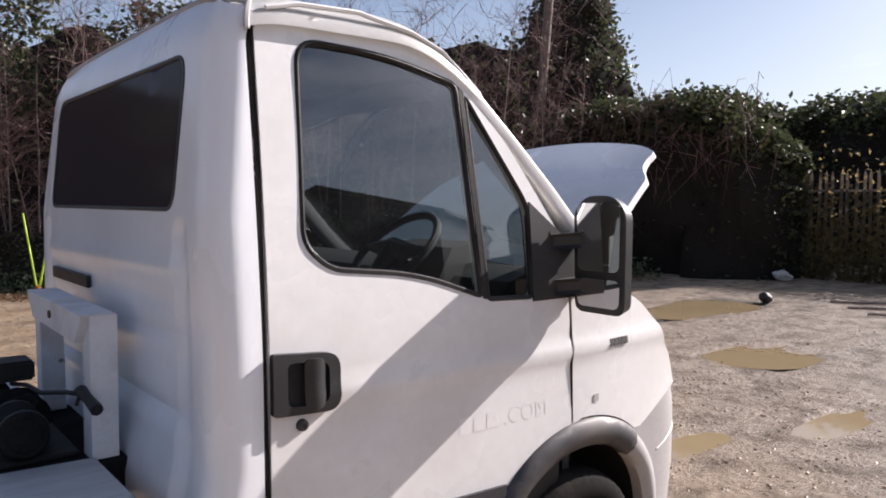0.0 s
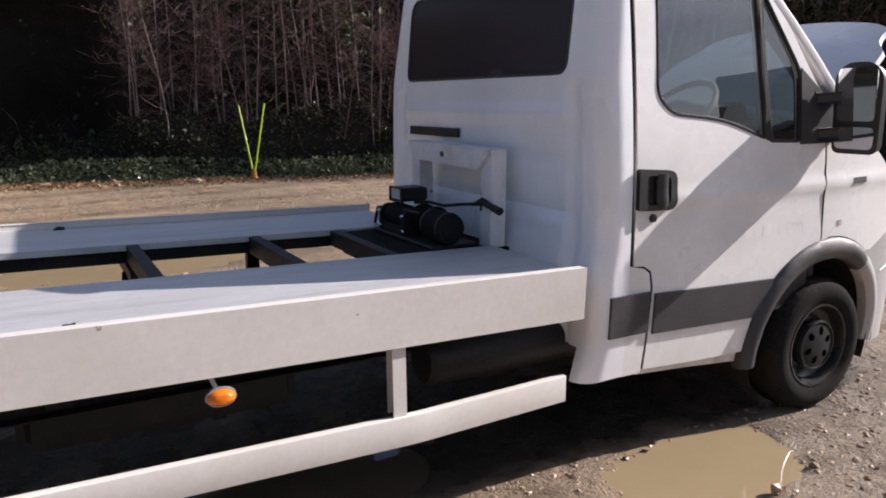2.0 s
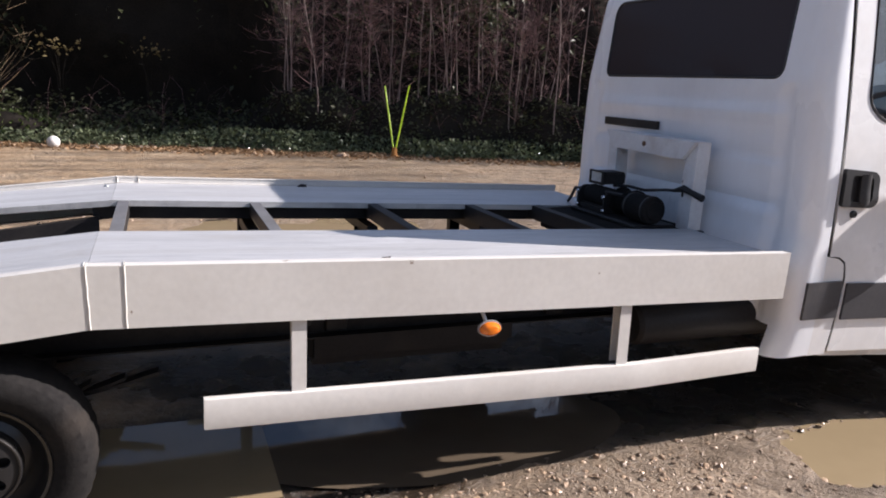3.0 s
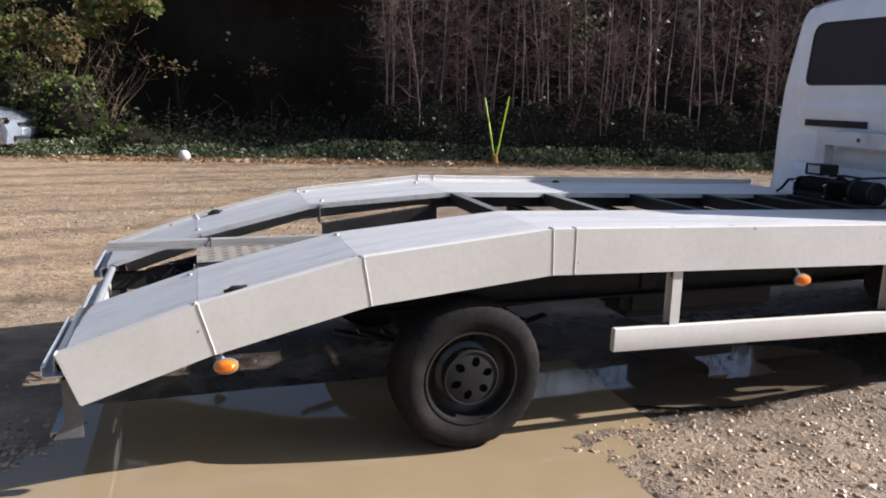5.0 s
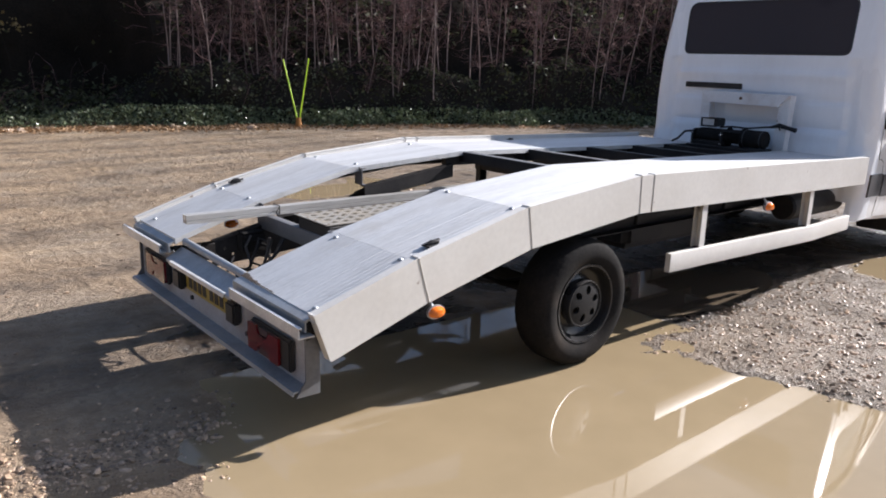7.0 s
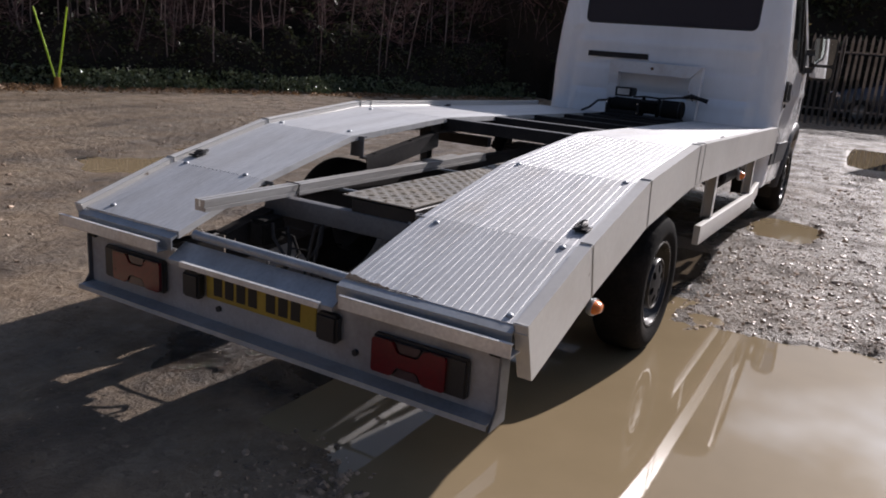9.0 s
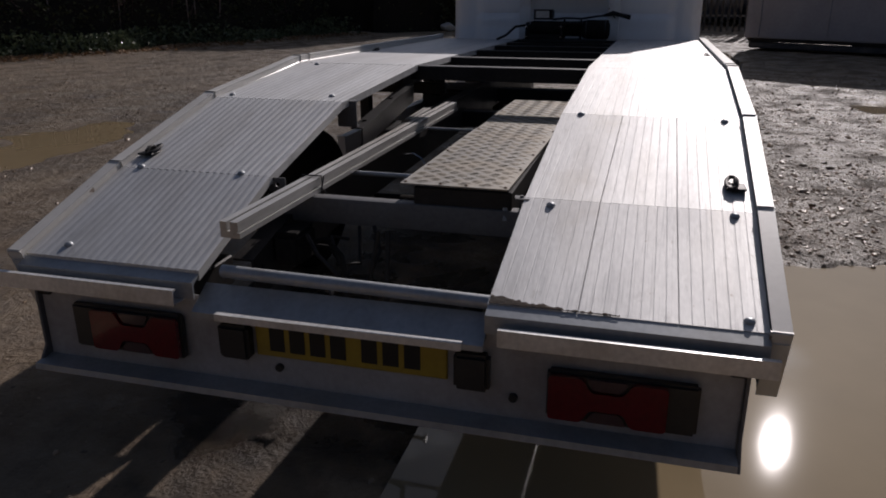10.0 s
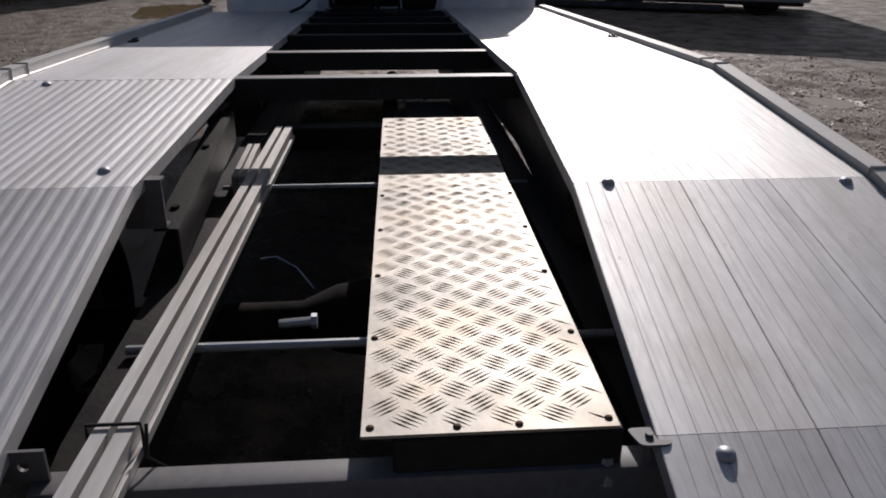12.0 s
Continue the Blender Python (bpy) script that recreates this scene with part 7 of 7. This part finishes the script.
# overgrown mass at the corner of the yard, the tall ivy tree and the growth behind the fence
def bank(name, line, top, n, size, label, category, low=0.10):
    """A continuous overgrown bank along a line, leafy along its crest and edges; its face is left bare so the
    near-black shell paints its shade.
    """
    o = thing(name, (*line[0], 0), label, category)
    pts2 = [Vector(p) for p in line]
    length = [0.0]
    for a, b in zip(pts2, pts2[1:]):
        length.append(length[-1] + (b - a).length)
    def at(d):
        d = max(0, min(length[-1] - 1e-4, d))
        i = max(k for k in range(len(length) - 1) if length[k] <= d)
        u = (pts2[i + 1] - pts2[i]).normalized()
        return pts2[i] + u * (d - length[i]), Vector((-u.y, u.x))
    def crest(d):
        end = min(1, max(0.0, min(d, length[-1] - d)) / 2.4) ** 0.6
        return top * (0.60 + 0.40 * end) + 0.40 * noise.noise((d * 0.55, top, 2)) + 0.3 * noise.noise((d * 1.6, top, 6))
    def skin(d, t, push=0.0):
        p, nrm = at(d)
        e = min(1, max(0.0, min(d, length[-1] - d)) / 1.0) ** 0.6
        w = 0.5 * noise.noise((d * 0.8, t * 3, top)) + 0.25 * noise.noise((d * 2.2, t * 7, top)) + push
        a = min(1, t / 0.8)
        back = 0.0 if t < 0.62 else 2.6 * ((t - 0.62) / 0.38) ** 1.6
        q = p + nrm * ((w - back) * e + 1.3 * e - 1.3)
        return Vector((q.x, q.y, crest(d) * math.sin(min(1, t / 0.9) * math.pi / 2) + push * 0.6 * (t > 0.5)))
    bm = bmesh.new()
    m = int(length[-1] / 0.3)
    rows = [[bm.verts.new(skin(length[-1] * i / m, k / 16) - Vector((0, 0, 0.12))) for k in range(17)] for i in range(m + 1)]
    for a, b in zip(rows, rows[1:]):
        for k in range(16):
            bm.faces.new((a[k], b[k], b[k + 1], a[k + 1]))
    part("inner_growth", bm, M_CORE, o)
    pts = []
    while len(pts) < n:
        d = rng.uniform(-0.2, length[-1] + 0.2)
        t = rng.uniform(0, 1) ** 0.8
        face = 0.5 < t
        if not face and rng.random() > low + 0.9 * max(0, 1 - min(d, length[-1] - d) / 0.5):
            continue
        if noise.noise((d * 1.3, t * 6, 3.0)) < -0.22 and rng.random() < 0.7:
            continue
        p = skin(d, t, abs(rng.normal(0, 0.16)))
        pts.append(tuple(p + Vector(rng.normal(0, 0.07, 3))))
    leaves("foliage", [p for p in pts if p[2] > 0.03], size, M_IVY, "", "", 0.3, parent=o)
    return o


bank("overgrown_hedge", [(18.0, 4.9), (17.7, 6.2), (17.8, 8.6), (17.6, 10.6), (16.6, 13.6)], 4.15, 14000, 0.075, "tall overgrown hedge smothered in ivy", "hedge", 0.03)
tree = bush("ivy_tree", [(20.0, 12.7, 5.6, 1.8, 1.9, 2.6), (20.2, 13.5, 4.0, 1.8, 1.9, 2.2), (19.8, 11.7, 4.4, 1.5, 1.4, 2.2), (20.0, 12.6, 7.2, 1.2, 1.5, 1.3), (20.3, 14.9, 4.9, 1.7, 1.5, 2.2)], 13000, 0.09, M_IVY, "tall tree trunk and crown smothered in dark ivy", category="tree")
bm = bmesh.new()
tube(bm, [(20.1, 11.8, 0), (20.0, 11.8, 3.0), (20.0, 11.7, 6.0)], [0.28, 0.22, 0.12], 10)
part("trunk", bm, M_BARK, tree)
bank("background_trees", [(28.0, -11.0), (25.8, -5.5), (24.4, 0.0), (23.8, 5.0), (24.6, 12.0)], 4.45, 12000, 0.10, "dark evergreen trees behind the fence", "trees", 0.35)
# bramble stems hanging over the hedge face
bm = bmesh.new()
for _ in range(190):
    y = r.uniform(5.2, 12.0)
    x = 17.2 + r.uniform(-0.2, 0.5)
    z = r.uniform(2.4, 4.3)
    tube(bm, [(x + 0.4, y, z), (x, y + r.uniform(-0.4, 0.4), z + r.uniform(-0.2, 0.5)), (x - 0.2, y + r.uniform(-0.7, 0.7), z - r.uniform(0.2, 1.0))], [0.008, 0.006, 0.002], 4, False)
tagged(single("hanging_stems", bm, M_TWIG, "bare bramble stems hanging over the ivy hedge", "brambles", smooth=0), kind="stuff")
pts = [(19.38 + rng.normal(0, 0.06), rng.uniform(0.6, 5.2), abs(rng.normal(0, 0.95))) for _ in range(5600)]
leaves("fence_ivy", pts, 0.055, M_SCRUB, "dry climbing weeds over the lower fence", "ivy", 0.2)

# wooden pole with two wires
pole = thing("utility_pole", (17.5, 11.95, 0), "leaning dark wooden utility pole with wires", "utility pole")
bm = bmesh.new()
tube(bm, [(17.5, 11.95, -0.1), (17.5, 11.0, 9.2)], [0.15, 0.11], 12)
part("pole_shaft", bm, M_POLE, pole)
for y1, z1 in ((-9.0, 6.6), (-14.0, 8.6)):
    bm = bmesh.new()
    a, b = Vector((17.5, 11.0, 9.0)), Vector((42.0, y1, z1))
    tube(bm, [a.lerp(b, k / 16) - Vector((0, 0, 1.6 * (k / 16) * (1 - k / 16))) for k in range(17)], 0.012, 4, False)
    part("wire", bm, M_BLACK, pole)

# palisade fence
FX = 19.5
fence = thing("palisade_fence", (FX, -1, 0), "weathered grey steel palisade fence, 2.4 metres high", "fence")
bm0 = bmesh.new()
prof = [(-0.034, 0.0), (-0.022, -0.012), (-0.010, 0.0), (0.010, 0.0), (0.022, -0.012), (0.034, 0.0)]
for z0, z1, sc0, sc1 in ((0.04, 2.28, 1, 1), (2.28, 2.40, 1, 0.12)):
    lo = [bm0.verts.new((x, y * sc0, z0)) for y, x in prof]
    hi = [bm0.verts.new((x, y * sc1, z1)) for y, x in prof]
    for k in range(5):
        bm0.faces.new((lo[k], lo[k + 1], hi[k + 1], hi[k]))
bmesh.ops.solidify(bm0, geom=bm0.faces[:], thickness=0.003)
pale_mesh = finish("pale", bm0, M_FENCE, 0)
for k in range(96):
    ob = new("pale", pale_mesh)
    ob.parent = fence
    ob.location = (-0.03 + r.uniform(-0.006, 0.006), 6.4 - 0.155 * k, r.uniform(-0.02, 0.02))
    ob.rotation_euler = (r.uniform(-0.012, 0.012), 0, 0)
for z in (0.45, 1.95):
    bm = bmesh.new()
    box(bm, FX, FX + 0.05, -10, 5.6, z - 0.025, z + 0.025, 0.003)
    part("rail", bm, M_FENCE, fence)
for k in range(6):
    bm = bmesh.new()
    y = 5.2 - 2.75 * k
    box(bm, FX + 0.05, FX + 0.11, y - 0.05, y + 0.05, 0, 2.35, 0.004)
    part("post", bm, M_FENCE, fence)


# parked cars
def car(at, yaw, paint, label):
    o = thing("parked_car", at, label, "car")
    M = pose(*at, 0, 0, yaw) @ Matrix.Diagonal((1, 1, 1.12, 1))
    body = [(-2.05, 0.30), (-2.12, 0.55), (-2.08, 0.95), (-1.95, 1.05), (-1.65, 1.40), (-1.2, 1.46), (-0.2, 1.45), (0.35, 1.30), (0.95, 0.98), (1.70, 0.86), (2.02, 0.70), (2.10, 0.50), (2.05, 0.25), (1.70, 0.20), (-1.7, 0.22)]
    def put(bm):
        for v in bm.verts:
            v.co = M @ v.co
        return bm
    def wide(x, z):
        w = 0.87 - 0.10 * max(0, (abs(x) - 1.3) / 0.8) ** 2
        if z > 0.9:
            w -= 0.20 * ((z - 0.9) / 0.55)
        return w
    bm = bmesh.new()
    cols = []
    for f in (-1, -0.97, -0.6, 0, 0.6, 0.97, 1):
        k = 0.97 if abs(f) == 1 else 1.0
        bow = 0.06 * (1 - f * f)
        cols.append([bm.verts.new((x * k + (bow if x > 1.9 else -bow if x < -1.9 else 0), f * wide(x, z), 0.6 + (z - 0.6) * k)) for x, z in body])
    for a, b in zip(cols, cols[1:]):
        for k in range(len(body)):
            bm.faces.new((a[k], a[(k + 1) % len(body)], b[(k + 1) % len(body)], b[k]))
    bm.faces.new(cols[0])
    bm.faces.new(cols[-1][::-1])
    part("car_body", put(bm), paint, o, "", 40)
    for s in (-1, 1):
        bm = bmesh.new()
        sheet(bm, rounded([(-1.55, 1.02), (-1.3, 1.36), (-0.25, 1.37), (0.28, 1.22), (0.72, 1.0)], 0.05, 3), lambda x, z, t=0.0: Vector((x, s * (wide(x, z) + 0.004), z)), (), 0.2)
        part("side_glass", put(bm), M_TINT, o)
    bm = bmesh.new()
    v = [bm.verts.new(p) for p in ((0.40, -0.62, 1.285), (0.40, 0.62, 1.285), (0.98, 0.74, 0.985), (0.98, -0.74, 0.985))]
    for q in v:
        q.co += Vector((0.012, 0, 0.012))
    bm.faces.new(v)
    part("windscreen", put(bm), M_TINT, o)
    for s in (-1, 1):
        bm = bmesh.new()
        box(bm, 1.80, 2.06, s * 0.68 - 0.14, s * 0.68 + 0.14, 0.60, 0.76, 0.04, 3)
        part("headlight", put(bm), M_CHROME, o)
        for x in (-1.3, 1.32):
            bm = bmesh.new()
            lathe(bm, [(0.20, 0.0), (0.28, 0.015), (0.315, -0.02), (0.315, -0.17), (0.2, -0.19)] if s < 0 else [(0.20, 0.0), (0.28, -0.015), (0.315, 0.02), (0.315, 0.17), (0.2, 0.19)], (x, s * 0.86, 0.315), "y", 28)
            t = part("wheel", put(bm), M_RUBBER, o)
            bm = bmesh.new()
            lathe(bm, [(0.0, 0.012 * s), (0.18, 0.008 * s), (0.205, -0.01 * s), (0.205, -0.08 * s)], (x, s * 0.865, 0.315), "y", 24)
            part("hubcap", put(bm), M_GALV, t)
    bm = bmesh.new()
    box(bm, 2.02, 2.13, -0.35, 0.35, 0.56, 0.66, 0.02, 2)
    box(bm, 2.02, 2.13, -0.55, 0.55, 0.30, 0.42, 0.02, 2)
    part("grille", put(bm), M_PLASTIC, o)
    bm = bmesh.new()
    box(bm, 2.131, 2.140, -0.26, 0.26, 0.44, 0.55, 0.0)
    part("number_plate", put(bm), M_BALL, o)
    return o


car((-6.8, 16.35, 0), -20, M_SILVER, "silver hatchback parked against the hedge")
car((23.2, -2.0, 0), 100, material("dark_car_paint", (0.03, 0.035, 0.05), rough=0.2, coat=0.6), "dark car parked behind the palisade fence")

# olive scrub catching the sun above the parked car
pts = []
while len(pts) < 10000:
    x, z = rng.uniform(-14, -3.7), rng.uniform(0.8, 6.5)
    if noise.noise((x * 0.7, z * 0.9, 4.2)) + 0.35 * noise.noise((x * 2.3, z * 2.3, 9.1)) < 0.02 + 0.12 * max(0, x + 6):
        continue
    pts.append((x, hedge_y(x) + 0.75 + 0.22 * z + rng.normal(0, 0.3), z))
leaves("scrub_leaves", pts, 0.075, M_SCRUB, "olive and brown scrub above the parked car", "scrub", 0.3)
for x, y, h in ((-1.5, 16.5, 2.05), (0.45, 16.5, 2.05)):
    o = thing("pale_weed", (x, y, 0), "pale dry weed standing in the dark thicket", "weed", "pale weeds")
    bm = bmesh.new()
    for _ in range(9):
        dx, dy = r.uniform(-0.4, 0.4), r.uniform(-0.2, 0.2)
        tube(bm, [(x, y, 0), (x + 0.3 * dx, y + 0.3 * dy, h * 0.7), (x + dx, y + dy, h + r.uniform(-0.2, 0.2))], [0.004, 0.003, 0.002], 4, False)
    # stems take the near-black colour as painted shade; only the tips stay pale
    part("stem", bm, M_CORE, o, smooth=0)
    leaves("foliage", [(x + rng.normal(0, 0.26), y + rng.normal(0, 0.15), h + rng.normal(0, 0.10)) for _ in range(40)], 0.055, M_SCRUB, "", "", 0.3, parent=o)

pts = []
while len(pts) < 3600:
    x, z = rng.uniform(3.8, 9.5), rng.uniform(2.6, 6.2)
    if noise.noise((x * 0.8, z * 0.9, 14.2)) + 0.35 * noise.noise((x * 2.3, z * 2.3, 9.1)) < 0.10 - 0.06 * (z - 4):
        continue
    pts.append((x, hedge_y(x) + 1.3 + 0.22 * z + rng.normal(0, 0.3), z))
leaves("ivy_clumps", pts, 0.075, M_IVY, "clumps of ivy hanging high among the saplings", "ivy", 0.3)

pts = []
while len(pts) < 3000:
    x, z = rng.uniform(-9, -2.6), rng.uniform(2.0, 6.6)
    if noise.noise((x * 0.8, z * 0.9, 24.2)) + 0.35 * noise.noise((x * 2.3, z * 2.3, 19.1)) < -0.05 + 0.10 * max(0, x + 3):
        continue
    pts.append((x, hedge_y(x) + 1.7 + recess(x) + 0.30 * z + rng.normal(0, 0.25), z))
leaves("ivy_clumps", pts, 0.085, M_IVY, "dark ivy hanging over the shaded thicket", "ivy", 0.3)

# leafy boughs hanging forward over the dark corner, catching the sun
boughs = []
while len(boughs) < 5200:
    x = rng.uniform(-7.5, -1.1)
    low = 2.55 + 0.34 * (x + 3.8) if x > -3.8 else 2.55 + 0.10 * (x + 3.8)
    z = low + abs(rng.normal(0, 0.75))
    if noise.noise((x * 1.1, z * 1.3, 31.0)) + 0.5 * noise.noise((x * 3.1, z * 3.1, 7.7)) < 0.02:
        continue
    boughs.append((x, hedge_y(x) + 0.1 + rng.normal(0, 0.35), z))
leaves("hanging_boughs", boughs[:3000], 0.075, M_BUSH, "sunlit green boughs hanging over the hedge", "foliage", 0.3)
leaves("hanging_boughs", boughs[3000:], 0.075, M_SCRUB, "olive brown boughs hanging over the hedge", "foliage", 0.3)

# white box lorry standing ahead
lorry = thing("box_lorry", (14.5, -6.0, 0), "tall white box lorry body standing in the yard", "lorry")
M_L = pose(13.75, -2.40, 0, 0, 0, -27)
def lorry_part(name, args, mat, bevel=0.02, label=""):
    bm = bmesh.new()
    box(bm, *args, bevel, 2)
    for v in bm.verts:
        v.co = M_L @ v.co
    return part(name, bm, mat, lorry, label)
lorry_part("box_body", (0.0, 2.3, -5.6, 0.0, 0.26, 3.05), M_LORRY)
lorry_part("floor_frame", (0.05, 2.25, -5.5, -0.05, 0.19, 0.255), M_BLACK)
lorry_part("side_skirt", (0.02, 0.06, -4.2, -0.1, 0.06, 0.188), M_TRIM)
lorry_part("rear_bumper", (0.2, 2.1, -0.12, -0.05, 0.08, 0.185), M_BLACK)
for y in (-2.3, -4.8):
    for x in (0.35, 1.95):
        bm = bmesh.new()
        lathe(bm, [(0.2, -0.12), (0.36, -0.12), (0.38, -0.08), (0.38, 0.08), (0.36, 0.12), (0.2, 0.12)], (x, y, 0.38), "x", 24)
        for v in bm.verts:
            v.co = M_L @ v.co
        part("lorry_wheel", bm, M_RUBBER, lorry)
for k in range(5):
    lorry_part("side_rib", (-0.025, -0.001, -5.5 + k * 1.3, -5.44 + k * 1.3, 0.30, 3.0), M_LORRY, 0.004)

# odds and ends by the fence
bm = bmesh.new()
bmesh.ops.create_icosphere(bm, subdivisions=3, radius=0.11)
for v in bm.verts:
    v.co = Vector((14.9 + v.co.x * 1.1, 3.66 + v.co.y, 0.085 + v.co.z * 0.85)) + v.co * 0.25 * noise.noise(v.co * 9)
single("dark_stone", bm, material("dark_wet_rock", (0.035, 0.03, 0.03), rough=0.6), "dark rounded lump of rock on the mud", "rock", smooth=60)
bm = bmesh.new()
bmesh.ops.create_icosphere(bm, subdivisions=3, radius=0.17)
for v in bm.verts:
    v.co = Vector((18.3 + v.co.x * 0.8, 5.1 + v.co.y * 1.2, 0.14 + v.co.z * 0.6)) + v.co * 0.5 * noise.noise(v.co * 7)
single("plastic_bag", bm, M_BALL, "crumpled pale plastic bag at the hedge foot", "bag", smooth=40)
bm = bmesh.new()
for k in range(3):
    x, y = 14.6 + 0.5 * k, 1.9 + 0.5 * k
    tube(bm, [(x, y, 0.03), (x + 0.5, y - 0.9, 0.04)], 0.02, 6)
tagged(single("sticks", bm, M_BARK, "broken sticks lying on the mud", "sticks", smooth=0), kind="stuff")


# dark barn on the yard's near side, mirrored in the cab glass
barn = thing("barn", (24.4, -32.0, 0), "long dark steel barn with a low pitched roof", "barn")
M_B = pose(24.4, -32.0, 0, 0, 0, 50)
for name, pts, a, b in (("barn_wall", [(-5, 0), (5, 0), (5, 5.5), (0, 7.4), (-5, 5.5)], -7.0, 7.0), ("barn_roof", [(-5.4, 5.35), (0, 7.42), (5.4, 5.35), (5.4, 5.55), (0, 7.65), (-5.4, 5.55)], -7.4, 7.4)):
    bm = bmesh.new()
    prism(bm, pts, "y", a, b)
    for v in bm.verts:
        v.co = M_B @ v.co
    part(name, bm, M_TRIM if name == "barn_roof" else M_PLASTIC, barn, smooth=0)

# an unseen belt, added on the sides that stay behind for reflections and shade
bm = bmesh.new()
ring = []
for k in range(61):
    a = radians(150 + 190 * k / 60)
    tall = math.exp(-((k - 14) / 12) ** 2)   # raised here to block low sky from the truck's tail
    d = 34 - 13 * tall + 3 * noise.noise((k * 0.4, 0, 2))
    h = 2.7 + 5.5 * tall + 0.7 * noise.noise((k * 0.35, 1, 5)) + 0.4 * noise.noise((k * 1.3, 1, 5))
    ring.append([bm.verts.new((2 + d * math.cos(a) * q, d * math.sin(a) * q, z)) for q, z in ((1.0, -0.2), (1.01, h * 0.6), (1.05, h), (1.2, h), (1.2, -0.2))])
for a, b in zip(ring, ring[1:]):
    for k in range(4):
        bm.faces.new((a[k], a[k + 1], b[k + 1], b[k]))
single("far_hedge", bm, M_CORE, "unseen near-black belt added to close the yard behind", "hedge", kind="structure")
